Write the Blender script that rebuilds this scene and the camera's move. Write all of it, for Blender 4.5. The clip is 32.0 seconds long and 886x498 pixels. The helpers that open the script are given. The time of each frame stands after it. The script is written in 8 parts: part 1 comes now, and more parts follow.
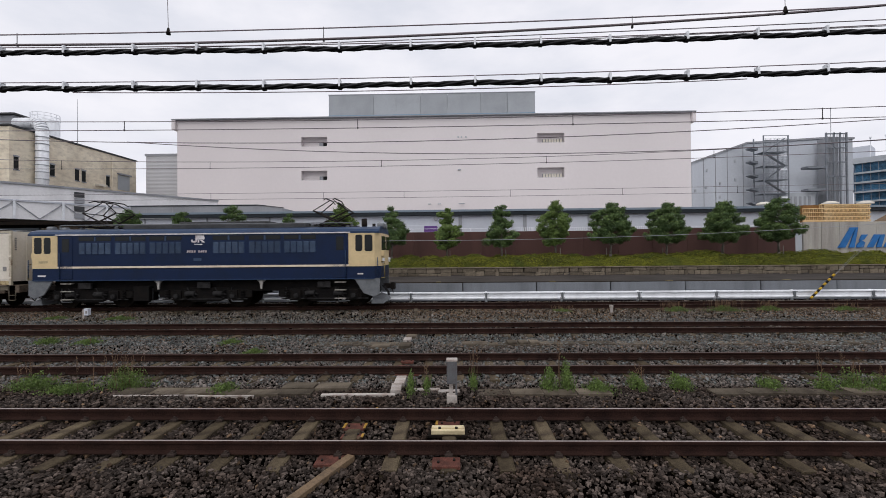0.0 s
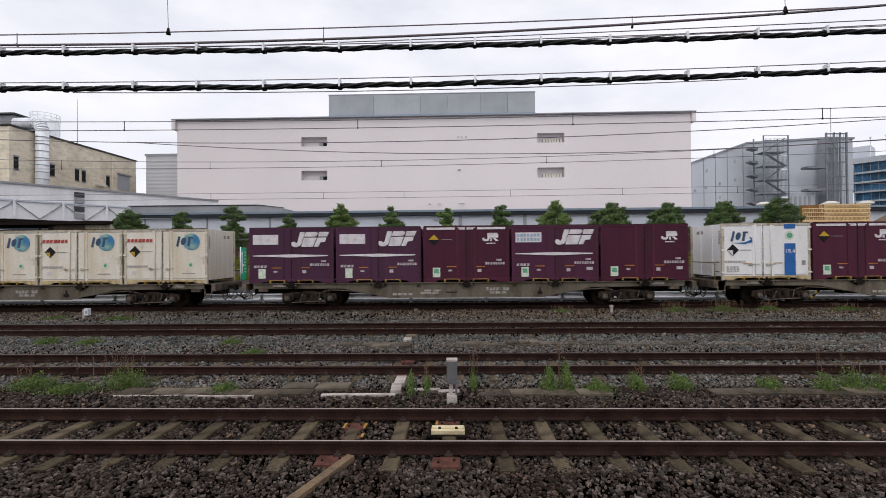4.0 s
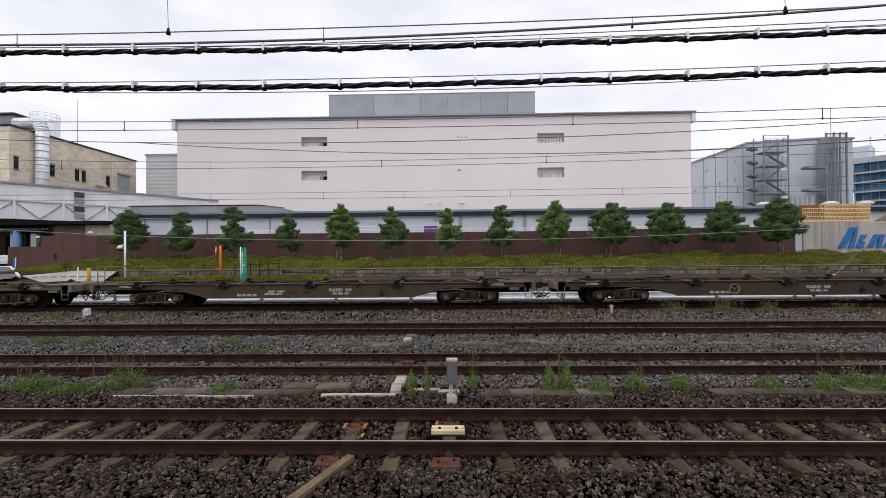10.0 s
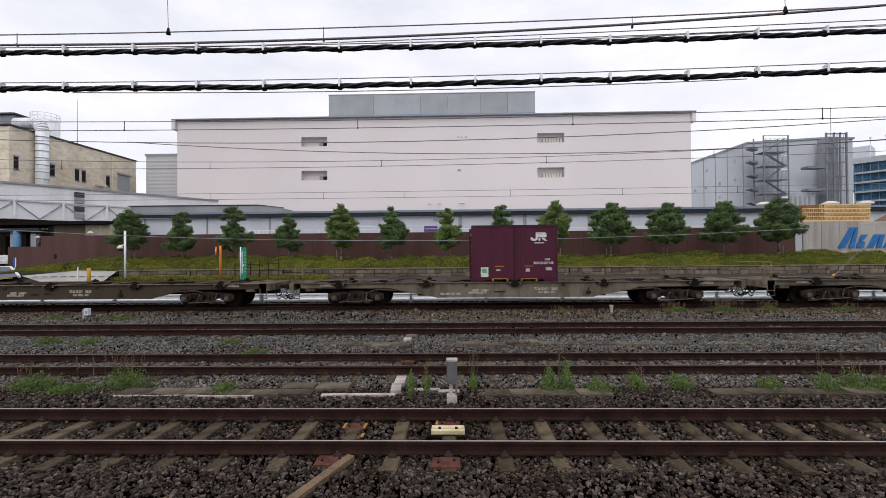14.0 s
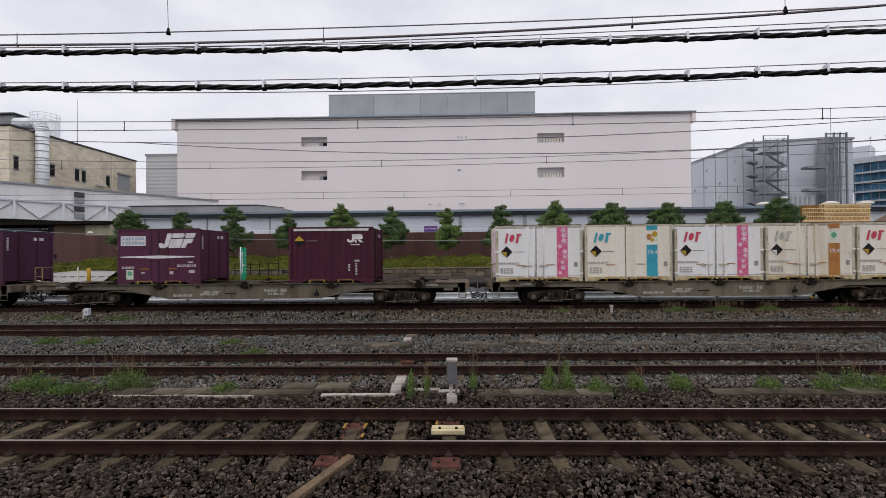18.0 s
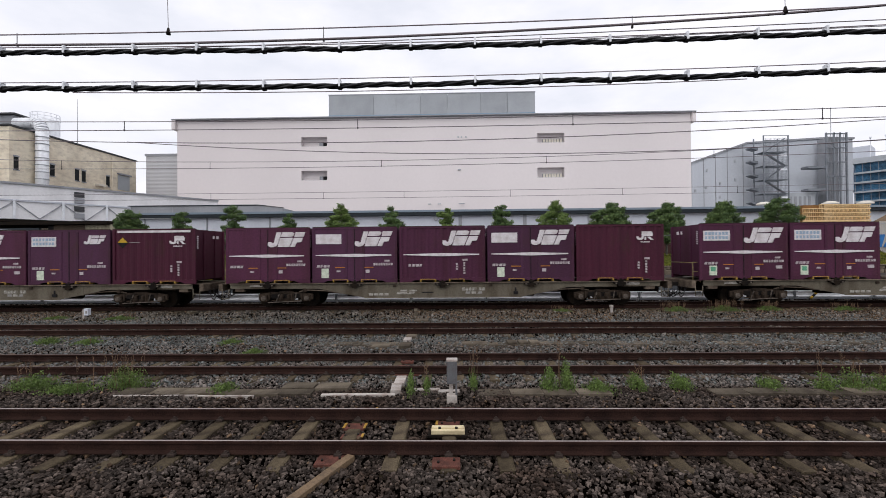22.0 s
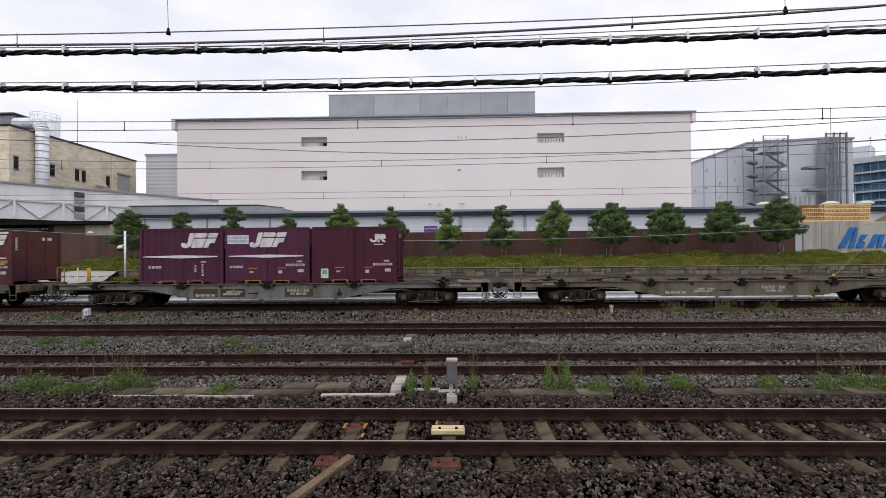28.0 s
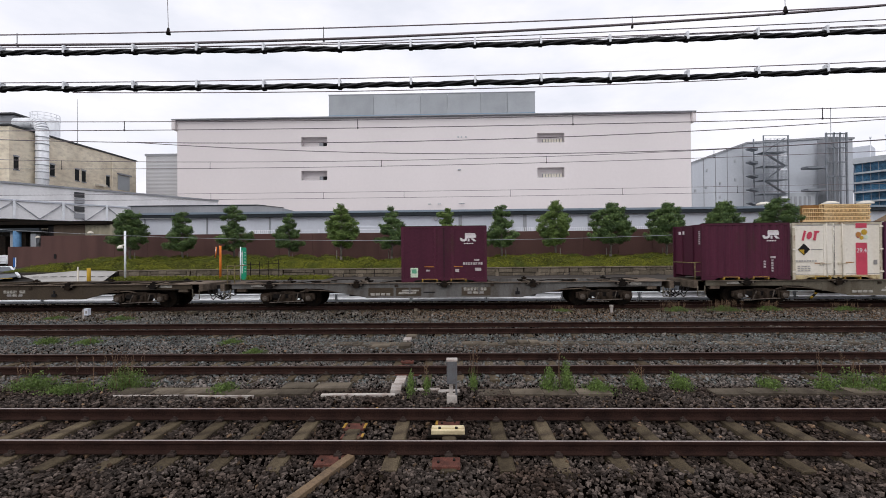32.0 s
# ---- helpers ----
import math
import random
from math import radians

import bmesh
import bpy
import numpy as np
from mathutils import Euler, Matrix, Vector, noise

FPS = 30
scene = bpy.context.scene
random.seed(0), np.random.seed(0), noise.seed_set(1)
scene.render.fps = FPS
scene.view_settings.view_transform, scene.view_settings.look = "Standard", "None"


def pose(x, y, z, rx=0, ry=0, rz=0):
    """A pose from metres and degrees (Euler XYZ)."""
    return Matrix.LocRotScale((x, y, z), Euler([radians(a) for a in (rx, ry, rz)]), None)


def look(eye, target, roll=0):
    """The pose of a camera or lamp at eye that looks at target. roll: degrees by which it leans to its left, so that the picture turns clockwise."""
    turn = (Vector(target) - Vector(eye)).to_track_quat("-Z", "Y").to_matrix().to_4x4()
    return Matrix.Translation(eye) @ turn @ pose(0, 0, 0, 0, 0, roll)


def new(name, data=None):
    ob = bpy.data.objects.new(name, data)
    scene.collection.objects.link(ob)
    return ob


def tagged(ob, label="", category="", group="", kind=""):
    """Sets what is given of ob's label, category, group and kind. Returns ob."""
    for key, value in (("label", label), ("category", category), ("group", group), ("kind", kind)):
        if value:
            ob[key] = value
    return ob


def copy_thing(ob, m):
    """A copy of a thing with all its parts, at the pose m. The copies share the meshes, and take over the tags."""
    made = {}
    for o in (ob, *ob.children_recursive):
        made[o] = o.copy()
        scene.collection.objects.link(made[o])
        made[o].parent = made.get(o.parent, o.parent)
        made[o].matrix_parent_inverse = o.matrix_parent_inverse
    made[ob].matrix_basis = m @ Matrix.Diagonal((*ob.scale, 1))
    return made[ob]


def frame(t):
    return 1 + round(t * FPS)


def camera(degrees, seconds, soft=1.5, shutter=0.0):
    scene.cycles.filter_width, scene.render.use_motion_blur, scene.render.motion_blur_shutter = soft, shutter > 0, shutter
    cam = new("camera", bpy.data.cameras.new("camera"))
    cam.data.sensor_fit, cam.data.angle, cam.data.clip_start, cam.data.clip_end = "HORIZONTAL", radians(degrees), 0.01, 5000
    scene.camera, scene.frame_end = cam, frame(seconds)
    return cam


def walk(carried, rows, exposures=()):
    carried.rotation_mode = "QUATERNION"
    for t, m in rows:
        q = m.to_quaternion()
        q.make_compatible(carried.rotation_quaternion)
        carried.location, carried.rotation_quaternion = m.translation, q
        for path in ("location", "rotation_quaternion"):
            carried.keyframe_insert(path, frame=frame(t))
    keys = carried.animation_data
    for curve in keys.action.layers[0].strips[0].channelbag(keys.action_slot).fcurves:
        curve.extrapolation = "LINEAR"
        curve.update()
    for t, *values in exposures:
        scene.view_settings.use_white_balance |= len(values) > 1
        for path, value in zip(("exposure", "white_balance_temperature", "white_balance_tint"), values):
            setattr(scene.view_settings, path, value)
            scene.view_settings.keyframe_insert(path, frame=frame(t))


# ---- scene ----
# camera: stands still at the end of a platform, 2.37 m above the rails
EYE = (0.0, 0.0, 2.37)
YAW, PITCH = -0.02406, 0.00806
cam = camera(90.82, 32.0, soft=0.65, shutter=0.1)
AIM = look(EYE, (math.sin(YAW) * math.cos(PITCH) * 10, math.cos(YAW) * math.cos(PITCH) * 10, 2.37 + math.sin(PITCH) * 10), -0.497)
# the lens darkens a little while pale containers fill the view
walk(cam, [(0.0, AIM), (32.0, AIM)], exposures=[(t, s, 6400, 11.5) for t, s in ((0, -0.13), (0.5, -0.07), (1.0, 0), (3.5, 0), (5.5, -0.14), (7.0, -0.14), (8.5, 0.02), (15.0, 0.02), (16.5, -0.1), (17.0, -0.13), (18.0, -0.19), (19.0, -0.07), (20.0, 0.0), (22.0, 0.04), (32, 0.04))])

# overcast daylight
world = bpy.data.worlds.new("overcast_sky")
scene.world = world
world.use_nodes = True
wt = world.node_tree
wt.nodes.clear()
sky = wt.nodes.new("ShaderNodeTexSky")
sky.sky_type = 'NISHITA'
sky.sun_disc = False
sky.sun_elevation = radians(55)
sky.sun_rotation = radians(200)
sky.air_density, sky.dust_density = 1.0, 4.0
coord = wt.nodes.new("ShaderNodeTexCoord")
stretch = wt.nodes.new("ShaderNodeMapping")
stretch.inputs["Scale"].default_value = (1.0, 1.0, 2.6)
clouds = wt.nodes.new("ShaderNodeTexNoise")
clouds.inputs["Scale"].default_value = 3.2
clouds.inputs["Detail"].default_value = 7.0
clouds.inputs["Roughness"].default_value = 0.55
ramp = wt.nodes.new("ShaderNodeValToRGB")
ramp.color_ramp.elements[0].position, ramp.color_ramp.elements[0].color = 0.34, (0.86, 0.88, 0.95, 1)
ramp.color_ramp.elements[1].position, ramp.color_ramp.elements[1].color = 0.62, (1.06, 1.05, 1.09, 1)
dim = wt.nodes.new("ShaderNodeMixRGB")
dim.blend_type = 'MULTIPLY'
dim.inputs[0].default_value = 1.0
dim.inputs[2].default_value = (0.09, 0.09, 0.09, 1)
veil = wt.nodes.new("ShaderNodeMixRGB")
veil.inputs[0].default_value = 0.93
bg = wt.nodes.new("ShaderNodeBackground")
bg.inputs["Strength"].default_value = 1.0
wout = wt.nodes.new("ShaderNodeOutputWorld")
wt.links.new(coord.outputs["Generated"], stretch.inputs["Vector"])
wt.links.new(stretch.outputs["Vector"], clouds.inputs["Vector"])
wt.links.new(clouds.outputs["Fac"], ramp.inputs["Fac"])
wt.links.new(sky.outputs["Color"], dim.inputs[1])
wt.links.new(dim.outputs["Color"], veil.inputs[1])
wt.links.new(ramp.outputs["Color"], veil.inputs[2])
wt.links.new(veil.outputs["Color"], bg.inputs["Color"])
wt.links.new(bg.outputs["Background"], wout.inputs["Surface"])

sun = new("sun", bpy.data.lights.new("sun", 'SUN'))
sun.data.energy, sun.data.angle, sun.data.color = 1.1, radians(60), (1.0, 0.97, 0.93)
sun.matrix_world = look((-30, -60, 95), (0, 20, 0))
scene.view_settings.exposure = 0.0


# ---- materials ----
def mat(name, base, rough=0.7, metal=0.0, var=0.25, scale=3.0, grain=40.0, gvar=0.15, bump=0.0, island=0.0, piece=0.0, tint=None,
        streak=False, spec=0.22):
    """Procedural surface: base colour, slow stains towards tint, fine grain, relief."""
    m = bpy.data.materials.new(name)
    m.use_nodes = True
    t = m.node_tree
    b = t.nodes["Principled BSDF"]
    b.inputs["Roughness"].default_value = rough
    b.inputs["Metallic"].default_value = metal
    b.inputs["Specular IOR Level"].default_value = spec
    co = t.nodes.new("ShaderNodeTexCoord")
    src = co.outputs["Object"]
    if streak:
        mp = t.nodes.new("ShaderNodeMapping")
        mp.inputs["Scale"].default_value = (1.0, 1.0, 0.12)
        t.links.new(src, mp.inputs["Vector"])
        low_src = mp.outputs["Vector"]
    else:
        low_src = src
    low = t.nodes.new("ShaderNodeTexNoise")
    low.inputs["Scale"].default_value, low.inputs["Detail"].default_value = scale, 5.0
    t.links.new(low_src, low.inputs["Vector"])
    fine = t.nodes.new("ShaderNodeTexNoise")
    fine.inputs["Scale"].default_value, fine.inputs["Detail"].default_value = grain, 3.0
    t.links.new(src, fine.inputs["Vector"])
    tint = tint or tuple(c * 0.45 for c in base)
    stain = t.nodes.new("ShaderNodeMixRGB")
    stain.inputs[1].default_value, stain.inputs[2].default_value = (*base, 1), (*tint, 1)
    rng = t.nodes.new("ShaderNodeMapRange")
    rng.inputs["From Min"].default_value, rng.inputs["From Max"].default_value = 0.42, 0.75
    rng.inputs["To Max"].default_value = min(1.0, var * 2.2)
    t.links.new(low.outputs["Fac"], rng.inputs["Value"])
    t.links.new(rng.outputs["Result"], stain.inputs[0])
    hsv = t.nodes.new("ShaderNodeHueSaturation")
    val = t.nodes.new("ShaderNodeMapRange")
    val.inputs["From Min"].default_value, val.inputs["From Max"].default_value = 0.3, 0.7
    val.inputs["To Min"].default_value, val.inputs["To Max"].default_value = 1 - gvar, 1 + gvar
    t.links.new(fine.outputs["Fac"], val.inputs["Value"])
    last = val.outputs["Result"]
    for amount, node, out in ((island, "ShaderNodeNewGeometry", "Random Per Island"), (piece, "ShaderNodeObjectInfo", "Random")):
        if amount:
            r = t.nodes.new(node)
            k = t.nodes.new("ShaderNodeMapRange")
            k.inputs["To Min"].default_value, k.inputs["To Max"].default_value = 1 - amount, 1 + amount
            pw = t.nodes.new("ShaderNodeMath")
            pw.operation = 'POWER'
            pw.inputs[1].default_value = 2.2 if amount > 0.65 else 1.0
            t.links.new(r.outputs[out], pw.inputs[0])
            t.links.new(pw.outputs["Value"], k.inputs["Value"])
            mul = t.nodes.new("ShaderNodeMath")
            mul.operation = 'MULTIPLY'
            t.links.new(last, mul.inputs[0])
            t.links.new(k.outputs["Result"], mul.inputs[1])
            last = mul.outputs["Value"]
    t.links.new(last, hsv.inputs["Value"])
    t.links.new(stain.outputs["Color"], hsv.inputs["Color"])
    t.links.new(hsv.outputs["Color"], b.inputs["Base Color"])
    if bump:
        bp = t.nodes.new("ShaderNodeBump")
        bp.inputs["Strength"].default_value, bp.inputs["Distance"].default_value = bump, 0.02
        t.links.new(fine.outputs["Fac"], bp.inputs["Height"])
        t.links.new(bp.outputs["Normal"], b.inputs["Normal"])
    return m


def rusted(m, colour, scale=3.0, low=0.6, high=0.72, most=0.8, stretch=0.3):
    """Adds run-down rust stains with a shape of their own to a painted surface."""
    t = m.node_tree
    b = t.nodes["Principled BSDF"]
    old = b.inputs["Base Color"].links[0].from_socket
    co = t.nodes.new("ShaderNodeTexCoord")
    mp = t.nodes.new("ShaderNodeMapping")
    mp.inputs["Scale"].default_value = (1.0, 1.0, stretch)
    mp.inputs["Location"].default_value = (3.1, 7.7, 1.9)
    n = t.nodes.new("ShaderNodeTexNoise")
    n.inputs["Scale"].default_value, n.inputs["Detail"].default_value, n.inputs["Roughness"].default_value = scale, 8.0, 0.7
    k = t.nodes.new("ShaderNodeMapRange")
    k.inputs["From Min"].default_value, k.inputs["From Max"].default_value, k.inputs["To Max"].default_value = low, high, most
    mix = t.nodes.new("ShaderNodeMixRGB")
    mix.inputs[2].default_value = (*colour, 1)
    t.links.new(co.outputs["Object"], mp.inputs["Vector"])
    t.links.new(mp.outputs["Vector"], n.inputs["Vector"])
    t.links.new(n.outputs["Fac"], k.inputs["Value"])
    t.links.new(k.outputs["Result"], mix.inputs[0])
    t.links.new(old, mix.inputs[1])
    t.links.new(mix.outputs["Color"], b.inputs["Base Color"])
    return m


# near-black sheet below the stones: shade of the gaps put into its colour
M_GAP_SHADE = mat("gravel_gap_shade", (0.004, 0.0032, 0.0027), 0.95, var=0.5, scale=1.2, grain=30, gvar=0.5, tint=(0.006, 0.004, 0.003), spec=0.0)
M_STONE = mat("ballast_stone", (0.088, 0.07, 0.06), 0.65, var=0.45, scale=1.1, grain=40, gvar=0.35, island=0.7, tint=(0.05, 0.031, 0.022), spec=0.05)
M_STONE_MID = mat("grey_brown_ballast_stone", (0.155, 0.135, 0.121), 0.65, var=0.45, scale=0.7, grain=25, gvar=0.35, island=0.6, tint=(0.0837, 0.06324, 0.05115), spec=0.1)
M_STONE_FAR = mat("dusty_ballast_stone", (0.158, 0.141, 0.124), 0.7, var=0.45, scale=0.5, grain=20, gvar=0.35, island=0.6, tint=(0.1, 0.082, 0.056), spec=0.08)
M_STONE_RUST = mat("rusty_ballast_stone", (0.15, 0.1, 0.066), 0.75, var=0.5, scale=1.0, grain=30, gvar=0.3, island=0.7, tint=(0.15, 0.1, 0.06), spec=0.06)
M_STONE_GREY = mat("grey_ballast_stone", (0.128, 0.136, 0.131), 0.65, var=0.45, scale=1.5, grain=25, gvar=0.3, island=0.65, tint=(0.07, 0.072, 0.068), spec=0.1)
M_RAIL = mat("rusty_rail", (0.031, 0.0165, 0.013), 0.8, 0.0, var=0.5, scale=2.5, grain=60, gvar=0.4, bump=0.15, tint=(0.014, 0.008, 0.007), spec=0.04)
M_RAILTOP = mat("worn_rail_head", (0.36, 0.31, 0.29), 0.42, 0.4, var=0.35, scale=1.0, grain=80, gvar=0.2, spec=0.15)
M_RAILTOP_DULL = mat("rusty_rail_head", (0.1, 0.065, 0.055), 0.5, 0.3, var=0.3, scale=1.0, grain=80, gvar=0.2)
M_SLEEPER = mat("weathered_concrete_sleeper", (0.098, 0.077, 0.05), 0.9, var=0.6, scale=6, grain=60, gvar=0.35, bump=0.4, piece=0.3, tint=(0.04, 0.03, 0.022), spec=0.05)
M_VIOLET = rusted(mat("faded_violet_container_paint", (0.06708, 0.02408, 0.0516), 0.55, var=0.4, scale=1.5, grain=14, gvar=0.14, piece=0.14, streak=True, tint=(0.0516, 0.0172, 0.03096), spec=0.15), (0.05, 0.024, 0.02), 2.4, 0.56, 0.74, 0.7)
M_DECK = mat("rusty_pale_deck_steel", (0.15, 0.118, 0.09), 0.8, var=0.75, scale=2.2, grain=20, gvar=0.3, piece=0.3, tint=(0.036, 0.025, 0.02), spec=0.05)
M_PURPLE = rusted(mat("purple_container_paint", (0.0745, 0.0215, 0.0475), 0.5, var=0.4, scale=1.6, grain=14, gvar=0.14, piece=0.14, streak=True, tint=(0.05332, 0.01548, 0.0258), spec=0.15), (0.05, 0.024, 0.02), 2.4, 0.56, 0.74, 0.7)
M_MAROON = rusted(mat("maroon_container_paint", (0.0725, 0.0158, 0.0325), 0.5, var=0.35, scale=1.4, grain=12, gvar=0.1, piece=0.14, streak=True, tint=(0.04472, 0.01118, 0.02236), spec=0.15), (0.05, 0.024, 0.02), 2.4, 0.56, 0.74, 0.7)
M_CREAM = rusted(mat("stained_cream_paint", (0.7, 0.655, 0.57), 0.55, var=0.3, scale=2.2, grain=10, gvar=0.06, streak=True, tint=(0.52, 0.42, 0.27)), (0.2, 0.085, 0.03), 2.6, 0.6, 0.74, 0.75)
M_IVORY = rusted(mat("ivory_white_paint", (0.74, 0.695, 0.61), 0.45, var=0.25, scale=1.6, grain=10, gvar=0.05, streak=True, tint=(0.58, 0.5, 0.38)), (0.3, 0.18, 0.09), 3.0, 0.63, 0.75, 0.6)
M_WHITEBOX = rusted(mat("white_container_paint", (0.76, 0.75, 0.745), 0.45, var=0.22, scale=1.6, grain=10, gvar=0.05, streak=True, tint=(0.62, 0.58, 0.52)), (0.28, 0.16, 0.09), 3.2, 0.64, 0.76, 0.55)
M_WHITEMARK = mat("white_marking", (0.66, 0.63, 0.64), 0.55, var=0.35, scale=4, grain=30, gvar=0.08, tint=(0.42, 0.36, 0.36))
M_SMALLMARK = mat("worn_small_lettering", (0.48, 0.43, 0.44), 0.6, var=0.4, scale=7, grain=40, gvar=0.15, tint=(0.2, 0.15, 0.16))
M_BLUE = mat("loco_deep_blue", (0.0075, 0.018, 0.055), 0.4, var=0.3, scale=1.5, grain=20, gvar=0.14, spec=0.18, tint=(0.008, 0.015, 0.034))
M_LOCOCREAM = mat("loco_cream", (0.68, 0.53, 0.3), 0.42, var=0.15, scale=2, grain=20, gvar=0.05)
M_LOCOGREY = mat("loco_skirt_grey", (0.16, 0.17, 0.18), 0.55, var=0.3, scale=4, grain=30, gvar=0.12)
M_DARK = mat("sooty_underframe", (0.011, 0.0095, 0.0085), 0.85, var=0.4, scale=4, grain=40, gvar=0.3, tint=(0.026, 0.018, 0.012), spec=0.03)
M_BOGIE = mat("brown_dusty_bogie_steel", (0.052, 0.038, 0.028), 0.85, var=0.5, scale=5, grain=40, gvar=0.35, tint=(0.012, 0.01, 0.009), spec=0.05)
M_WAGONGREY = rusted(mat("khaki_grey_wagon_paint", (0.15, 0.132, 0.1), 0.65, var=0.5, scale=1.2, grain=30, gvar=0.18, piece=0.15, streak=True, tint=(0.08, 0.064, 0.045), spec=0.1), (0.05, 0.034, 0.022), 3.0, 0.5, 0.7, 0.75)
M_WAGONPLAIN = rusted(mat("plain_grey_wagon_paint", (0.15, 0.146, 0.14), 0.65, var=0.5, scale=1.2, grain=30, gvar=0.18, piece=0.15, streak=True, tint=(0.09, 0.08, 0.07), spec=0.1), (0.05, 0.034, 0.022), 3.0, 0.5, 0.7, 0.75)
M_WAGONBROWN = mat("dirty_olive_wagon_paint", (0.062, 0.048, 0.034), 0.75, var=0.5, scale=1.2, grain=30, gvar=0.22, piece=0.18, streak=True, tint=(0.048, 0.037, 0.028), spec=0.08)
M_ASPHALT = mat("damp_asphalt", (0.062, 0.055, 0.05), 0.8, var=0.35, scale=0.6, grain=50, gvar=0.2, spec=0.03)
M_CONCRETE = mat("grey_concrete", (0.2, 0.215, 0.235), 0.75, var=0.3, scale=1.2, grain=20, gvar=0.1, streak=True)
M_GALV = mat("white_galvanised_steel", (0.82, 0.84, 0.87), 0.4, 0.1, var=0.15, scale=2, grain=30, gvar=0.05)
M_BRICKWALL = mat("brown_panel_wall", (0.1, 0.052, 0.045), 0.8, var=0.25, scale=0.8, grain=30, gvar=0.12, streak=True)
M_STONEWALL = mat("grey_brown_cut_stone", (0.155, 0.13, 0.098), 0.9, var=0.9, scale=0.8, grain=14, gvar=0.3, bump=0.5, piece=0.35, tint=(0.065, 0.05, 0.036), spec=0.08)
M_MORTAR = mat("dark_stone_joint", (0.028, 0.022, 0.016), 0.95, var=0.3, scale=3, grain=30, gvar=0.3, spec=0.03)
M_HEDGE = mat("clipped_hedge_leaf", (0.145, 0.15, 0.02), 0.7, var=0.9, scale=0.7, grain=3.5, gvar=0.22, island=0.12, tint=(0.055, 0.075, 0.017), spec=0.06)
M_LEAF = mat("tree_leaf", (0.1, 0.155, 0.052), 0.55, var=0.45, scale=1.6, grain=5, gvar=0.25, island=0.4, tint=(0.05, 0.088, 0.04), spec=0.15)
M_BARK = mat("grey_bark", (0.17, 0.15, 0.13), 0.9, var=0.3, scale=6, grain=50, gvar=0.3, bump=0.6)
M_BUILDING = mat("pale_pink_grey_cladding", (0.74, 0.685, 0.68), 0.75, var=0.06, scale=0.05, grain=2.0, gvar=0.015, streak=True)
M_BUILDTRIM = mat("grey_roof_edge", (0.32, 0.33, 0.35), 0.6, var=0.2, scale=0.5, grain=8, gvar=0.05)
M_METALROOF = mat("grey_metal_cladding", (0.44, 0.465, 0.49), 0.5, 0.2, var=0.15, scale=0.2, grain=4, gvar=0.03)
M_WAREHOUSE = mat("white_warehouse_panel", (0.57, 0.595, 0.65), 0.6, var=0.1, scale=0.3, grain=4, gvar=0.03)
M_NAVY = mat("blue_grey_eave", (0.018, 0.024, 0.03), 0.55, var=0.2, scale=0.5, grain=8, gvar=0.08)


# ---- mesh helpers ----
def box(bm, x0, x1, y0, y1, z0, z1, bevel=0.0):
    vs = [bm.verts.new((x, y, z)) for z in (z0, z1) for y in (y0, y1) for x in (x0, x1)]
    fs = [bm.faces.new([vs[i] for i in q]) for q in ((0, 2, 3, 1), (4, 5, 7, 6), (0, 1, 5, 4), (2, 6, 7, 3), (0, 4, 6, 2), (1, 3, 7, 5))]
    if bevel:
        es = {e for f in fs for e in f.edges}
        bmesh.ops.bevel(bm, geom=list(es), offset=bevel, segments=2, affect='EDGES', profile=0.6)
    return vs


def tube(bm, a, b, r, n=10, r2=None):
    """A round bar from a to b."""
    a, b = Vector(a), Vector(b)
    q = (b - a).to_track_quat('Z', 'Y')
    r2 = r if r2 is None else r2
    rings = []
    for p, rr in ((a, r), (b, r2)):
        rings.append([bm.verts.new(p + q @ Vector((rr * math.cos(i * 2 * math.pi / n), rr * math.sin(i * 2 * math.pi / n), 0))) for i in range(n)])
    for i in range(n):
        f = bm.faces.new((rings[0][i], rings[0][(i + 1) % n], rings[1][(i + 1) % n], rings[1][i]))
        f.smooth = n > 6
    bm.faces.new(rings[0][::-1])
    bm.faces.new(rings[1])


def sweep(bm, pts, r, n=8):
    """One unbroken round strand through the points, which run along x."""
    rings = [[bm.verts.new((x, y + r * math.cos(i * 2 * math.pi / n), z + r * math.sin(i * 2 * math.pi / n))) for i in range(n)] for x, y, z in pts]
    for a, b in zip(rings, rings[1:]):
        for i in range(n):
            bm.faces.new((a[i], a[(i + 1) % n], b[(i + 1) % n], b[i])).smooth = True
    bm.faces.new(rings[0][::-1])
    bm.faces.new(rings[-1])


def prism(bm, outline, d0, d1, axis='y'):
    """An outline of (u, v) pairs pushed from d0 to d1 along an axis."""
    def at(u, v, d):
        return (u, d, v) if axis == 'y' else (d, u, v) if axis == 'x' else (u, v, d)
    a = [bm.verts.new(at(u, v, d0)) for u, v in outline]
    b = [bm.verts.new(at(u, v, d1)) for u, v in outline]
    n = len(outline)
    for i in range(n):
        bm.faces.new((a[i], a[(i + 1) % n], b[(i + 1) % n], b[i]))
    bm.faces.new(a[::-1])
    bm.faces.new(b)


def mesh_of(name, bm, material):
    bmesh.ops.recalc_face_normals(bm, faces=bm.faces)
    me = bpy.data.meshes.new(name)
    bm.to_mesh(me)
    bm.free()
    for m in material if isinstance(material, (list, tuple)) else (material,):
        me.materials.append(m)
    return me


def part(name, bm, material, parent, label=""):
    ob = new(name, mesh_of(name, bm, material))
    ob.parent = parent
    return tagged(ob, label)


def boxpart(name, material, parent, *dims, bevel=0.0, label=""):
    bm = bmesh.new()
    box(bm, *dims, bevel=bevel)
    return part(name, bm, material, parent, label)


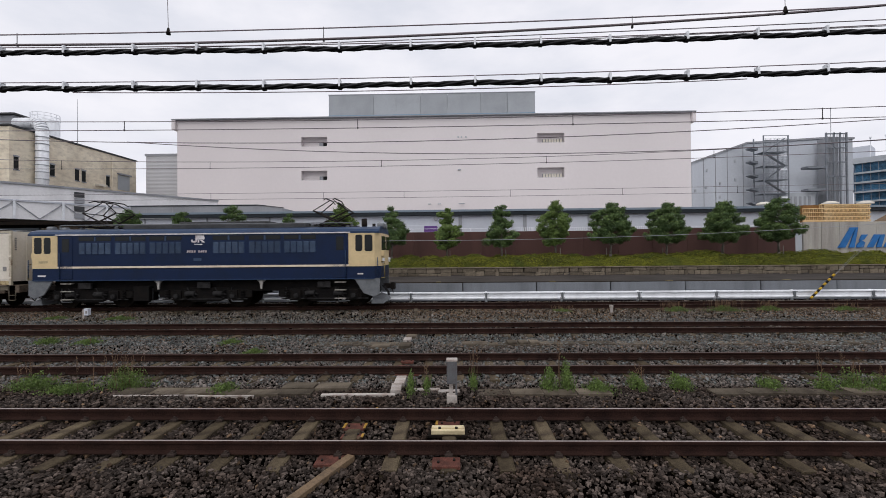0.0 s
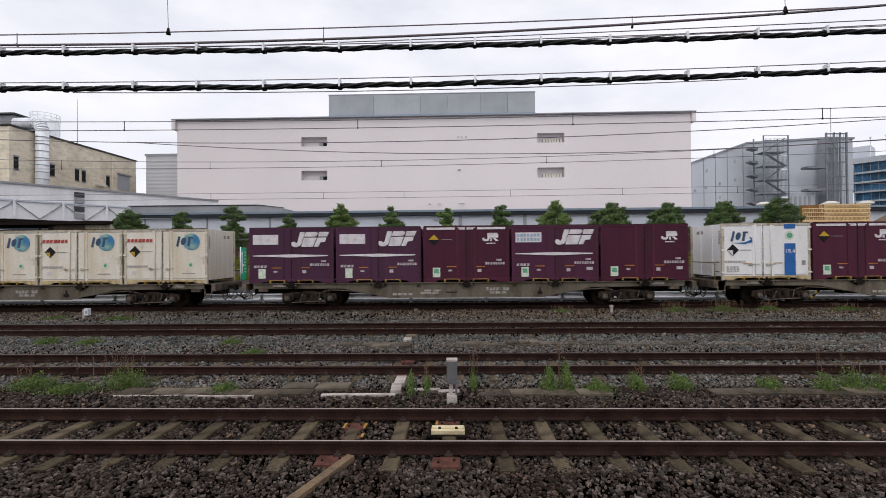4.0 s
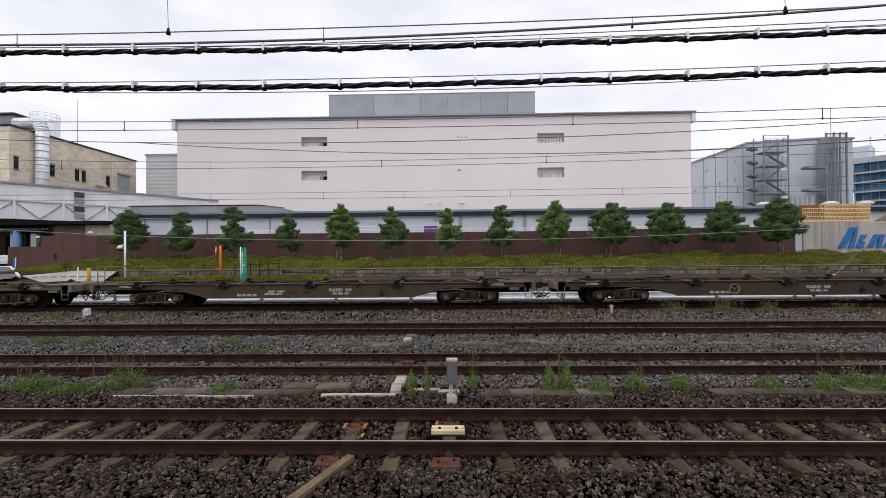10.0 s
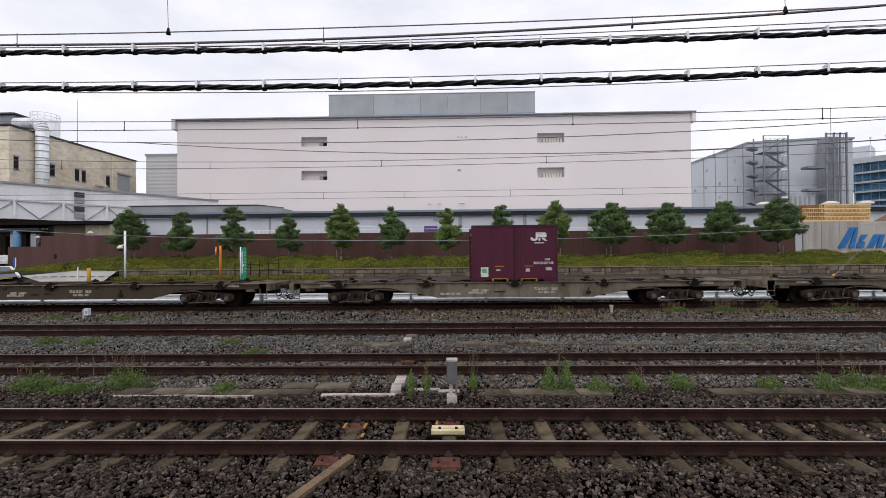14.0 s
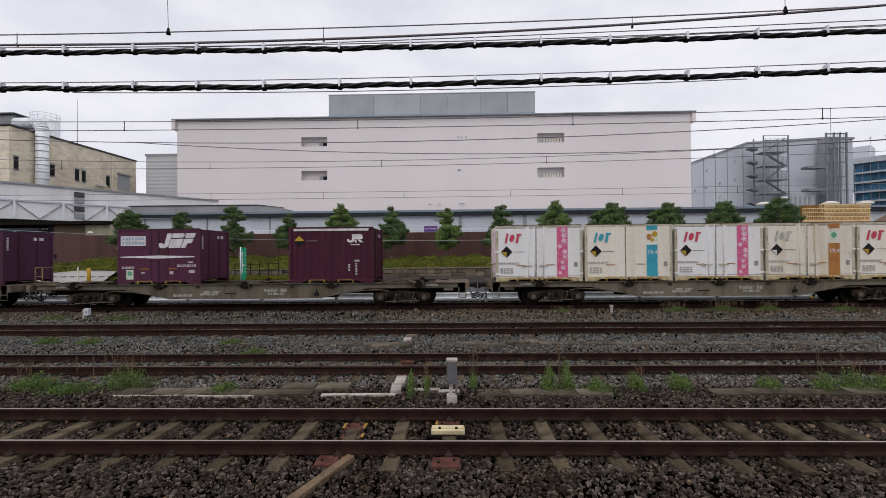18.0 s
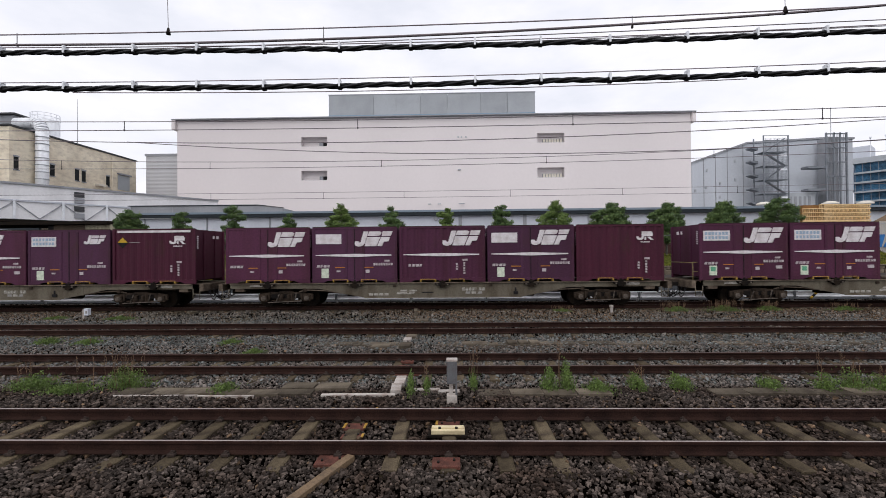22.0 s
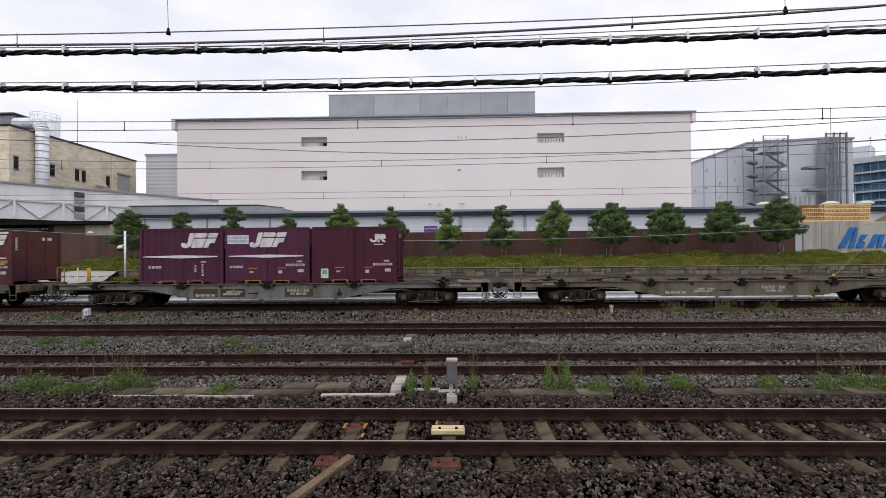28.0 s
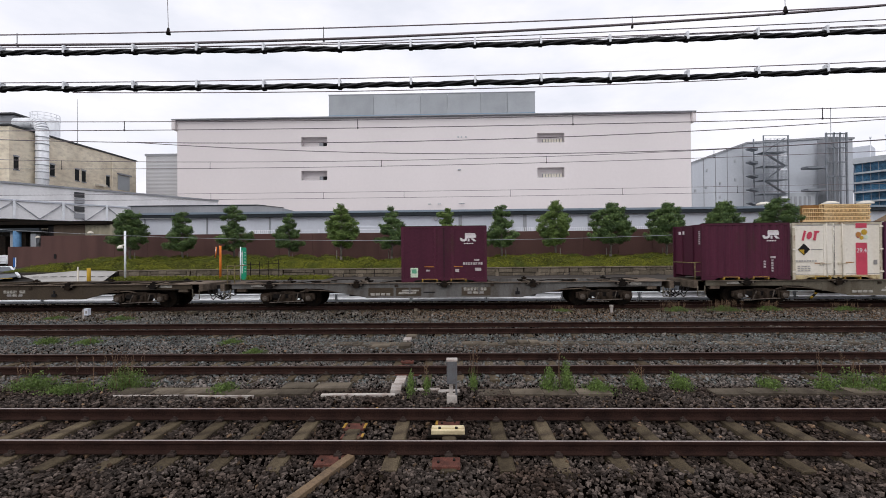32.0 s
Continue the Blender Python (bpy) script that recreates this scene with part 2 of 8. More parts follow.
def thing(name, m, label, category, group="", kind=""):
    ob = new(name)
    ob.empty_display_size = 0.2
    ob.matrix_basis = m
    return tagged(ob, label, category, group, kind)


# ---- paints and small materials ----
M_CYAN = mat("cyan_band", (0.045, 0.32, 0.42), 0.45, var=0.15, scale=3, grain=20, gvar=0.06)
M_BLUEBAND = mat("blue_band", (0.025, 0.12, 0.36), 0.45, var=0.15, scale=3, grain=20, gvar=0.06)
M_REDBAND = mat("pink_red_band", (0.52, 0.06, 0.1), 0.45, var=0.15, scale=3, grain=20, gvar=0.06)
M_PINKBAND = mat("blossom_pink_band", (0.56, 0.09, 0.21), 0.5, var=0.35, scale=4, grain=12, gvar=0.12, tint=(0.6, 0.26, 0.34))
M_BLOSSOM = mat("pale_pink_blossom", (0.74, 0.5, 0.58), 0.5, var=0.3, scale=6, grain=20, gvar=0.1)
M_ORANGEBAND = mat("orange_band", (0.4, 0.17, 0.045), 0.45, var=0.2, scale=3, grain=20, gvar=0.06)
M_REDLETTER = mat("faded_red_marking", (0.42, 0.07, 0.06), 0.5, var=0.3, scale=5, grain=20, gvar=0.1)
M_BLACKMARK = mat("black_marking", (0.018, 0.017, 0.018), 0.6, var=0.2, scale=5, grain=30, gvar=0.15, spec=0.08)
M_GREYMARK = mat("grey_marking", (0.26, 0.25, 0.24), 0.55, var=0.2, scale=5, grain=30, gvar=0.15)
M_PALEGREY = mat("pale_grey_lettering", (0.44, 0.42, 0.39), 0.55, var=0.3, scale=7, grain=30, gvar=0.12)
M_SOOT = mat("soot_black_running_gear", (0.009, 0.0085, 0.0085), 0.8, var=0.4, scale=4, grain=40, gvar=0.35, tint=(0.016, 0.013, 0.011), spec=0.06)
M_AMBER = mat("amber_mark", (0.48, 0.3, 0.025), 0.5, var=0.2, scale=5, grain=30, gvar=0.1)
M_ORANGEMARK = mat("ochre_bar", (0.42, 0.17, 0.03), 0.55, var=0.3, scale=5, grain=30, gvar=0.15)
M_GREENLABEL = mat("green_label", (0.12, 0.36, 0.22), 0.5, var=0.3, scale=9, grain=30, gvar=0.15)
M_PALELABEL = mat("pale_label", (0.62, 0.68, 0.55), 0.5, var=0.25, scale=8, grain=30, gvar=0.1)
M_TANLABEL = mat("yellowed_label", (0.55, 0.44, 0.26), 0.5, var=0.3, scale=8, grain=30, gvar=0.1)
M_BLUETEXT = mat("blue_grey_text", (0.3, 0.4, 0.5), 0.5, var=0.2, scale=8, grain=30, gvar=0.1)
M_GLOBE = mat("blue_green_disc", (0.05, 0.2, 0.36), 0.45, var=0.5, scale=1.9, grain=5, gvar=0.15, tint=(0.3, 0.44, 0.3))
M_INKBLUE = mat("dark_ink_blue_mark", (0.045, 0.085, 0.15), 0.5, var=0.3, scale=8, grain=30, gvar=0.1)
M_INSCRIPTION = mat("worn_white_lettering", (0.36, 0.345, 0.31), 0.7, var=0.6, scale=7, grain=40, gvar=0.3, tint=(0.14, 0.12, 0.1))
M_OLIVERAIL = mat("rusty_olive_rail_paint", (0.2, 0.16, 0.07), 0.7, var=0.5, scale=9, grain=40, gvar=0.2, tint=(0.08, 0.06, 0.04))
M_CAP = mat("greasy_axle_cap", (0.13, 0.108, 0.09), 0.6, var=0.5, scale=9, grain=40, gvar=0.3, tint=(0.02, 0.016, 0.013), spec=0.12)
M_BASERAIL = rusted(mat("yellowed_base_rail_paint", (0.5, 0.41, 0.23), 0.6, var=0.5, scale=2.5, grain=20, gvar=0.1, tint=(0.3, 0.2, 0.09)), (0.11, 0.05, 0.025), 4.0, 0.5, 0.66, 0.9, 0.8)
M_POCKET = mat("yellow_pocket_frame", (0.42, 0.26, 0.05), 0.6, var=0.5, scale=8, grain=40, gvar=0.2, tint=(0.1, 0.05, 0.03))
M_PATCHBROWN = mat("sun_bleached_brown_paint", (0.105, 0.04, 0.032), 0.6, var=0.7, scale=0.7, grain=12, gvar=0.2, streak=False, tint=(0.058, 0.017, 0.036), spec=0.12)
M_FRAME = rusted(mat("grimy_beige_frame_paint", (0.52, 0.47, 0.37), 0.55, var=0.5, scale=2.0, grain=20, gvar=0.1, piece=0.12, streak=True, tint=(0.3, 0.23, 0.14)), (0.13, 0.06, 0.03), 5.0, 0.52, 0.66, 0.85, 0.5)
M_GLASS = bpy.data.materials.new("dark_cab_glass")
M_GLASS.use_nodes = True
_g = M_GLASS.node_tree.nodes["Principled BSDF"]
_g.inputs["Base Color"].default_value = (0.012, 0.014, 0.015, 1)
_g.inputs["Roughness"].default_value = 0.08
_g.inputs["Specular IOR Level"].default_value = 0.2
M_LOUVRE = mat("dusty_louvre_blue", (0.045, 0.075, 0.13), 0.5, var=0.35, scale=4, grain=30, gvar=0.15, tint=(0.02, 0.035, 0.07))
M_WAIST = mat("pale_waist_stripe", (0.72, 0.62, 0.5), 0.45, var=0.15, scale=3, grain=20, gvar=0.05)
M_ROOFBLUE = mat("faded_roof_blue", (0.02, 0.044, 0.098), 0.45, var=0.3, scale=1.5, grain=20, gvar=0.12)
M_GEAR = mat("dusty_running_gear", (0.03, 0.029, 0.029), 0.7, var=0.5, scale=6, grain=40, gvar=0.35, tint=(0.012, 0.011, 0.011), spec=0.1)
M_ROOFGREY = mat("sooty_roof_grey", (0.06, 0.062, 0.065), 0.7, var=0.4, scale=2, grain=30, gvar=0.2)
M_STEELDARK = mat("dark_steel", (0.022, 0.018, 0.016), 0.65, 0.3, var=0.3, scale=5, grain=40, gvar=0.25, spec=0.1)

M_TIMBER = mat("tan_timber", (0.17, 0.115, 0.068), 0.8, var=0.45, scale=9, grain=50, gvar=0.25, tint=(0.1, 0.07, 0.045))
M_PLATE = mat("red_brown_plate", (0.125, 0.05, 0.038), 0.75, var=0.5, scale=8, grain=60, gvar=0.3, bump=0.2, tint=(0.04, 0.022, 0.018), spec=0.08)
M_CLIP = mat("rusty_rail_clip", (0.048, 0.036, 0.031), 0.75, var=0.4, scale=8, grain=60, gvar=0.3, tint=(0.014, 0.01, 0.008), spec=0.05)
M_YELLOW = mat("yellow_paint", (0.36, 0.21, 0.04), 0.55, var=0.3, scale=8, grain=40, gvar=0.1)


# ---- ground ----
def ground_sheet():
    prof = [(-600, -0.34), (-40, -0.34), (0, -0.34), (2.2, -0.3)] + [(3 + 0.5 * i, -0.272) for i in range(42)]
    prof += [(24.1, -0.3), (24.14, 0.66), (26, 0.66), (29, 0.66), (31.5, 0.66), (31.6, 1.15), (38, 1.2), (60, 1.2), (150, 1.2), (700, 1.2), (3000, 1.2)]
    xs = [-2500, -300, -80] + [-44 + i for i in range(89)] + [80, 300, 2500]
    bm = bmesh.new()
    grid = []
    for y, z in prof:
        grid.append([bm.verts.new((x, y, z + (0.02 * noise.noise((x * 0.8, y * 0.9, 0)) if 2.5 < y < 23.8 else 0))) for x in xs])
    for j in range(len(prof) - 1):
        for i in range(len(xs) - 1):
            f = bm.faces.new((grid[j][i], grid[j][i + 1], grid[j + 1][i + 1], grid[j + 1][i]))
            # index 0 is the sheet with the gap shade painted in
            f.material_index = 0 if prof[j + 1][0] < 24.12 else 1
    return tagged(new("ground", mesh_of("ground", bm, (M_GAP_SHADE, M_ASPHALT))), "gravel yard coloured near black as the shade between stones, with damp asphalt road beyond", "ground", kind="structure")


ground_sheet()


def stones(name, label, material, y0, y1, per_m2, size, z, seed, keep=None, rise=None, plain=False):
    rng = np.random.default_rng(seed)
    area_max = 2 * (1.1 * y1 + 0.8)
    n = int(per_m2 * area_max * (y1 - y0))
    x = (rng.random(n) - 0.5) * area_max
    y = y0 + rng.random(n) * (y1 - y0)
    ok = np.ones(n, dtype=bool)
    if keep is not None:
        ok = keep(x, y, rng.random(n))
    x, y = x[ok], y[ok]
    n = len(x)
    if plain:
        cube = np.array([(1, 0, 0), (0, 1, 0), (-1, 0, 0), (0, -1, 0), (0, 0, 1), (0, 0, -1)], float) * 1.35
        faces = np.array(((0, 1, 4), (1, 2, 4), (2, 3, 4), (3, 0, 4), (1, 0, 5), (2, 1, 5), (3, 2, 5), (0, 3, 5)))
    else:
        cube = np.array([(i, j, k) for k in (-1, 1) for j in (-1, 1) for i in (-1, 1)], float)
        faces = np.array(((0, 2, 3, 1), (4, 5, 7, 6), (0, 1, 5, 4), (2, 6, 7, 3), (0, 4, 6, 2), (1, 3, 7, 5)))
    nv, (nf, k) = len(cube), faces.shape
    s = size * (0.45 + 0.85 * rng.random((n, 1, 1)) ** 1.6) * 0.5
    v = cube[None] * ((0.5 if plain else 0.62) + 0.5 * rng.random((n, nv, 3))) * s * (0.7 + 0.6 * rng.random((n, 1, 3))) * np.array((1.3, 0.95, 0.72))
    a, b, c = (rng.random((3, n)) * 2 * np.pi)
    if not plain:
        # crushed stones settle on their flat sides
        b = rng.normal(0, 0.8, n)
    def turn(v, ang, i, j):
        ca, sa = np.cos(ang)[:, None], np.sin(ang)[:, None]
        w = v.copy()
        w[:, :, i], w[:, :, j] = ca * v[:, :, i] - sa * v[:, :, j], sa * v[:, :, i] + ca * v[:, :, j]
        return w
    v = turn(turn(turn(v, a, 0, 1), b, 1, 2), c, 0, 1)
    v[:, :, 0] += x[:, None]
    v[:, :, 1] += y[:, None]
    hump = 0.018 * np.sin(x * 1.7 + y) * np.cos(y * 2.3 + x * 0.4)
    if rise is not None:
        hump = hump + rise(y)
    v[:, :, 2] += (z + hump + (rng.random(n) - 0.4) * size * 0.7)[:, None]
    f = (faces[None] + nv * np.arange(n)[:, None, None]).reshape(-1)
    me = bpy.data.meshes.new(name)
    me.vertices.add(nv * n)
    me.vertices.foreach_set("co", v.reshape(-1))
    me.loops.add(nf * k * n)
    me.loops.foreach_set("vertex_index", f)
    me.polygons.add(nf * n)
    me.polygons.foreach_set("loop_start", np.arange(0, nf * k * n, k))
    me.polygons.foreach_set("use_smooth", np.zeros(nf * n, dtype=bool))
    me.update(calc_edges=True)
    me.materials.append(material)
    return tagged(new(name, me), label, "ballast", kind="stuff")


stones("ballast_foreground", "dark brown crushed stone ballast beside the near track", M_STONE, 4.1, 5.55, 720, 0.037, -0.222, 1,
       rise=lambda y: 0.05 * np.clip((5.3 - y) / 0.3, 0, 1))
stones("ballast_near_track", "dark brown crushed stone ballast round the near track", M_STONE, 5.55, 8.3, 620, 0.038, -0.226, 11,
       rise=lambda y: 0.03 * np.clip((y - 7.0) / 0.3, 0, 1))
stones("ballast_verge", "dark crushed stone before the near track", M_STONE, 1.5, 4.1, 260, 0.055, -0.24, 12, rise=lambda y: 0.05 * np.clip((y - 2.2) / 1.5, -1, 1), plain=True)
stones("tan_ballast", "scattered tan and ochre ballast stones", M_STONE_RUST, 4.2, 8.2, 16, 0.04, -0.195, 15)
stones("ballast_middle", "dark crushed stone ballast round the second track", M_STONE_MID, 8.3, 13.2, 450, 0.056, -0.205, 2,
       keep=lambda x, y, r: (y < 11.0) | (r < 0.6), plain=True)
stones("grey_ballast", "blue-grey crushed stone ballast between the tracks", M_STONE_GREY, 8.4, 17.9, 230, 0.06, -0.19, 3, plain=True,
       keep=lambda x, y, r: ((y > 12.1) & (y < 13.4)) | ((y > 15.0) & (y < 16.6) & (r < 0.85)) | ((y < 11.9) & (r < 0.35)) | (r < 0.15))
stones("ballast_far", "brown crushed stone ballast up to the far track", M_STONE_FAR, 13.2, 22.6, 100, 0.07, -0.2, 4, plain=True)
stones("rusty_ballast", "rust-brown crushed stone near the far track", M_STONE_RUST, 10.2, 19.6, 95, 0.065, -0.19, 5, plain=True,
       keep=lambda x, y, r: ((y > 15.6) & (np.sin(x * 0.35 + 1.2) + np.sin(x * 0.13) + y * 0.25 - 4.2 > r * 1.6 - 0.6)) | (r < 0.12))

# ---- tracks ----
RAIL = [(-0.0635, -0.153), (0.0635, -0.153), (0.0635, -0.142), (0.012, -0.118), (0.0075, -0.05), (0.0325, -0.035),
        (0.0325, -0.006), (0.026, -0.0015), (0.016, 0.0), (-0.016, 0.0), (-0.026, -0.0015), (-0.0325, -0.006), (-0.0325, -0.035), (-0.0075, -0.05), (-0.012, -0.118), (-0.0635, -0.142)]


def rail_mesh(head):
    bm = bmesh.new()
    prism(bm, RAIL, -60, 60, 'x')
    bm.faces.ensure_lookup_table()
    me = mesh_of("rail", bm, (M_RAIL, head))
    for p in me.polygons:
        c = p.center
        if c.z > -0.002 and abs(c.y) < 0.015:
            p.material_index = 1
    return me


RAIL_SHINY, RAIL_DULL = rail_mesh(M_RAILTOP), rail_mesh(M_RAILTOP_DULL)


def sleeper_mesh():
    bm = bmesh.new()
    prism(bm, [(-0.12, -0.34), (0.12, -0.34), (0.095, -0.176), (0.075, -0.164), (-0.075, -0.164), (-0.095, -0.176)], -1.0, 1.0, 'y')
    return mesh_of("sleeper", bm, M_SLEEPER)


def clip_mesh():
    bm = bmesh.new()
    for s in (-1, 1):
        box(bm, -0.05, 0.05, s * 0.082 - 0.028, s * 0.082 + 0.028, -0.16, -0.128, 0.005)
        box(bm, -0.026, 0.026, s * 0.066 - 0.026, s * 0.066 + 0.026, -0.13, -0.108, 0.005)
        tube(bm, (0, s * 0.08, -0.14), (0, s * 0.08, -0.092), 0.015, 6)
    return mesh_of("rail_clip", bm, M_CLIP)


SLEEPER, CLIP = sleeper_mesh(), clip_mesh()
def track(no, y, head, x0, pitch, n0, n1, skip=()):
    root = tagged(new("track_%d" % no), "railway track on dark concrete sleepers in ballast" if no > 1 else "near railway track with shiny worn rail heads", "track", kind="structure")
    root.location = (0, y, 0)
    for s in (-0.566, 0.566):
        r = new("rail", RAIL_SHINY if head else RAIL_DULL)
        r.parent, r.location = root, (0, s, 0)
    rng = random.Random(no)
    for i in range(n0, n1):
        if i in skip:
            continue
        sl = new("sleeper", SLEEPER)
        sl.parent = root
        sl.location = (x0 + pitch * i + rng.uniform(-0.02, 0.02), rng.uniform(-0.03, 0.03), rng.uniform(-0.012, 0.0))
        sl.rotation_euler = (0, 0, rng.uniform(-0.012, 0.012))
        if no < 3:
            for s in (-0.566, 0.566):
                c = new("rail_clip", CLIP)
                c.parent, c.location = root, (sl.location.x, s, 0)
    return root


TRACK_Y = (6.081, 9.721, 14.19, 20.098)
track(1, TRACK_Y[0], True, -0.79, 0.694, -11, 13)
track(2, TRACK_Y[1], False, -0.6, 0.7, -17, 18)
track(3, TRACK_Y[2], False, -0.5, 0.7, -24, 24)
track(4, TRACK_Y[3], False, -0.5, 0.7, -34, 34)


# ---- along the road behind the far track ----
def guardrail():
    root = thing("guardrail", pose(0, 23.2, 0), "white galvanised steel guardrail along the railway", "guardrail")
    prof = [(0.0, 0.27), (-0.05, 0.25), (-0.06, 0.19), (-0.01, 0.13), (-0.005, 0.065), (-0.01, 0.0), (-0.06, -0.06), (-0.05, -0.12), (0.0, -0.14), (0.012, -0.14), (0.012, 0.27)]
    bm = bmesh.new()
    prism(bm, prof, 0.0, 3.985, 'x')
    beam = mesh_of("beam", bm, M_GALV)
    bm = bmesh.new()
    tube(bm, (0, 0.14, -0.34), (0, 0.14, 0.28), 0.057, 12)
    post = mesh_of("post", bm, M_GALV)
    bm = bmesh.new()
    box(bm, -0.05, 0.05, -0.09, 0.08, -0.1, 0.22, 0.012)
    for z in (-0.06, 0.19):
        for x in (-0.1, 0.1):
            tube(bm, (x, -0.09, z), (x, -0.05, z), 0.022, 8)
    brk = mesh_of("bracket", bm, M_STEELDARK)
    brk.materials[0] = M_LOCOGREY
    for i in range(-9, 10):
        for n, me in (("beam", beam), ("post", post), ("bracket", brk)):
            o = new(n, me)
            o.parent, o.location = root, (-2.29 + 4.0 * i, 0, 0)


def retaining_wall():
    root = tagged(new("retaining_wall"), "low grey concrete panel wall below the road", "wall", kind="structure")
    root.location = (0, 24.0, 0)
    bm = bmesh.new()
    box(bm, -1.985, 1.985, 0, 0.14, -0.34, 0.69, 0.008)
    me = mesh_of("panel", bm, M_CONCRETE)
    for i in range(-11, 11):
        o = new("panel", me)
        o.parent, o.location = root, (2.5 + 4.02 * i, 0.01 * math.sin(i * 2.7), 0.0)
    bm = bmesh.new()
    box(bm, -46, 44, 0.04, 0.34, 0.692, 0.725, 0.01)
    part("kerb", bm, M_MORTAR, root)
    for i in range(5):
        bm = bmesh.new()
        x = -1.0 + 6.3 * i
        box(bm, x, x + 0.3, 0.03, 0.3, 0.726, 0.752, 0.01)
        part("kerb_block", bm, M_OLIVERAIL, root)


def stone_wall():
    root = tagged(new("stone_wall"), "low cut-stone wall holding the planted bank", "wall", kind="structure")
    root.location = (0, 31.5, 0)
    bm = bmesh.new()
    box(bm, -24.7, 46, 0.05, 0.4, 0.5, 1.2)
    part("core", bm, M_MORTAR, root)
    bm = bmesh.new()
    box(bm, -24.7, 46, -0.06, 0.4, 1.205, 1.28, 0.02)
    part("coping", bm, M_STONEWALL, root)
    rng = random.Random(3)
    shapes = {}
    for h in (0.2, 0.25, 0.3, 0.35):
        for w in (0.26, 0.42, 0.6, 0.78, 0.98):
            b = bmesh.new()
            box(b, 0.0, w - 0.035, 0.0, 0.12, 0.0, h - 0.03, 0.03)
            for v in b.verts:
                v.co += Vector((rng.uniform(-0.018, 0.018), rng.uniform(-0.025, 0.012), rng.uniform(-0.016, 0.016)))
            shapes[w, h] = mesh_of("stone", b, M_STONEWALL)
    x, h = -24.6, 0.3
    while x < 45:
        # short stretches share a course height, so that the bed joints step
        h = rng.choice((0.2, 0.25, 0.3, 0.35))
        run = rng.uniform(0.9, 2.6)
        for z, hh in ((0.66, h), (0.66 + h, 0.55 - h)):
            a = x
            while a < x + run - 0.1:
                w = min((0.26, 0.42, 0.6, 0.78, 0.98), key=lambda q: abs(q - min(rng.uniform(0.3, 0.98), x + run - a)))
                o = new("stone", shapes[w, min((0.2, 0.25, 0.3, 0.35), key=lambda q: abs(q - hh))])
                o.parent, o.location = root, (a, rng.uniform(-0.035, 0.02), z)
                a += w
        x += run


def leaf_mesh(name, pts, size, material, seed, flat=0.0, normals=None, loose=0.6):
    """Many small folded leaves at the points pts, lying in any direction or roughly across the normals."""
    rng = np.random.default_rng(seed)
    n = len(pts)
    s = size * (0.6 + 0.8 * rng.random((n, 1)))
    d1 = rng.normal(size=(n, 3))
    if normals is not None:
        m = normals + rng.normal(0, loose, (n, 3))
        m /= np.linalg.norm(m, axis=1, keepdims=True)
        d1 -= m * (d1 * m).sum(1, keepdims=True)
    else:
        d1[:, 2] *= 1 - flat
    d1 /= np.linalg.norm(d1, axis=1, keepdims=True)
    d2 = np.cross(m if normals is not None else rng.normal(size=(n, 3)), d1)
    d2 /= np.linalg.norm(d2, axis=1, keepdims=True)
    up = np.cross(d1, d2)
    v = np.stack([pts - d1 * s, pts + d2 * s * 0.45 + up * s * 0.12, pts + d1 * s, pts - d2 * s * 0.45 + up * s * 0.12], 1).reshape(-1, 3)
    f = (np.array([[0, 1, 2], [0, 2, 3]])[None] + 4 * np.arange(n)[:, None, None]).reshape(-1)
    me = bpy.data.meshes.new(name)
    me.vertices.add(len(v))
    me.vertices.foreach_set("co", v.reshape(-1))
    me.loops.add(len(f))
    me.loops.foreach_set("vertex_index", f)
    me.polygons.add(2 * n)
    me.polygons.foreach_set("loop_start", np.arange(0, 6 * n, 3))
    me.polygons.foreach_set("use_smooth", np.zeros(2 * n, dtype=bool))
    me.update(calc_edges=True)
    me.materials.append(material)
    return me


# paler leaf colour that paints skylight onto the crown's upper sides
M_TIP = mat("lit_top_leaf", (0.2, 0.26, 0.075), 0.5, var=0.4, scale=2, grain=8, gvar=0.25, island=0.5, tint=(0.08, 0.13, 0.04))


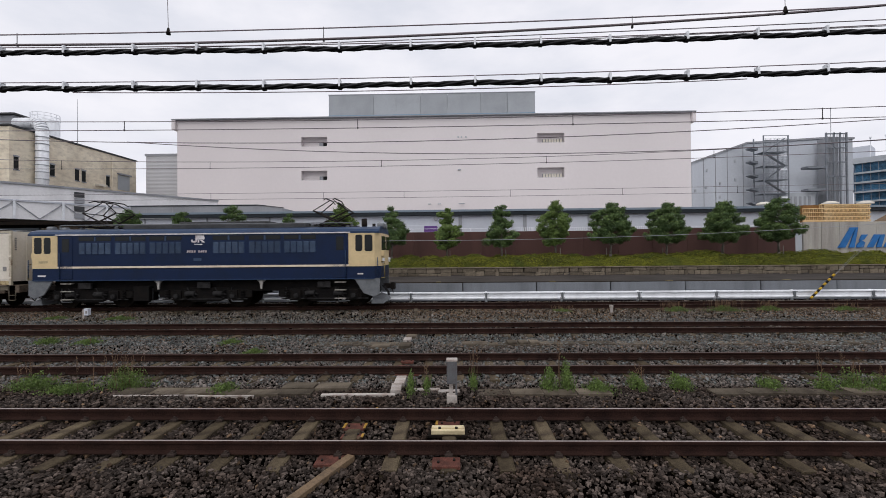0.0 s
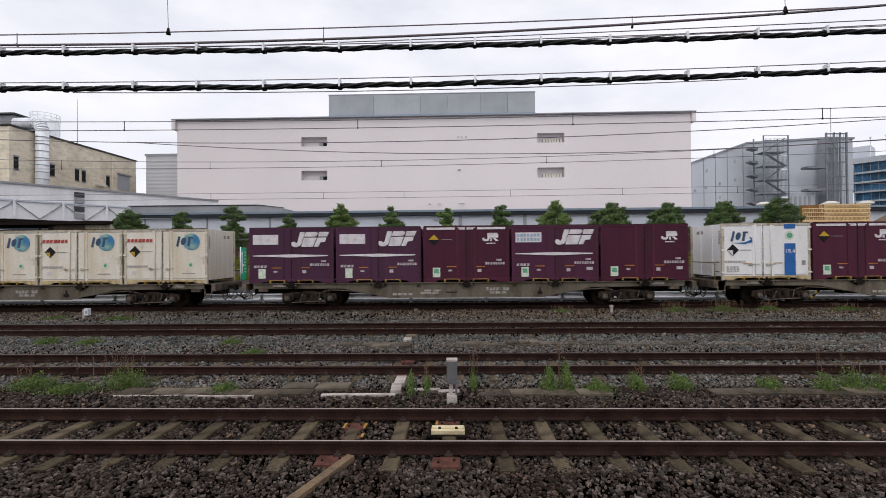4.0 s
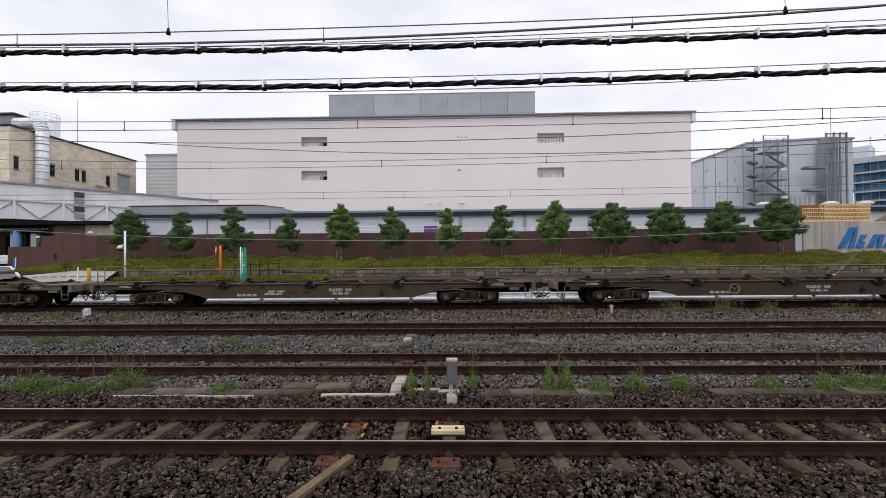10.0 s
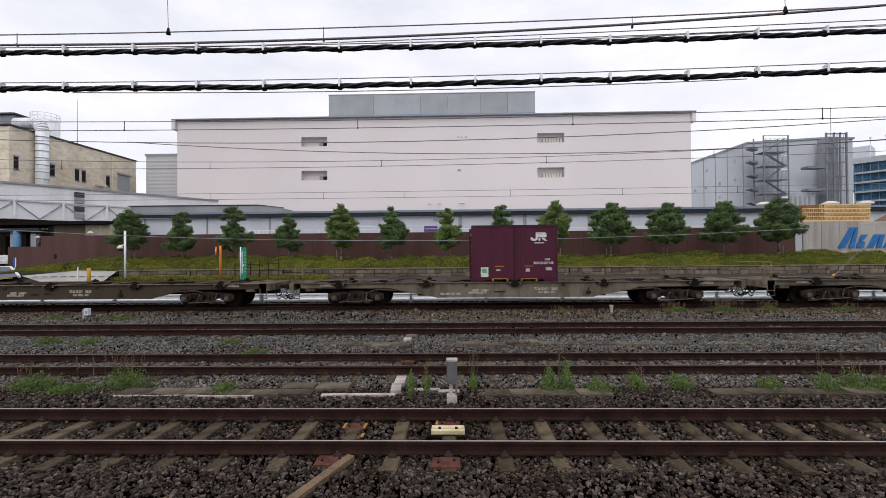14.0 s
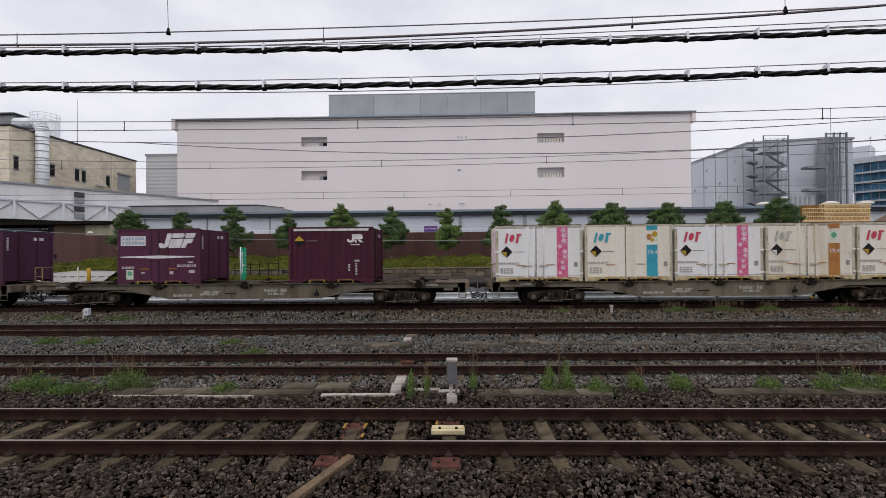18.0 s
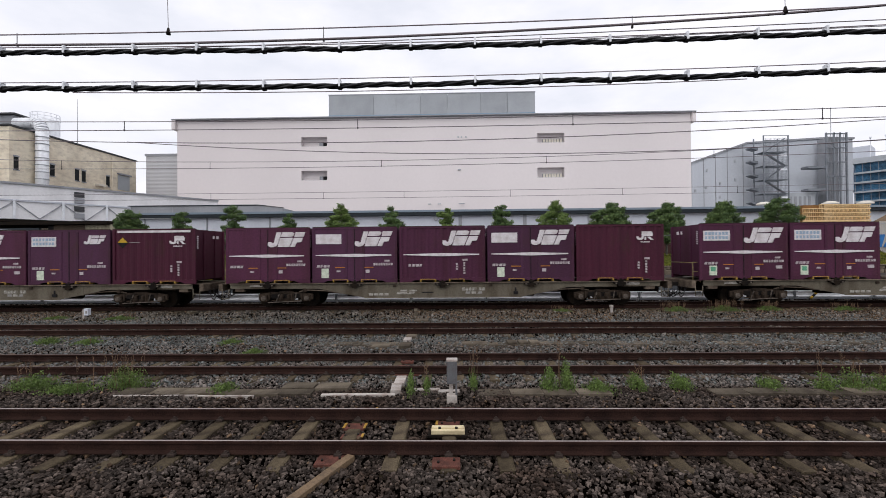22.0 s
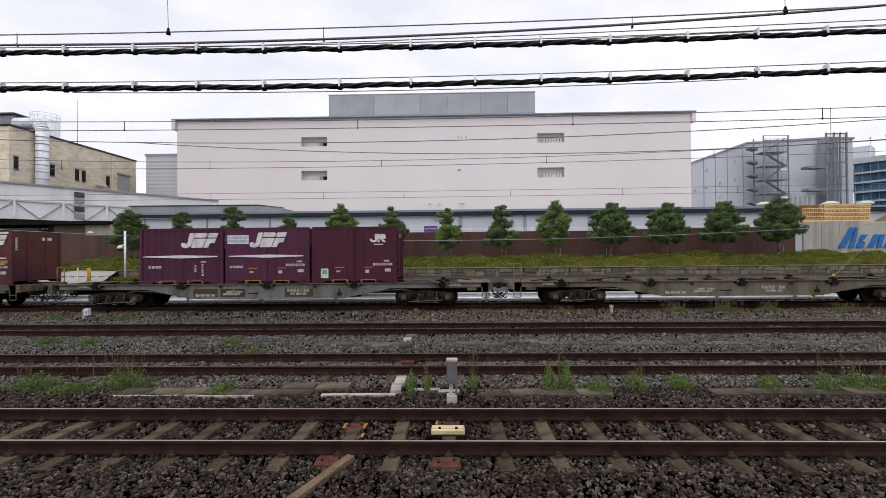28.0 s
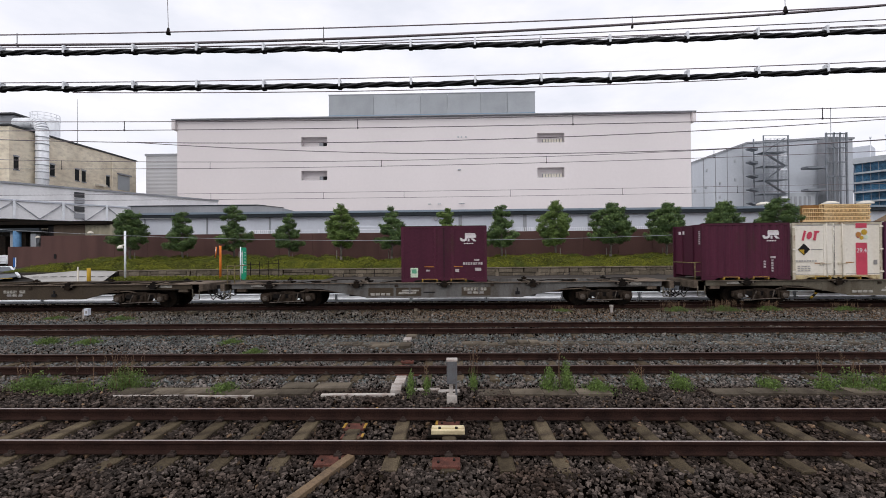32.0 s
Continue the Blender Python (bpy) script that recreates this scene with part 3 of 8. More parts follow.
def tree(seed, height, width, tiers, material, young):
    """A clipped street tree: whorls of leafy clumps, each tier (height share, width share, clumps). young: share of
    clump-top leaves coloured as lit.
    """
    root = thing("street_tree", pose(0, 0, -80), "young clipped broadleaf street tree with dark green crown", "tree", "row of street trees")
    rng = random.Random(seed)
    nr = np.random.default_rng(seed)
    low = 1.95
    span = height - low
    bm = bmesh.new()
    pts = [(0, 0, 0), (0.03, 0.02, 1.0), (-0.02, 0.0, 2.0), (0.04, 0.03, 3.2), (0, 0, height * 0.9)]
    for i in range(4):
        tube(bm, pts[i], pts[i + 1], 0.115 - 0.024 * i, 9, 0.115 - 0.024 * (i + 1))
    clumps = []
    for h, w, n in tiers:
        turn = rng.uniform(0, 6.28)
        for i in range(n):
            a = turn + 6.283 * i / n + rng.uniform(-0.45, 0.45)
            r = width / 2 * w * rng.uniform(0.4, 0.92) if n > 1 else 0.05
            rad = rng.uniform(0.2, 0.42) * (0.62 + 0.42 * w)
            z = low + span * h + rng.uniform(-0.26, 0.26) * (1 - 0.6 * h)
            clumps.append((np.array((r * math.cos(a), r * math.sin(a), z)), rad * 1.1, rad * 0.85))
            for q in range(2):
                e, t = rng.uniform(0, 6.283), rng.uniform(-0.5, 0.9)
                clumps.append((clumps[-1 - q][0] + rad * np.array((math.cos(e), math.sin(e), t * 0.8)), rad * rng.uniform(0.35, 0.6), rad * rng.uniform(0.3, 0.5)))
            if n > 1:
                tube(bm, (0, 0, z - 0.35), (r * math.cos(a), r * math.sin(a), z - 0.1), 0.04, 6, 0.012)
    part("trunk", bm, M_BARK, root, "slender grey trunk")
    cloud, out, tips, tout = [], [], [], []
    for c, rx, rz in clumps:
        k = int(520 * (rx / 0.4) ** 2)
        d = nr.normal(size=(k, 3))
        d /= np.linalg.norm(d, axis=1, keepdims=True)
        size = np.array((rx, rx, rz))
        p = d * size * (0.55 + 0.62 * nr.random((k, 1)) ** 1.3)
        cloud.append(c + p)
        nn = d / size
        out.append(nn / np.linalg.norm(nn, axis=1, keepdims=True))
        # upward-facing leaves get the paler colour, as if lit from above
        top = d[:, 2] > 0.35
        pick = top & (nr.random(k) < young)
        tips.append(c + p[pick] * 1.06 + np.array((0, 0, 0.03)))
        tout.append(out[-1][pick])
    n = int(260 * span)
    z = nr.random(n)
    core = width * 0.2 * np.interp(z, [t[0] for t in tiers], [t[1] for t in tiers])
    cloud.append(np.stack([nr.normal(0, 1, n) * core * 0.6, nr.normal(0, 1, n) * core * 0.6, low + span * z * 0.96], 1))
    out.append(nr.normal(size=(n, 3)))
    for i in range(16):
        c, rx, rz = rng.choice(clumps)
        a, k = rng.uniform(0, 6.283), 14
        e = c + np.array((math.cos(a) * rx, math.sin(a) * rx, rz * rng.uniform(0.2, 0.9)))
        tips.append(e + nr.normal(0, 1, (k, 3)) * np.array((0.06, 0.06, 0.1)))
        tout.append(nr.normal(size=(k, 3)))
    y = new("young_growth", leaf_mesh("young_growth", np.concatenate(tips), 0.054, M_TIP, seed + 50, normals=np.concatenate(tout)))
    y.parent = root
    tagged(y, "paler leaves on clump tops and shoot tips, coloured as lit from above", kind="stuff")
    c = new("crown", leaf_mesh("crown", np.concatenate(cloud), 0.06, material, seed, normals=np.concatenate(out)))
    c.parent = root
    bm = bmesh.new()
    tube(bm, (0.35, -0.1, 0), (0.35, -0.1, 1.5), 0.035, 8)
    part("stake", bm, M_BARK, root)
    return root


def trees():
    light = mat("fresh_leaf", (0.155, 0.225, 0.062), 0.55, var=0.4, scale=1.5, grain=8, gvar=0.22, island=0.4, tint=(0.032, 0.068, 0.025), spec=0.15)
    broad = [(0.03, 0.55, 6), (0.16, 0.95, 9), (0.33, 1.0, 9), (0.5, 0.9, 8), (0.66, 0.75, 7), (0.82, 0.55, 5), (0.95, 0.25, 2)]
    waist = [(0.02, 0.5, 5), (0.13, 0.95, 8), (0.3, 1.0, 8), (0.45, 0.72, 6), (0.62, 0.42, 4), (0.8, 0.55, 5), (0.93, 0.32, 2)]
    cone = [(0.02, 0.6, 6), (0.15, 1.0, 9), (0.32, 0.95, 8), (0.48, 0.75, 6), (0.64, 0.55, 5), (0.8, 0.34, 3), (0.95, 0.2, 1)]
    tuft = [(0.03, 0.7, 6), (0.2, 1.0, 8), (0.38, 0.85, 6), (0.55, 0.4, 4), (0.74, 0.7, 5), (0.9, 0.5, 3), (0.98, 0.2, 1)]
    full = [(0.02, 0.7, 7), (0.14, 1.0, 10), (0.3, 1.0, 10), (0.46, 0.92, 9), (0.62, 0.78, 8), (0.78, 0.6, 6), (0.92, 0.35, 3)]
    kinds = [tree(11, 5.15, 2.75, broad, M_LEAF, 0.12), tree(12, 5.15, 2.6, tuft, M_LEAF, 0.12), tree(13, 5.15, 2.5, waist, light, 0.3),
             tree(14, 5.15, 2.75, cone, M_LEAF, 0.1), tree(15, 5.15, 2.9, full, M_LEAF, 0.22), tree(16, 5.15, 2.6, broad, light, 0.4), tree(17, 5.15, 2.75, waist, M_LEAF, 0.12)]
    spots = [(-26.4, 6.3, 0), (-22.05, 5.95, 6), (-17.8, 6.35, 1), (-13.3, 5.72, 3), (-9.05, 6.45, 5), (-4.95, 6.2, 3), (-0.5, 6.1, 2), (3.85, 6.23, 6), (8.12, 6.55, 5), (12.5, 6.45, 4), (16.9, 6.4, 4), (21.3, 6.45, 4), (25.6, 6.65, 4)]
    used = set()
    rng = random.Random(8)
    for x, top, k in spots:
        m = pose(x, 35.0, 1.15, 0, 0, rng.uniform(0, 360))
        if k in used:
            ob = copy_thing(kinds[k], m)
        else:
            ob = kinds[k]
            ob.matrix_basis = m
            used.add(k)
        s = (top - 1.15) / 5.35
        ob.scale = (s * rng.uniform(0.98, 1.08), s * 1.04, s)


PADS = [(q.uniform(-34, 46), 31.7 + 4.6 * q.random(), q.uniform(0.9, 2.4), q.uniform(0.5, 0.95), q.uniform(0.3, 0.62)) for q in (random.Random(21),) for i in range(230)]


def hedge_height(x, y):
    """Overlapping clipped cushions on a rising bank."""
    x, y = np.asarray(x, float), np.asarray(y, float)
    t = np.clip((y - 31.72) / 4.4, 0, 1)
    front = np.clip(t * 6, 0, 1) ** 0.5
    end = np.clip((x + 34.2) / 4, 0.0, 1) ** 0.6 * np.clip((47 - x) / 3, 0, 1)
    pad = np.zeros(np.broadcast(x, y).shape)
    for px, py, rx, ry, h in PADS:
        pad = np.maximum(pad, h * np.sqrt(np.clip(1 - ((x - px) / rx) ** 2 - ((y - py) / ry) ** 2, 0, 1)))
    flake = np.abs(np.sin(4.3 * x + 2.0 * np.sin(2.9 * y + x)) * np.sin(6.1 * y + 1.7 * np.sin(2.3 * x)))
    return 1.12 + front * end * (0.06 + 0.34 * t + pad * (1.0 + 0.4 * t) + 0.1 * flake), pad


def hedge():
    root = thing("hedge", pose(0, 0, 0), "low mounded yellow-green clipped hedge on a bank", "hedge")
    xs, ys = np.linspace(-34, 46, 460), np.linspace(31.75, 36.2, 26)
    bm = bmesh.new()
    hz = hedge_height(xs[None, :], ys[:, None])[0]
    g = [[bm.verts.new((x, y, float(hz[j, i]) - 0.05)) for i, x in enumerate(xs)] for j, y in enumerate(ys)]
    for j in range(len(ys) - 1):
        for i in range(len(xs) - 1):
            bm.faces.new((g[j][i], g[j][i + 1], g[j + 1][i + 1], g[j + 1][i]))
    # twigs toned dark to stand for the shade in the hollows
    part("branch_mass", bm, mat("hedge_twigs_and_shade", (0.06, 0.066, 0.014), 0.9, var=0.6, scale=0.8, grain=9, gvar=0.4, bump=0.6, tint=(0.035, 0.034, 0.012), spec=0.05), root)
    rng = np.random.default_rng(4)
    n = 120000
    x, y = rng.random(n) * 80 - 34, 31.8 + rng.random(n) ** 1.4 * 4.2
    z, pad = hedge_height(x, y)
    zx, zy = hedge_height(x + 0.04, y)[0] - z, hedge_height(x, y + 0.04)[0] - z
    nn = np.stack([-zx / 0.04, -zy / 0.04, np.ones(n)], 1)
    nn /= np.linalg.norm(nn, axis=1, keepdims=True)
    p = np.stack([x, y, z], 1) + nn * (rng.normal(0, 0.03, n))[:, None]
    # leaves thin out between cushions, so the painted shade shows there
    keep = rng.random(n) < 0.55 + 2.0 * pad
    o = new("foliage", leaf_mesh("foliage", p[keep], 0.05, M_HEDGE, 5, normals=nn[keep], loose=0.3))
    o.parent = root


def brown_wall():
    root = tagged(new("brown_wall"), "brown panelled factory boundary wall behind the trees", "wall", kind="structure")
    bm = bmesh.new()
    xs = [-36.75] + [-33 + 2.95 * i for i in range(21)] + [29.2]
    for i, (a, b) in enumerate(zip(xs, xs[1:])):
        bm = bmesh.new()
        top = 4.16 + (0.08 if a > 12 else 0.0) + (0.07 if a > 20 else 0.0)
        box(bm, a + 0.006, b - 0.006, 38.0, 38.2, 1.0, top, 0.006)
        part("panel", bm, M_BRICKWALL, root)
    bm = bmesh.new()
    box(bm, -46, -41.9, 44, 44.2, 1.0, 3.35)
    part("low_wall", bm, M_BRICKWALL, root)


def picket_fence():
    root = thing("picket_fence", pose(0, 40, 0), "white steel fence behind the brown wall", "fence")
    bm = bmesh.new()
    tube(bm, (-19, 0, 4.55), (30, 0, 4.55), 0.02, 6)
    tube(bm, (-19, 0, 4.25), (30, 0, 4.25), 0.02, 6)
    part("rail", bm, M_GALV, root)
    bm = bmesh.new()
    box(bm, -0.02, 0.02, -0.015, 0.015, 3.4, 4.6)
    me = mesh_of("picket", bm, M_GALV)
    for a, b in ((-18.5, -16.0), (6.0, 8.0), (11.0, 13.2), (16.5, 18.5)):
        for i in range(int((b - a) / 0.19)):
            o = new("picket", me)
            o.parent, o.location = root, (a + 0.19 * i, 0, 0)
    for i in range(18):
        boxpart("post", M_GALV, root, -18 + 2.8 * i - 0.03, -18 + 2.8 * i + 0.03, -0.03, 0.03, 1.2, 4.6)


def parked_truck():
    root = thing("parked_truck", pose(-5.5, 43, 1.2), "white lorry with a purple rear parked behind the wall", "truck")
    boxpart("cargo_box", M_WAREHOUSE, root, -4.2, 2.6, 0, 2.3, 0.7, 3.85, bevel=0.05)
    boxpart("purple_panel", mat("violet_panel", (0.12, 0.05, 0.22), 0.5, var=0.1), root, 2.62, 3.9, 0.02, 2.28, 0.7, 3.8, bevel=0.05)
    for x in (-3.0, 2.0):
        bm = bmesh.new()
        tube(bm, (x, 0.0, 0.5), (x, 2.3, 0.5), 0.5, 20)
        part("wheel", bm, M_BLACKMARK, root)


# ---- buildings ----
M_PARAPET = mat("dull_grey_parapet", (0.3, 0.31, 0.33), 0.6, 0.1, var=0.25, scale=0.4, grain=5, gvar=0.05, streak=True)


def warehouse():
    root = thing("warehouse", pose(0, 0, 0), "long white warehouse with a dark blue-grey eave", "building")
    y = 50.0
    boxpart("wall", M_WAREHOUSE, root, -37.5, 75, y, y + 20, 1.0, 6.62)
    for i in range(15):
        x = -37.5 + 7.34 * i + 1.6
        bm = bmesh.new()
        w = 0.2 if x > -1 else 0.07
        box(bm, x - w, x + w, y - 0.12, y + 0.01, 1.0, 6.6)
        part("pilaster", bm, M_BUILDTRIM, root, "grey wall post")
    boxpart("eave", M_NAVY, root, -38.3, 75, y - 0.55, y - 0.3, 6.62, 6.98)
    boxpart("soffit", M_BUILDTRIM, root, -38.3, 75, y - 0.3, y + 0.2, 6.8, 6.96)
    boxpart("gutter", mat("blue_grey_gutter", (0.2, 0.25, 0.3), 0.5, var=0.15, scale=1), root, -38.3, 75, y - 0.62, y - 0.5, 6.985, 7.22)
    bm = bmesh.new()
    prism(bm, [(y - 0.55, 7.0), (y + 5, 7.75), (y + 20, 7.8), (y + 20, 6.9), (y - 0.5, 6.9)], -19.5, 75, 'x')
    part("roof", bm, M_METALROOF, root)
    bm = bmesh.new()
    prism(bm, [(-37.3, 7.24), (-19.5, 7.24), (-19.5, 7.62), (-22.5, 7.96), (-37.3, 8.0)], y - 0.42, y + 19)
    part("roof_parapet", bm, M_PARAPET, root, "grey ribbed roof parapet")
    bm = bmesh.new()
    prism(bm, [(-37.6, 8.0), (-22.4, 7.965), (-19.4, 7.625), (-19.4, 7.69), (-22.4, 8.06), (-37.6, 8.09)], y - 0.5, y - 0.36)
    part("parapet_coping", bm, M_NAVY, root)
    for i in range(11):
        boxpart("parapet_joint", M_BUILDTRIM, root, -36.9 + 1.5 * i, -36.86 + 1.5 * i, y - 0.44, y - 0.425, 7.26, 7.9 if i < 10 else 7.8)
    for x in (-6.5, -5.9, 6.4, 19.3):
        boxpart("wall_lamp", M_BUILDTRIM, root, x, x + 0.35, y - 0.2, y - 0.002, 5.3, 5.75)
    bm = bmesh.new()
    tube(bm, (-2.0, y - 0.2, 6.25), (-2.0, y - 0.002, 6.25), 0.26, 18)
    part("round_vent", bm, M_BUILDTRIM, root, "round grey wall vent")
    for x in (39.2, 47.4, 51.7):
        v = thing("roof_ventilator", pose(x, 56, 7.6), "white mushroom roof ventilator", "roof vent", "roof ventilators")
        bm = bmesh.new()
        tube(bm, (0, 0, 0), (0, 0, 0.45), 0.45, 16)
        part("neck", bm, M_WAREHOUSE, v)
        bm = bmesh.new()
        tube(bm, (0, 0, 0.42), (0, 0, 0.58), 0.85, 20)
        tube(bm, (0, 0, 0.58), (0, 0, 0.78), 0.85, 20, 0.4)
        part("cap", bm, M_IVORY, v)


def pierced_front(bm, x0, x1, z0, z1, y0, y1, holes):
    """A thick wall with real openings."""
    xs = sorted({x0, x1, *[v for h in holes for v in h[:2]]})
    zs = sorted({z0, z1, *[v for h in holes for v in h[2:]]})
    for a, b in zip(xs, xs[1:]):
        for c, d in zip(zs, zs[1:]):
            m, n = (a + b) / 2, (c + d) / 2
            if not any(h[0] < m < h[1] and h[2] < n < h[3] for h in holes):
                box(bm, a, b, y0, y1, c, d)
    bmesh.ops.remove_doubles(bm, verts=bm.verts, dist=0.0005)


def factory():
    root = thing("factory", pose(0, 0, 0), "large pale pink-grey windowless factory building", "building")
    holes = [(-28.0, -23.2, 22.2, 23.95), (-28.0, -23.2, 15.93, 17.68), (15.5, 20.4, 22.28, 24.02), (15.45, 20.35, 15.9, 17.72)]
    bm = bmesh.new()
    pierced_front(bm, -51.3, 43.15, 1.2, 27.3, 80, 81.2, holes)
    part("front_wall", bm, M_BUILDING, root)
    boxpart("side_wall", M_BUILDING, root, -51.3, 43.15, 81.25, 130, 1.2, 27.2)
    bm = bmesh.new()
    box(bm, -52.0, 43.85, 79.3, 130, 27.32, 27.52, 0.05)
    part("parapet", bm, M_BUILDTRIM, root, "thin dark grey roof edge")
    for x in (-51.98, 43.2):
        bm = bmesh.new()
        box(bm, x, x + 0.62, 79.4, 84, 25.6, 27.3)
        part("parapet_return", bm, M_BUILDING, root)
    for k, (a, b, c, d) in enumerate(holes):
        w = new("window")
        w.parent = root
        boxpart("reveal", M_BUILDING, w, a, b, 81.21, 81.24, c, d)
        boxpart("sill", M_BUILDTRIM, w, a, b, 80.1, 81.2, c - 0.02, c + 0.05)
        if k < 2:
            for u0, u1, m in ((0.66, 0.8, M_BUILDTRIM), (0.82, 0.96, M_BLACKMARK)):
                boxpart("louvre_box", m, w, a + (b - a) * u0, a + (b - a) * u1, 80.7, 81.2, c + 0.06, c + 0.8)
        else:
            boxpart("louvre_back", M_BUILDTRIM, w, a + (b - a) * 0.22, a + (b - a) * 0.97, 80.95, 81.2, c + 0.06, c + 0.85)
            for i in range(7):
                u = 0.24 + 0.105 * i
                boxpart("louvre_panel", M_IVORY, w, a + (b - a) * u, a + (b - a) * (u + 0.075), 80.7, 80.94, c + 0.06, c + 0.8)
    for x, z in ((0.9, 23.4), (1.5, 23.4), (2.3, 23.4), (0.9, 17.4), (1.2, 17.4)):
        boxpart("wall_vent", M_METALROOF, root, x, x + 0.28, 79.86, 79.998, z, z + 0.22)
    for x in (-4.6, -2.8, 1.0, 1.5):
        bm = bmesh.new()
        tube(bm, (x, 79.6, 11.25), (x + 0.6, 79.6, 11.25), 0.09, 8)
        part("low_pipe", bm, M_METALROOF, root)
    pent = thing("roof_plant_screen", pose(0, 95, 27.52), "grey metal panel screen on the factory roof", "roof structure")
    xs = [-27.1, -17.2, -12.3, -6.9, -1.0, 6.2, 12.0, 18.0]
    for a, b in zip(xs, xs[1:]):
        bm = bmesh.new()
        box(bm, a + 0.02, b - 0.02, 0, 0.3, 0, 9.5)
        part("panel", bm, mat("screen_panel", (0.36, 0.38, 0.4), 0.55, 0.1, var=0.12, scale=0.3, grain=3, gvar=0.03, piece=0.08), pent)
    boxpart("back_screen", M_METALROOF, pent, -27, 18, 0.35, 14, 0, 9.4)
    tr = boxpart("top_trim", M_BUILDTRIM, pent, -27.15, 18.05, -0.05, 0.32, 9.5, 9.7)
    boxpart("base_trim", mat("blue_flashing", (0.22, 0.32, 0.42), 0.5, var=0.1), pent, -27.1, 18, -0.1, -0.01, 4.6, 5.1)
    blk = thing("grey_annexe", pose(0, 92, 0), "grey ribbed metal annexe beside the factory", "building")
    m_annexe = mat("pale_grey_ribbed_sheet", (0.5, 0.5, 0.515), 0.6, var=0.12, scale=0.2, grain=4, gvar=0.03, streak=True)
    bm = bmesh.new()
    rib = [(0.0 if (i // 2) % 2 else 0.03, 1.2 + 0.2 * i) for i in range(113)]
    prism(bm, rib + [(12, 23.6), (12, 1.2)], -65.8, -51.8, 'x')
    part("wall", bm, m_annexe, blk)
    boxpart("coping", M_BUILDTRIM, blk, -66.0, -51.6, -0.12, 12.2, 23.6, 24.05)


def beige_works():
    M_BEIGE = rusted(mat("weathered_beige_render", (0.82, 0.74, 0.59), 0.85, var=0.4, scale=0.3, grain=1.2, gvar=0.1, streak=False, tint=(0.58, 0.5, 0.38)), (0.42, 0.35, 0.27), 0.5, 0.46, 0.7, 0.7, 2.4)
    root = thing("beige_works", pose(0, 0, 0), "weathered beige factory wing with narrow dark windows", "building")
    X = -71.3
    boxpart("wall", M_BEIGE, root, -105, X, 68.4, 96.5, 1.2, 23.38)
    boxpart("parapet", M_ROOFGREY, root, -105, X + 0.2, 68.2, 96.7, 23.4, 23.68)
    for a, b, c, d in ((69.1, 69.9, 16.5, 18.6), (75.5, 76.4, 16.6, 18.6), (80.6, 81.5, 16.6, 18.7), (82.1, 83.0, 16.6, 18.7), (88.0, 88.9, 16.6, 18.7)):
        w = new("window")
        w.parent = root
        boxpart("pane", M_GLASS, w, X - 0.1, X + 0.03, a, b, c, d)
        boxpart("frame", M_BUILDTRIM, w, X, X + 0.12, a - 0.06, b + 0.06, d, d + 0.25)
        boxpart("sill", M_BUILDTRIM, w, X, X + 0.15, a - 0.08, b + 0.08, c - 0.14, c)
    boxpart("shutter", M_METALROOF, root, X, X + 0.1, 91.1, 94.4, 16.4, 19.5)
    boxpart("shutter_hood", M_BUILDTRIM, root, X, X + 0.5, 90.9, 94.6, 19.6, 19.9)
    boxpart("canopy", M_IVORY, root, X, X + 0.8, 85.2, 87.4, 16.3, 16.7)
    for y in (74.6, 89.4):
        bm = bmesh.new()
        tube(bm, (X + 0.15, y, 1.5), (X + 0.15, y, 23), 0.09, 8)
        part("downpipe", bm, M_BEIGE, root)
    boxpart("upper_block", M_PARAPET, root, -105, -76.3, 74, 79, 23.7, 27.0)
    boxpart("upper_roof", M_ROOFGREY, root, -105, -75.9, 73.6, 79.5, 27.0, 27.3)
    duct = thing("exhaust_duct", pose(-70.2, 72.9, 0), "tall white ribbed exhaust duct on the wall", "duct")
    bm = bmesh.new()
    tube(bm, (0, 0, 9), (0, 0, 23.9), 0.92, 20)
    part("pipe", bm, M_GALV, duct)
    for i in range(11):
        bm = bmesh.new()
        tube(bm, (0, 0, 10.6 + 1.2 * i), (0, 0, 10.72 + 1.2 * i), 1.0, 20)
        part("flange", bm, M_METALROOF, duct)
    bm = bmesh.new()
    arc = [(-1.3 + 1.3 * math.sin(a * math.pi / 12), 0.0, 23.8 + 1.3 * math.cos(a * math.pi / 12)) for a in range(0, 7)]
    for p, q in zip(arc, arc[1:]):
        tube(bm, p, q, 0.95, 16)
    tube(bm, (-1.3, 0, 25.1), (-4.5, 0, 25.1), 0.95, 16)
    part("elbow", bm, M_GALV, duct)
    tank = thing("rooftop_tank", pose(-89.3, 93.5, 22.7), "white rooftop tank with a railing", "tank")
    bm = bmesh.new()
    tube(bm, (0, 0, 0), (0, 0, 9.3), 2.5, 28)
    part("shell", bm, M_GALV, tank)
    bm = bmesh.new()
    for i in range(14):
        a = i * 2 * math.pi / 14
        b = (i + 1) * 2 * math.pi / 14
        tube(bm, (2.5 * math.cos(a), 2.5 * math.sin(a), 9.3), (2.5 * math.cos(a), 2.5 * math.sin(a), 10.6), 0.05, 5)
        for z in (9.95, 10.6):
            tube(bm, (2.5 * math.cos(a), 2.5 * math.sin(a), z), (2.5 * math.cos(b), 2.5 * math.sin(b), z), 0.05, 5)
    part("railing", bm, M_GALV, tank)
    mast = thing("lightning_mast", pose(-83.4, 95, 23.7), "thin grey lightning mast", "mast")
    bm = bmesh.new()
    tube(bm, (0, 0, 0), (0, 0, 13.5), 0.09, 6, 0.03)
    part("rod", bm, M_BUILDTRIM, mast)


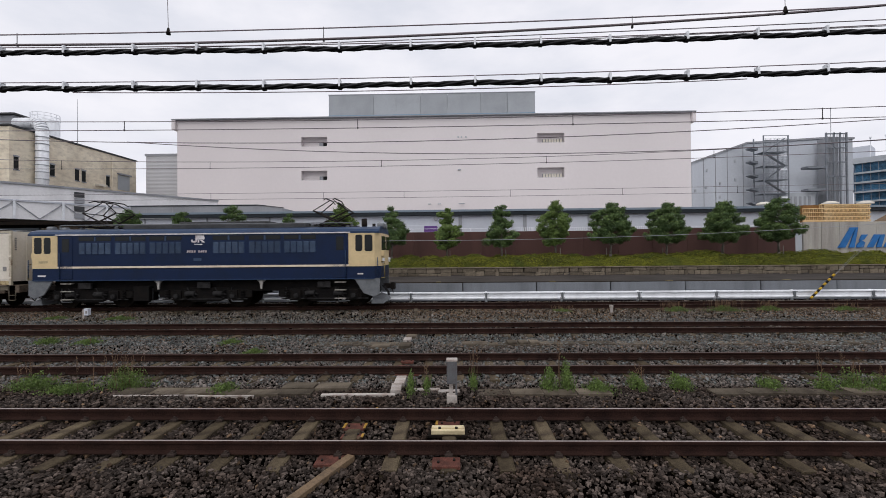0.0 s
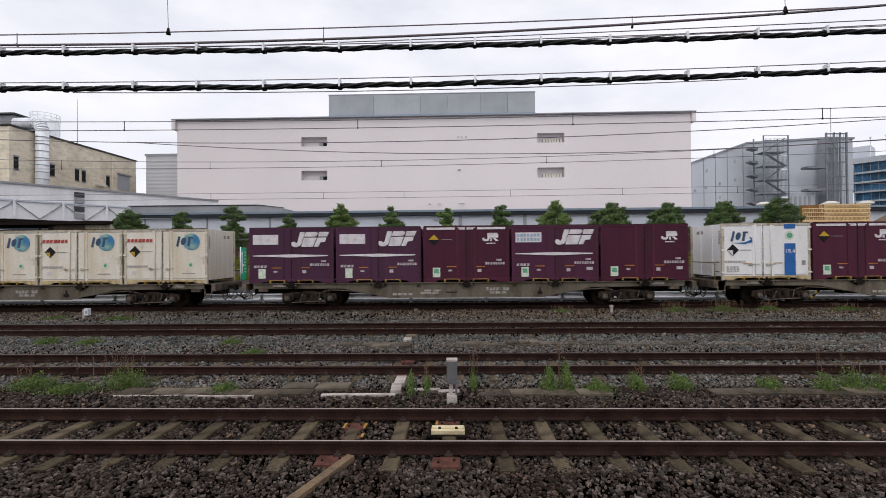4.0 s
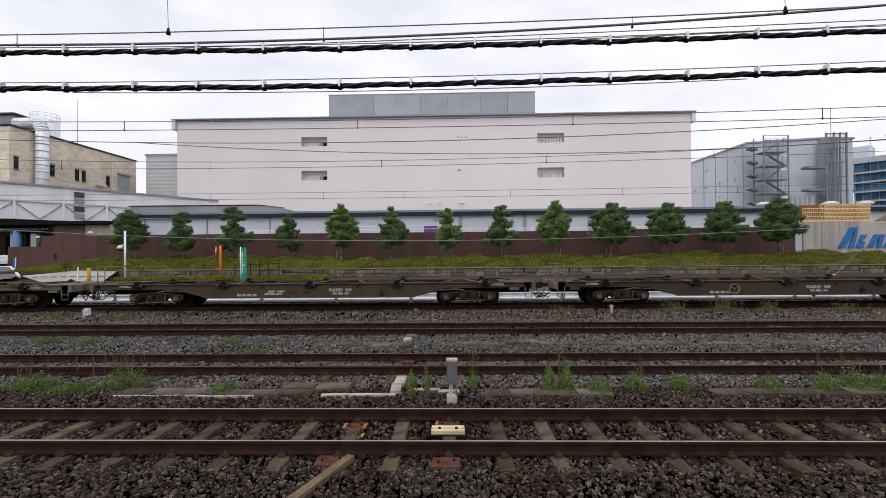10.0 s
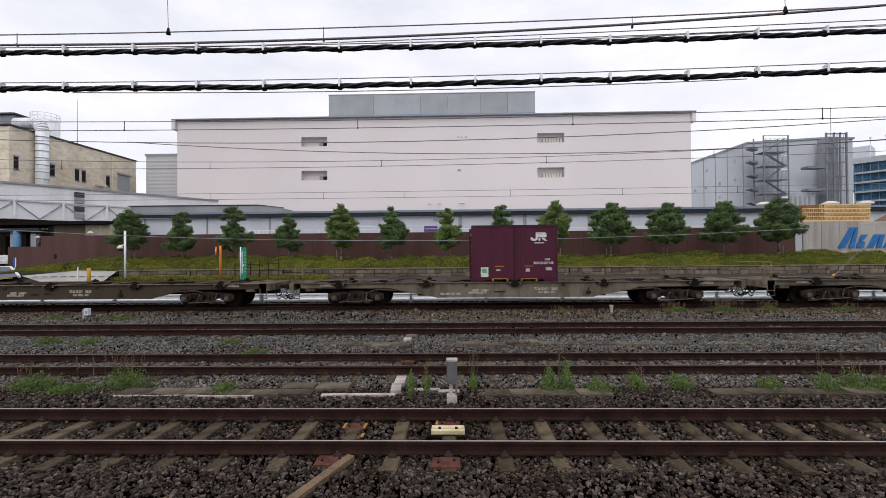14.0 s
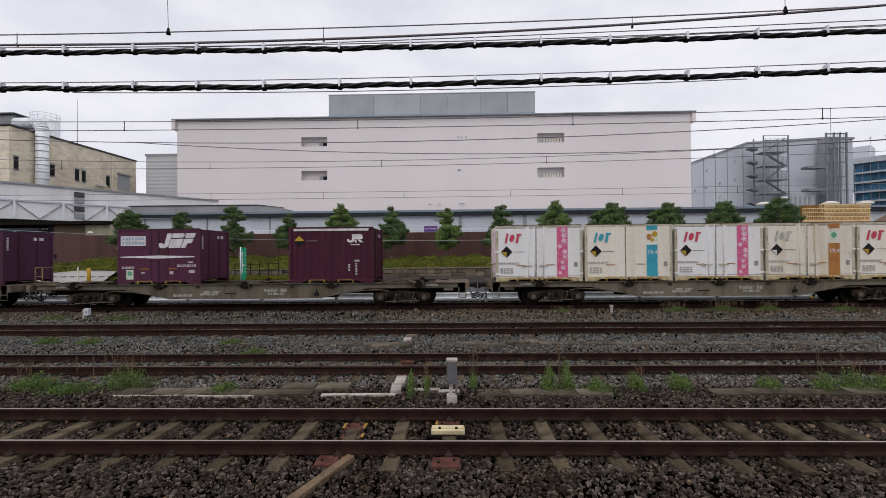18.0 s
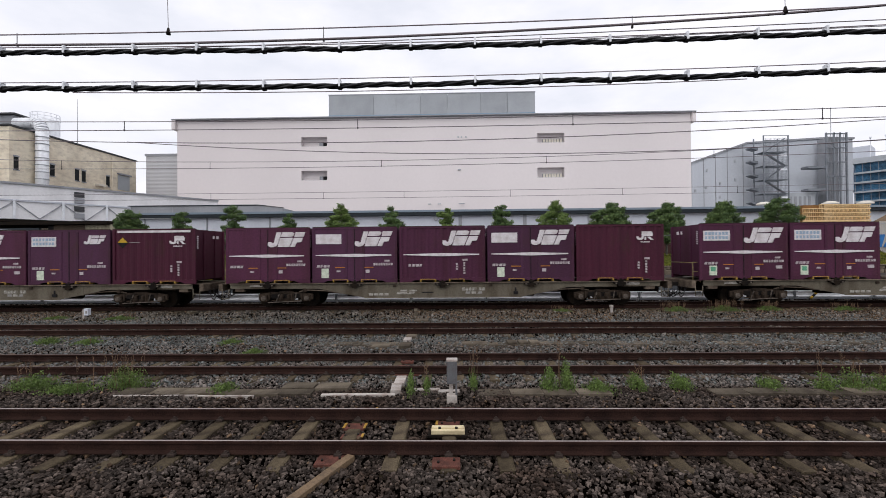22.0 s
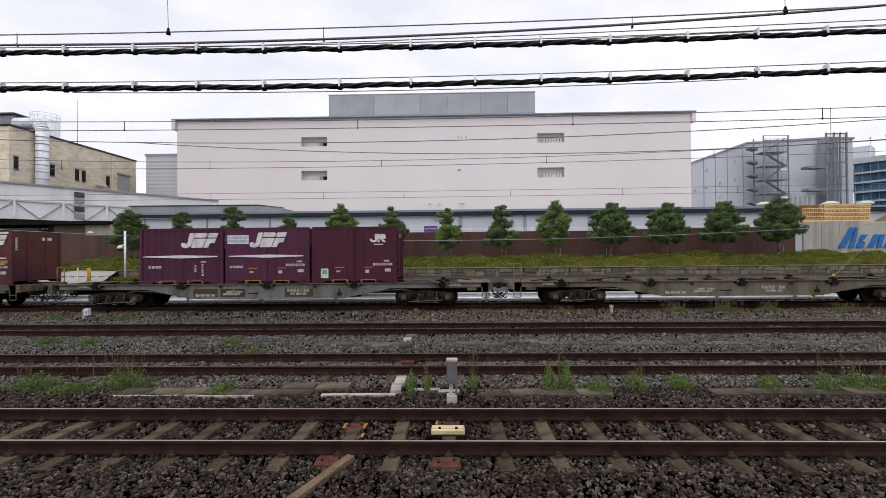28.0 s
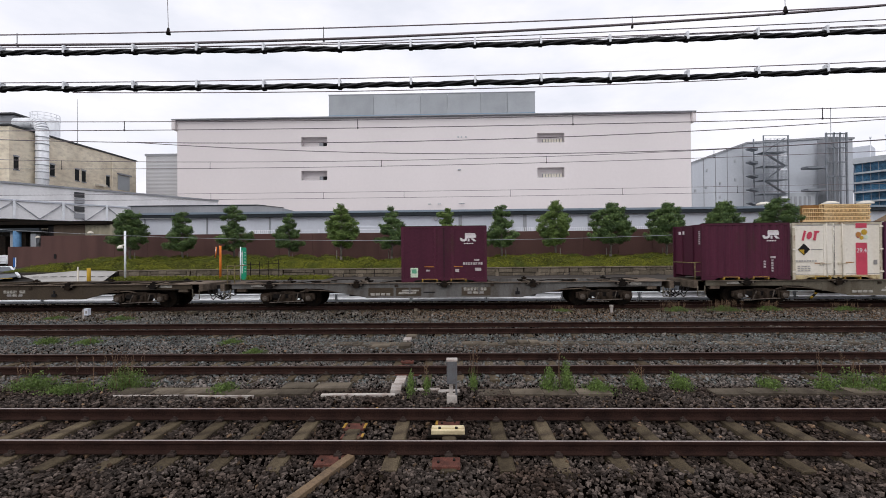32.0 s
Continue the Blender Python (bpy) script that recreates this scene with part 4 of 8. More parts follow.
def gallery():
    """Covered conveyor bridge on a lattice girder, running back to the factory."""
    M_GALLERY = mat("off_white_gallery_cladding", (0.82, 0.815, 0.82), 0.6, var=0.15, scale=0.4, grain=4, gvar=0.04, streak=True)
    a, b = Vector((-58.6, 55, 0)), Vector((-46.2, 72, 0))
    d = (b - a).normalized()
    start, end = a - d * 22, b + d * 6
    L = (end - start).length
    ang = math.degrees(math.atan2(d.y, d.x))
    root = thing("conveyor_gallery", pose(start.x, start.y, 0, 0, 0, ang), "white covered conveyor bridge on a lattice girder", "conveyor bridge")
    boxpart("housing", M_GALLERY, root, 0, L, -1.6, 1.6, 9.62, 11.7)
    boxpart("roof", M_BUILDTRIM, root, 0, L, -1.8, 1.8, 11.7, 11.95)
    boxpart("rail_line", M_WAREHOUSE, root, 0, L, -1.72, -1.6, 9.5, 9.72)
    boxpart("floor", M_GALLERY, root, 0, L, -1.55, 1.6, 7.2, 9.6)
    boxpart("bottom_chord", M_DARK, root, 0, L, -1.75, 1.75, 6.85, 7.12)
    for i in range(9):
        x = 3.52 + 4.9 * i
        bm = bmesh.new()
        box(bm, x - 0.12, x + 0.12, -1.78, -1.5, 7.25, 9.8)
        part("girder_post", bm, M_GALV, root)
        bm = bmesh.new()
        tube(bm, (x, -1.66, 9.5), (x + 2.45, -1.66, 7.3), 0.07, 6)
        tube(bm, (x + 2.45, -1.66, 7.3), (x + 4.9, -1.66, 9.5), 0.07, 6)
        part("diagonal", bm, M_BUILDTRIM, root)
    for z in (10.6, 9.75, 8.6, 7.6):
        bm = bmesh.new()
        box(bm, 29.2, 30.3, -1.8, -1.58, z, z + 0.7)
        part("hatch", bm, M_ROOFGREY if z in (10.6, 8.6) else M_BUILDTRIM, root, "dark louvred hatch")


def low_sheds():
    root = thing("loading_shed", pose(0, 0, 0), "grey concrete loading shed under the conveyor bridge", "building")
    M_DULL = mat("dull_concrete", (0.1, 0.095, 0.085), 0.85, var=0.4, scale=0.7, grain=12, gvar=0.12, streak=True)
    boxpart("back_wall", M_DULL, root, -60, -38.5, 50, 51, 1.2, 5.5)
    m_bay = mat("pale_beige_shed", (0.36, 0.33, 0.24), 0.8, var=0.25, scale=0.5, streak=True)
    bm = bmesh.new()
    prism(bm, [(-38.75 + 0.12 * i, 45.0 if (i // 2) % 2 else 45.06) for i in range(25)] + [(-35.87, 46), (-38.75, 46)], 1.2, 5.62, 'z')
    part("side_bay", bm, m_bay, root, "pale beige ribbed sheet wall")
    boxpart("inner_wall", mat("brown_grey_wall", (0.115, 0.085, 0.062), 0.85, var=0.4, scale=0.8, streak=True), root, -42.2, -38.8, 45.1, 45.6, 1.2, 5.6)
    # solid black block in place of the shaded inside of an open bay
    boxpart("opening", M_BLACKMARK, root, -42.9, -42.25, 45.2, 49.9, 1.3, 5.5)
    boxpart("canopy", M_DARK, root, -60, -36.0, 44.4, 51, 5.64, 5.98)
    boxpart("beam", M_NAVY, root, -60, -43, 44.3, 44.6, 4.9, 5.3)
    for i in range(5):
        boxpart("stored_frame", M_BUILDTRIM if i % 2 else M_DARK, root, -47.6 + 1.1 * i, -47.0 + 1.1 * i, 44.7, 45.2, 1.2, 4.5 + 0.22 * ((i * 7) % 4))
    bm = bmesh.new()
    tube(bm, (-45.6, 44.6, 1.2), (-45.6, 44.6, 5.0), 0.36, 14)
    part("column", bm, mat("faded_blue_column", (0.1, 0.22, 0.38), 0.6, var=0.2), root, "faded blue steel column")
    # another black block, painting the darkness inside a doorway
    boxpart("doorway", M_BLACKMARK, root, -44.6, -43.9, 44.9, 49.9, 1.3, 4.6)
    boxpart("pipe_box", M_GALV, root, -47.4, -46.1, 44.4, 45.4, 1.6, 2.5)
    for x, z in ((-32.3, 4.35), (-42.9, 4.25)):
        lamp = thing("wall_lantern", pose(x, 38.1 if x > -36 else 44.1, z), "white dome lantern on the wall", "lamp", "wall lanterns")
        bm = bmesh.new()
        tube(bm, (0, 0, -0.02), (0, 0, 0.12), 0.24, 14, 0.2)
        tube(bm, (0, 0, 0.12), (0, 0, 0.22), 0.2, 14, 0.06)
        part("dome", bm, M_IVORY, lamp)
        bm = bmesh.new()
        tube(bm, (0, 0, -0.55), (0, 0, 0), 0.04, 8)
        part("stem", bm, M_BUILDTRIM, lamp)


def grey_plant():
    M_PLANT = mat("blue_grey_plant_cladding", (0.53, 0.56, 0.605), 0.65, var=0.15, scale=0.12, grain=2, gvar=0.03, streak=True)
    root = thing("grey_plant", pose(0, 110, 0), "blue-grey process building with an outside stair", "building")
    bm = bmesh.new()
    prism(bm, [(59.4, 1.2), (59.6, 24.1), (72.8, 28.8), (92.7, 29.7), (98.7, 29.5), (98.7, 1.2)], 0, 30)
    part("wall", bm, M_PLANT, root)
    bm = bmesh.new()
    prism(bm, [(59.0, 23.9), (59.2, 24.3), (72.8, 29.1), (92.7, 30.1), (99.0, 29.9), (99.0, 29.45), (92.7, 29.65), (72.9, 28.7)], -0.3, 30.2)
    part("roof_edge", bm, M_BUILDTRIM, root)
    for x in (62.35, 65.25, 68.15, 72.0):
        bm = bmesh.new()
        box(bm, x - 0.06, x + 0.06, -0.1, 0.02, 1.2, 24.6 + (x - 60) * 0.33)
        part("panel_joint", bm, M_BUILDTRIM, root)
    for x, z in ((63.1, 22.3), (70.0, 24.5), (62.9, 18.0), (66.3, 19.0), (70.0, 19.8), (60.2, 17.2), (66.2, 15.6)):
        bm = bmesh.new()
        box(bm, x - 0.22, x + 0.22, -0.2, 0.02, z - 0.3, z + 0.3)
        part("vent", bm, M_METALROOF, root)
    boxpart("low_wing", M_METALROOF, root, 79.3, 86.2, -4, 0, 1.2, 15.9)
    for i in range(5):
        boxpart("wing_window", M_BUILDTRIM, root, 80.2 + 1.1 * i, 80.75 + 1.1 * i, -4.08, -3.98, 12.6, 15.0)
    M_STAIR = mat("blue_grey_steelwork", (0.22, 0.24, 0.265), 0.6, var=0.25, scale=0.6, grain=6, gvar=0.08)
    stair = thing("stair_tower", pose(-1.55, 107, 0), "open grey steel stair tower on the plant wall", "stair")
    for x in (75.0, 80.7):
        for y in (-2.2, 1.2):
            boxpart("column", M_STAIR, stair, x - 0.11, x + 0.11, y - 0.11, y + 0.11, 1.2, 29.4)
    for z in (29.3, 28.2, 27.1):
        boxpart("top_rail", M_STAIR, stair, 75.0, 80.7, -2.3, -2.2, z - 0.05, z + 0.05)
    for i in range(8):
        z = 2.4 + 3.3 * i
        boxpart("landing", M_STAIR, stair, 75.0, 80.7, -2.0, 1.2, z, z + 0.1)
        bm = bmesh.new()
        a, b = (75.5, 80.2) if i % 2 else (80.2, 75.5)
        prism(bm, [(a, z + 0.1), (b, z + 3.3), (b, z + 3.15), (a, z - 0.05)], -2.1, -1.2)
        part("flight", bm, M_STAIR, stair)
        for q in (0.5, 0.8, 1.1):
            boxpart("rail_bar", M_STAIR, stair, 75.0, 80.7, -2.24, -2.21, z + q, z + q + 0.035)
        # fine safety mesh round the tower
        bm = bmesh.new()
        for j in range(19):
            box(bm, 75.15 + 0.3 * j, 75.185 + 0.3 * j, -2.2, -2.17, z + 0.1, z + 3.3)
        for j in range(8):
            box(bm, 75.1, 80.6, -2.16, -2.13, z + 0.25 + 0.4 * j, z + 0.28 + 0.4 * j)
        tagged(part("safety_mesh", bm, M_STAIR, stair), kind="stuff")
        if i in (3, 5, 6):
            boxpart("stair_lamp", M_GALV, stair, 78.8, 80.2, -2.5, -2.3, z + 2.2, z + 2.55, label="white stair lamp")
        bm = bmesh.new()
        prism(bm, [(73.2, z + 1.3), (74.9, z + 0.8), (74.9, z + 1.5), (73.2, z + 1.55)], -0.5, 1.5)
        part("side_grating", bm, M_STAIR, stair)
    lift = thing("lift_tower", pose(-2.3, 107, 0), "dark grey steel lift tower with walkways", "tower")
    bm = bmesh.new()
    for x in (90.2, 92.0, 93.4, 94.9):
        box(bm, x - 0.16, x + 0.16, -2.4, -2.1, 1.2, 29.8)
    for i in range(9):
        box(bm, 90.2, 94.9, -2.4, -2.15, 2.6 + 3.35 * i, 2.85 + 3.35 * i)
    part("frame", bm, M_STAIR, lift)
    boxpart("shaft", M_BUILDTRIM, lift, 91.6, 93.9, -1.2, 2, 1.2, 29.0)
    bm = bmesh.new()
    for j in range(14):
        box(bm, 90.3 + 0.33 * j, 90.35 + 0.33 * j, -2.2, -2.16, 1.2, 29.6)
    tagged(part("safety_mesh", bm, M_STAIR, lift), kind="stuff")
    for z in (22.0, 16.7):
        boxpart("walkway", M_STAIR, lift, 86.0, 90.2, -2.2, 0, z - 0.5, z)
    # office block whose front runs towards the railway
    glass = thing("glass_office", pose(116.8, 130, 0, 0, 0, -50), "blue glass office block with pale curved bands", "building")
    M_BLUEGLASS = mat("blue_window_glass", (0.06, 0.16, 0.27), 0.15, var=0.5, scale=0.5, grain=3, gvar=0.3, tint=(0.02, 0.045, 0.075))
    boxpart("core", M_BLUEGLASS, glass, 0, 34, 0.5, 24, 1.2, 27)
    for i in range(9):
        bm = bmesh.new()
        bow = [(34 * j / 12, -0.9 * math.sin(math.pi * j / 12) - 0.2) for j in range(13)]
        prism(bm, bow + [(34, 1.2), (0, 1.2)], 2.0 + 2.75 * i, 2.5 + 2.75 * i, 'z')
        part("floor_band", bm, M_METALROOF, glass, "pale curved floor band")
    for i in range(21):
        boxpart("mullion", M_BUILDTRIM, glass, 0.2 + 1.65 * i, 0.3 + 1.65 * i, 0.3, 0.52, 1.2, 27)
    boxpart("top_band", M_METALROOF, glass, -0.2, 34.2, -0.6, 24, 27, 28.6)
    boxpart("roof_block", M_WAREHOUSE, glass, -3.5, 3.0, 6, 14, 20, 33.0)
    for x in (3.4, 6.6, 9.4):
        bm = bmesh.new()
        tube(bm, (x, 2, 28.5), (x, 2, 34.6), 0.1, 6)
        box(bm, x - 0.25, x + 0.25, 1.8, 2.2, 34.2, 34.7)
        part("antenna", bm, M_GALV, glass)
    rail = thing("roof_mast", pose(95.2, 112, 29), "thin mast on the plant roof", "mast")
    bm = bmesh.new()
    tube(bm, (0, 0, 0), (0, 0, 9), 0.07, 6)
    part("rod", bm, M_BUILDTRIM, rail)


def sign_wall():
    M_RIBBED = mat("stained_pale_concrete", (0.42, 0.4, 0.36), 0.8, var=0.45, scale=1.1, grain=8, gvar=0.08, streak=True, tint=(0.22, 0.2, 0.18))
    root = thing("sign_wall", pose(0, 40, 0), "stained pale concrete wall carrying blue slanted sign shapes", "wall")
    for i in range(9):
        a = 31.45 + 1.6 * i
        bm = bmesh.new()
        box(bm, a, a + 1.57, 0, 0.3, 1.1, 4.82, 0.02)
        part("panel", bm, M_RIBBED, root)
    boxpart("end_pier", M_METALROOF, root, 29.3, 31.4, 0.1, 0.5, 1.1, 4.75)
    M_SIGN = mat("blue_sign_enamel", (0.03, 0.16, 0.42), 0.35, var=0.2, scale=2, grain=20, gvar=0.06)
    for o in ([(34.4, 2.5), (35.0, 2.5), (35.95, 4.3), (35.5, 4.3)], [(35.35, 2.5), (35.8, 2.5), (36.15, 4.3), (35.97, 4.3)],
              [(36.0, 2.5), (36.6, 2.5), (36.75, 2.95), (36.45, 3.15), (36.1, 2.8)], [(36.25, 3.1), (36.65, 3.2), (37.0, 3.65), (36.5, 3.65)],
              [(36.95, 2.5), (37.45, 2.5), (38.1, 3.65), (37.6, 3.65)], [(37.75, 2.5), (38.15, 2.5), (38.5, 3.65), (38.12, 3.65)],
              [(38.4, 2.5), (38.9, 2.5), (39.85, 4.3), (39.35, 4.3)], [(39.3, 2.5), (39.7, 2.5), (40.3, 3.65), (39.9, 3.65)], [(40.1, 2.5), (40.5, 2.5), (41.1, 3.65), (40.7, 3.65)]):
        bm = bmesh.new()
        prism(bm, o, -0.14, -0.01)
        part("sign_shape", bm, M_SIGN, root, "blue slanted sign shape")
    M_CRATE = mat("yellow_crate_plastic", (0.66, 0.47, 0.25), 0.55, var=0.3, scale=0.8, grain=6, gvar=0.12, island=0.2, tint=(0.5, 0.27, 0.08))
    M_CRATEHOLE = mat("crate_shadow", (0.24, 0.12, 0.04), 0.8, var=0.3)
    crates = thing("crate_stack", pose(0.4, 41.2, 4.12), "tall stack of yellow plastic bottle crates", "crates")
    # block behind the columns, coloured as the shadow between crates
    boxpart("stack_base", M_CRATEHOLE, crates, 32.05, 38.0, 0.14, 0.5, -2.9, 2.35)
    # the stack steps down at one end, and its left third shows the open crate ends
    for col in range(17):
        x = 31.98 + 0.385 * col
        bm = bmesh.new()
        for r in range(10):
            if col > 15 and r > 4 or col < 4 and r > 8:
                continue
            z = -1.2 + 0.365 * r
            open_end = col < 5 and r > 5 or 4 < col < 9 and r == 4
            for k in range(2):
                box(bm, x + 0.192 * k, x + 0.192 * k + (0.085 if open_end else 0.11), 0.0 if not open_end else 0.04, 0.12, z, z + 0.31)
            box(bm, x, x + 0.38, -0.01, 0.1, z + (0.24 if open_end else 0.19), z + 0.335)
        tagged(part("crate_column", bm, M_CRATE, crates), kind="stuff")
    hut = thing("gabled_hut", pose(43.6, 42, 0.6), "brown gabled hut beside the crates", "hut")
    boxpart("body", M_RIBBED, hut, -2.0, 3, 0, 3, 0, 4.0)
    bm = bmesh.new()
    prism(bm, [(-2.3, 3.9), (0.8, 5.5), (3.5, 3.9)], -0.3, 3.3)
    part("roof", bm, M_TIMBER, hut)


# ---- small things by the road ----
def roadside():
    lamp = thing("path_lamp", pose(-22.2, 29, 0.66), "slim grey lamp post with a white head", "street lamp")
    bm = bmesh.new()
    tube(bm, (0, 0, 0), (0, 0, 3.35), 0.065, 12)
    part("pole", bm, M_GALV, lamp)
    bm = bmesh.new()
    tube(bm, (-0.05, 0, 2.42), (-0.35, -0.05, 2.32), 0.05, 8)
    tube(bm, (-0.3, -0.05, 2.17), (-0.3, -0.05, 2.32), 0.19, 14, 0.14)
    tube(bm, (-0.3, -0.05, 2.32), (-0.3, -0.05, 2.4), 0.14, 14, 0.04)
    part("head", bm, M_IVORY, lamp)
    mir = thing("traffic_mirror", pose(-15.95, 29.5, 0.66), "round traffic mirror on an orange pole", "traffic mirror")
    M_ORANGE = mat("orange_pole", (0.72, 0.2, 0.03), 0.45, var=0.15)
    bm = bmesh.new()
    tube(bm, (0, 0, 0), (0, 0, 2.3), 0.075, 12)
    part("pole", bm, M_ORANGE, mir)
    mid, out = Vector((-0.22, -0.12, 1.85)), Vector((-0.84, -0.53, 0.08)).normalized()
    for name, r, m, d0, d1 in (("rim", 0.38, M_ORANGE, 0.0, 0.06), ("glass", 0.35, None, 0.061, 0.075)):
        bm = bmesh.new()
        tube(bm, mid + out * d0, mid + out * d1, r, 28)
        if m is None:
            m = bpy.data.materials.new("mirror_glass")
            m.use_nodes = True
            n = m.node_tree.nodes["Principled BSDF"]
            n.inputs["Base Color"].default_value = (0.75, 0.78, 0.8, 1)
            n.inputs["Metallic"].default_value, n.inputs["Roughness"].default_value = 1.0, 0.05
        part(name, bm, m, mir)
    sg = thing("direction_sign", pose(-13.85, 28.5, 0.66), "green road sign board with a white arrow", "road sign")
    M_GREEN = mat("green_sign_face", (0.012, 0.26, 0.14), 0.4, var=0.12)
    boxpart("board", M_GREEN, sg, -0.17, 0.17, 0, 0.05, -0.1, 2.15, bevel=0.01)
    bm = bmesh.new()
    box(bm, -0.13, -0.07, -0.008, 0.002, 0.45, 1.75)
    prism(bm, [(-0.16, 1.72), (-0.04, 1.72), (-0.1, 1.98)], -0.008, 0.002)
    prism(bm, [(-0.07, 0.85), (0.03, 1.0), (0.03, 1.1), (-0.07, 0.95)], -0.008, 0.002)
    part("arrow", bm, M_WHITEMARK, sg)
    bm = bmesh.new()
    for i in range(7):
        box(bm, 0.07, 0.115, -0.008, 0.002, 0.52 + 0.21 * i, 0.6 + 0.21 * i)
    part("sign_bars", bm, M_WHITEMARK, sg)
    bm = bmesh.new()
    tube(bm, (-0.22, 0.02, -0.1), (-0.22, 0.02, 2.2), 0.04, 8)
    part("post", bm, M_GALV, sg)
    fence = thing("path_railing", pose(0, 30.2, 0.66), "dark thin steel railing by the bank", "railing")
    for i, x in enumerate((-15.3, -14.2, -13.55, -12.95, -12.2)):
        bm = bmesh.new()
        tube(bm, (x, 0, 0), (x, 0, 1.1 + 0.05 * i), 0.03, 6)
        part("post", bm, M_STEELDARK, fence)
    for z in (0.55, 0.95):
        bm = bmesh.new()
        tube(bm, (-15.3, 0, z), (-12.2, 0, z + 0.1), 0.02, 6)
        part("rail", bm, M_STEELDARK, fence)
    bol = thing("bollard", pose(-23.0, 27, 0.66), "yellow plastic bollard on the driveway", "bollard")
    bm = bmesh.new()
    tube(bm, (0, 0, 0), (0, 0, 0.92), 0.11, 12)
    part("tube", bm, M_AMBER, bol)
    boxpart("stub", M_IVORY, bol, -0.73, -0.67, -0.03, 0.03, 0, 1.0)
    # light concrete apron rising towards the factory gate
    bm = bmesh.new()
    q = [bm.verts.new(p) for p in ((-25.0, 26.2, 0.67), (-21.6, 26.2, 0.67), (-24.7, 31.45, 1.2), (-27.5, 32.2, 1.3), (-29.75, 29.35, 1.02))]
    bm.faces.new(q)
    m_apron = mat("pale_concrete_apron", (0.36, 0.345, 0.325), 0.8, var=0.3, scale=0.6, grain=12, gvar=0.08)
    tagged(new("apron", mesh_of("apron", bm, m_apron)), "pale concrete driveway apron to the factory gate", "driveway", kind="structure")
    bm = bmesh.new()
    for i in range(9):
        u = i / 8
        box(bm, -28.3 + 5.2 * u, -27.95 + 5.2 * u, 28.6, 28.75, 0.965, 0.985)
    tagged(new("drain_slots", mesh_of("drain_slots", bm, M_BLACKMARK)), "dark drain slots across the driveway", "drain", kind="structure")
    # grass strip before the stone wall
    rng = np.random.default_rng(6)
    n = 12000
    p = np.stack([-24.0 + 15.5 * rng.random(n), 28.4 + 2.6 * rng.random(n), 0.68 + 0.2 * rng.random(n) ** 2], 1)
    o = new("grass_strip", leaf_mesh("grass_strip", p[p[:, 0] > -21.6 - (p[:, 1] - 26.2) * 0.59], 0.06, M_HEDGE, 7, -0.5))
    tagged(o, "yellow-green grass strip before the stone wall", "grass", kind="stuff")
    # guy wire with its striped guard
    guy = thing("guy_wire", pose(0, 22.85, 0), "steel guy wire with a yellow and black striped guard", "guy wire")
    a, b = Vector((18.15, 0, -0.27)), Vector((19.49, 0, 1.08))
    for i in range(12):
        bm = bmesh.new()
        tube(bm, a.lerp(b, i / 12), a.lerp(b, (i + 1) / 12), 0.06, 10)
        part("guard", bm, M_AMBER if i % 2 else M_BLACKMARK, guy)
    bm = bmesh.new()
    tube(bm, b, b + (b - a) * 1.3, 0.005, 6)
    tube(bm, b + Vector((0.06, 0, 0)), b + (b - a) * 1.3 + Vector((0.2, 0, 0)), 0.005, 6)
    part("wire", bm, M_BUILDTRIM, guy)
    # asphalt drive climbing to the gate beside the apron, edged by white kerb stones
    bm = bmesh.new()
    q = [bm.verts.new(p) for p in ((-44, 26.4, 0.672), (-29.6, 26.4, 0.672), (-29.9, 29.35, 1.0), (-39.5, 38.0, 1.42), (-47, 38.0, 1.42), (-47, 29.3, 1.0))]
    bm.faces.new(q)
    m_drive = mat("blue_grey_drive_asphalt", (0.115, 0.125, 0.14), 0.75, var=0.35, scale=0.8, grain=30, gvar=0.15)
    tagged(new("drive", mesh_of("drive", bm, m_drive)), "grey asphalt drive climbing to the factory gate", "driveway", kind="structure")
    kerb = tagged(new("drive_kerb"), "white painted kerb stones round the drive", "kerb", kind="structure")
    line = [(Vector((-29.9, 29.35, 1.0)), Vector((-39.5, 38.0, 1.42)), 11), (Vector((-39.5, 38.0, 1.42)), Vector((-46.8, 38.0, 1.42)), 7)]
    for a, b, n in line:
        for i in range(n):
            p, r = a.lerp(b, i / n), a.lerp(b, (i + 0.97) / n)
            side = Vector((-(b - a).y, (b - a).x, 0)).normalized() * 0.08
            bm = bmesh.new()
            low = [bm.verts.new(c + Vector((0, 0, -0.1))) for c in (p - side, r - side, r + side, p + side)]
            top = [bm.verts.new(c + Vector((0, 0, 0.07))) for c in (p - side * 0.85, r - side * 0.85, r + side * 0.85, p + side * 0.85)]
            bm.faces.new(low[::-1])
            bm.faces.new(top)
            for k in range(4):
                bm.faces.new((low[k], low[(k + 1) % 4], top[(k + 1) % 4], top[k]))
            part("kerb_stone", bm, M_GALV, kerb)
    bm = bmesh.new()
    box(bm, -36, -29.4, 28.3, 28.42, 0.885, 0.905)
    tagged(new("drive_marking", mesh_of("drive_marking", bm, M_AMBER)), "worn yellow line across the drive", "road marking", kind="structure")
    # small things before the boundary wall by the gate
    post = thing("gate_sign", pose(-39.0, 37.9, 0.95), "small blue and white gate sign on a post", "sign")
    boxpart("post", M_GALV, post, -0.03, 0.03, -0.03, 0.03, 0, 0.95)
    boxpart("board", M_BLUEBAND, post, -0.1, 0.1, -0.05, -0.031, 0.45, 1.3, bevel=0.01)
    boxpart("white_edge", M_GALV, post, 0.1, 0.16, -0.05, -0.031, 0.45, 1.3)
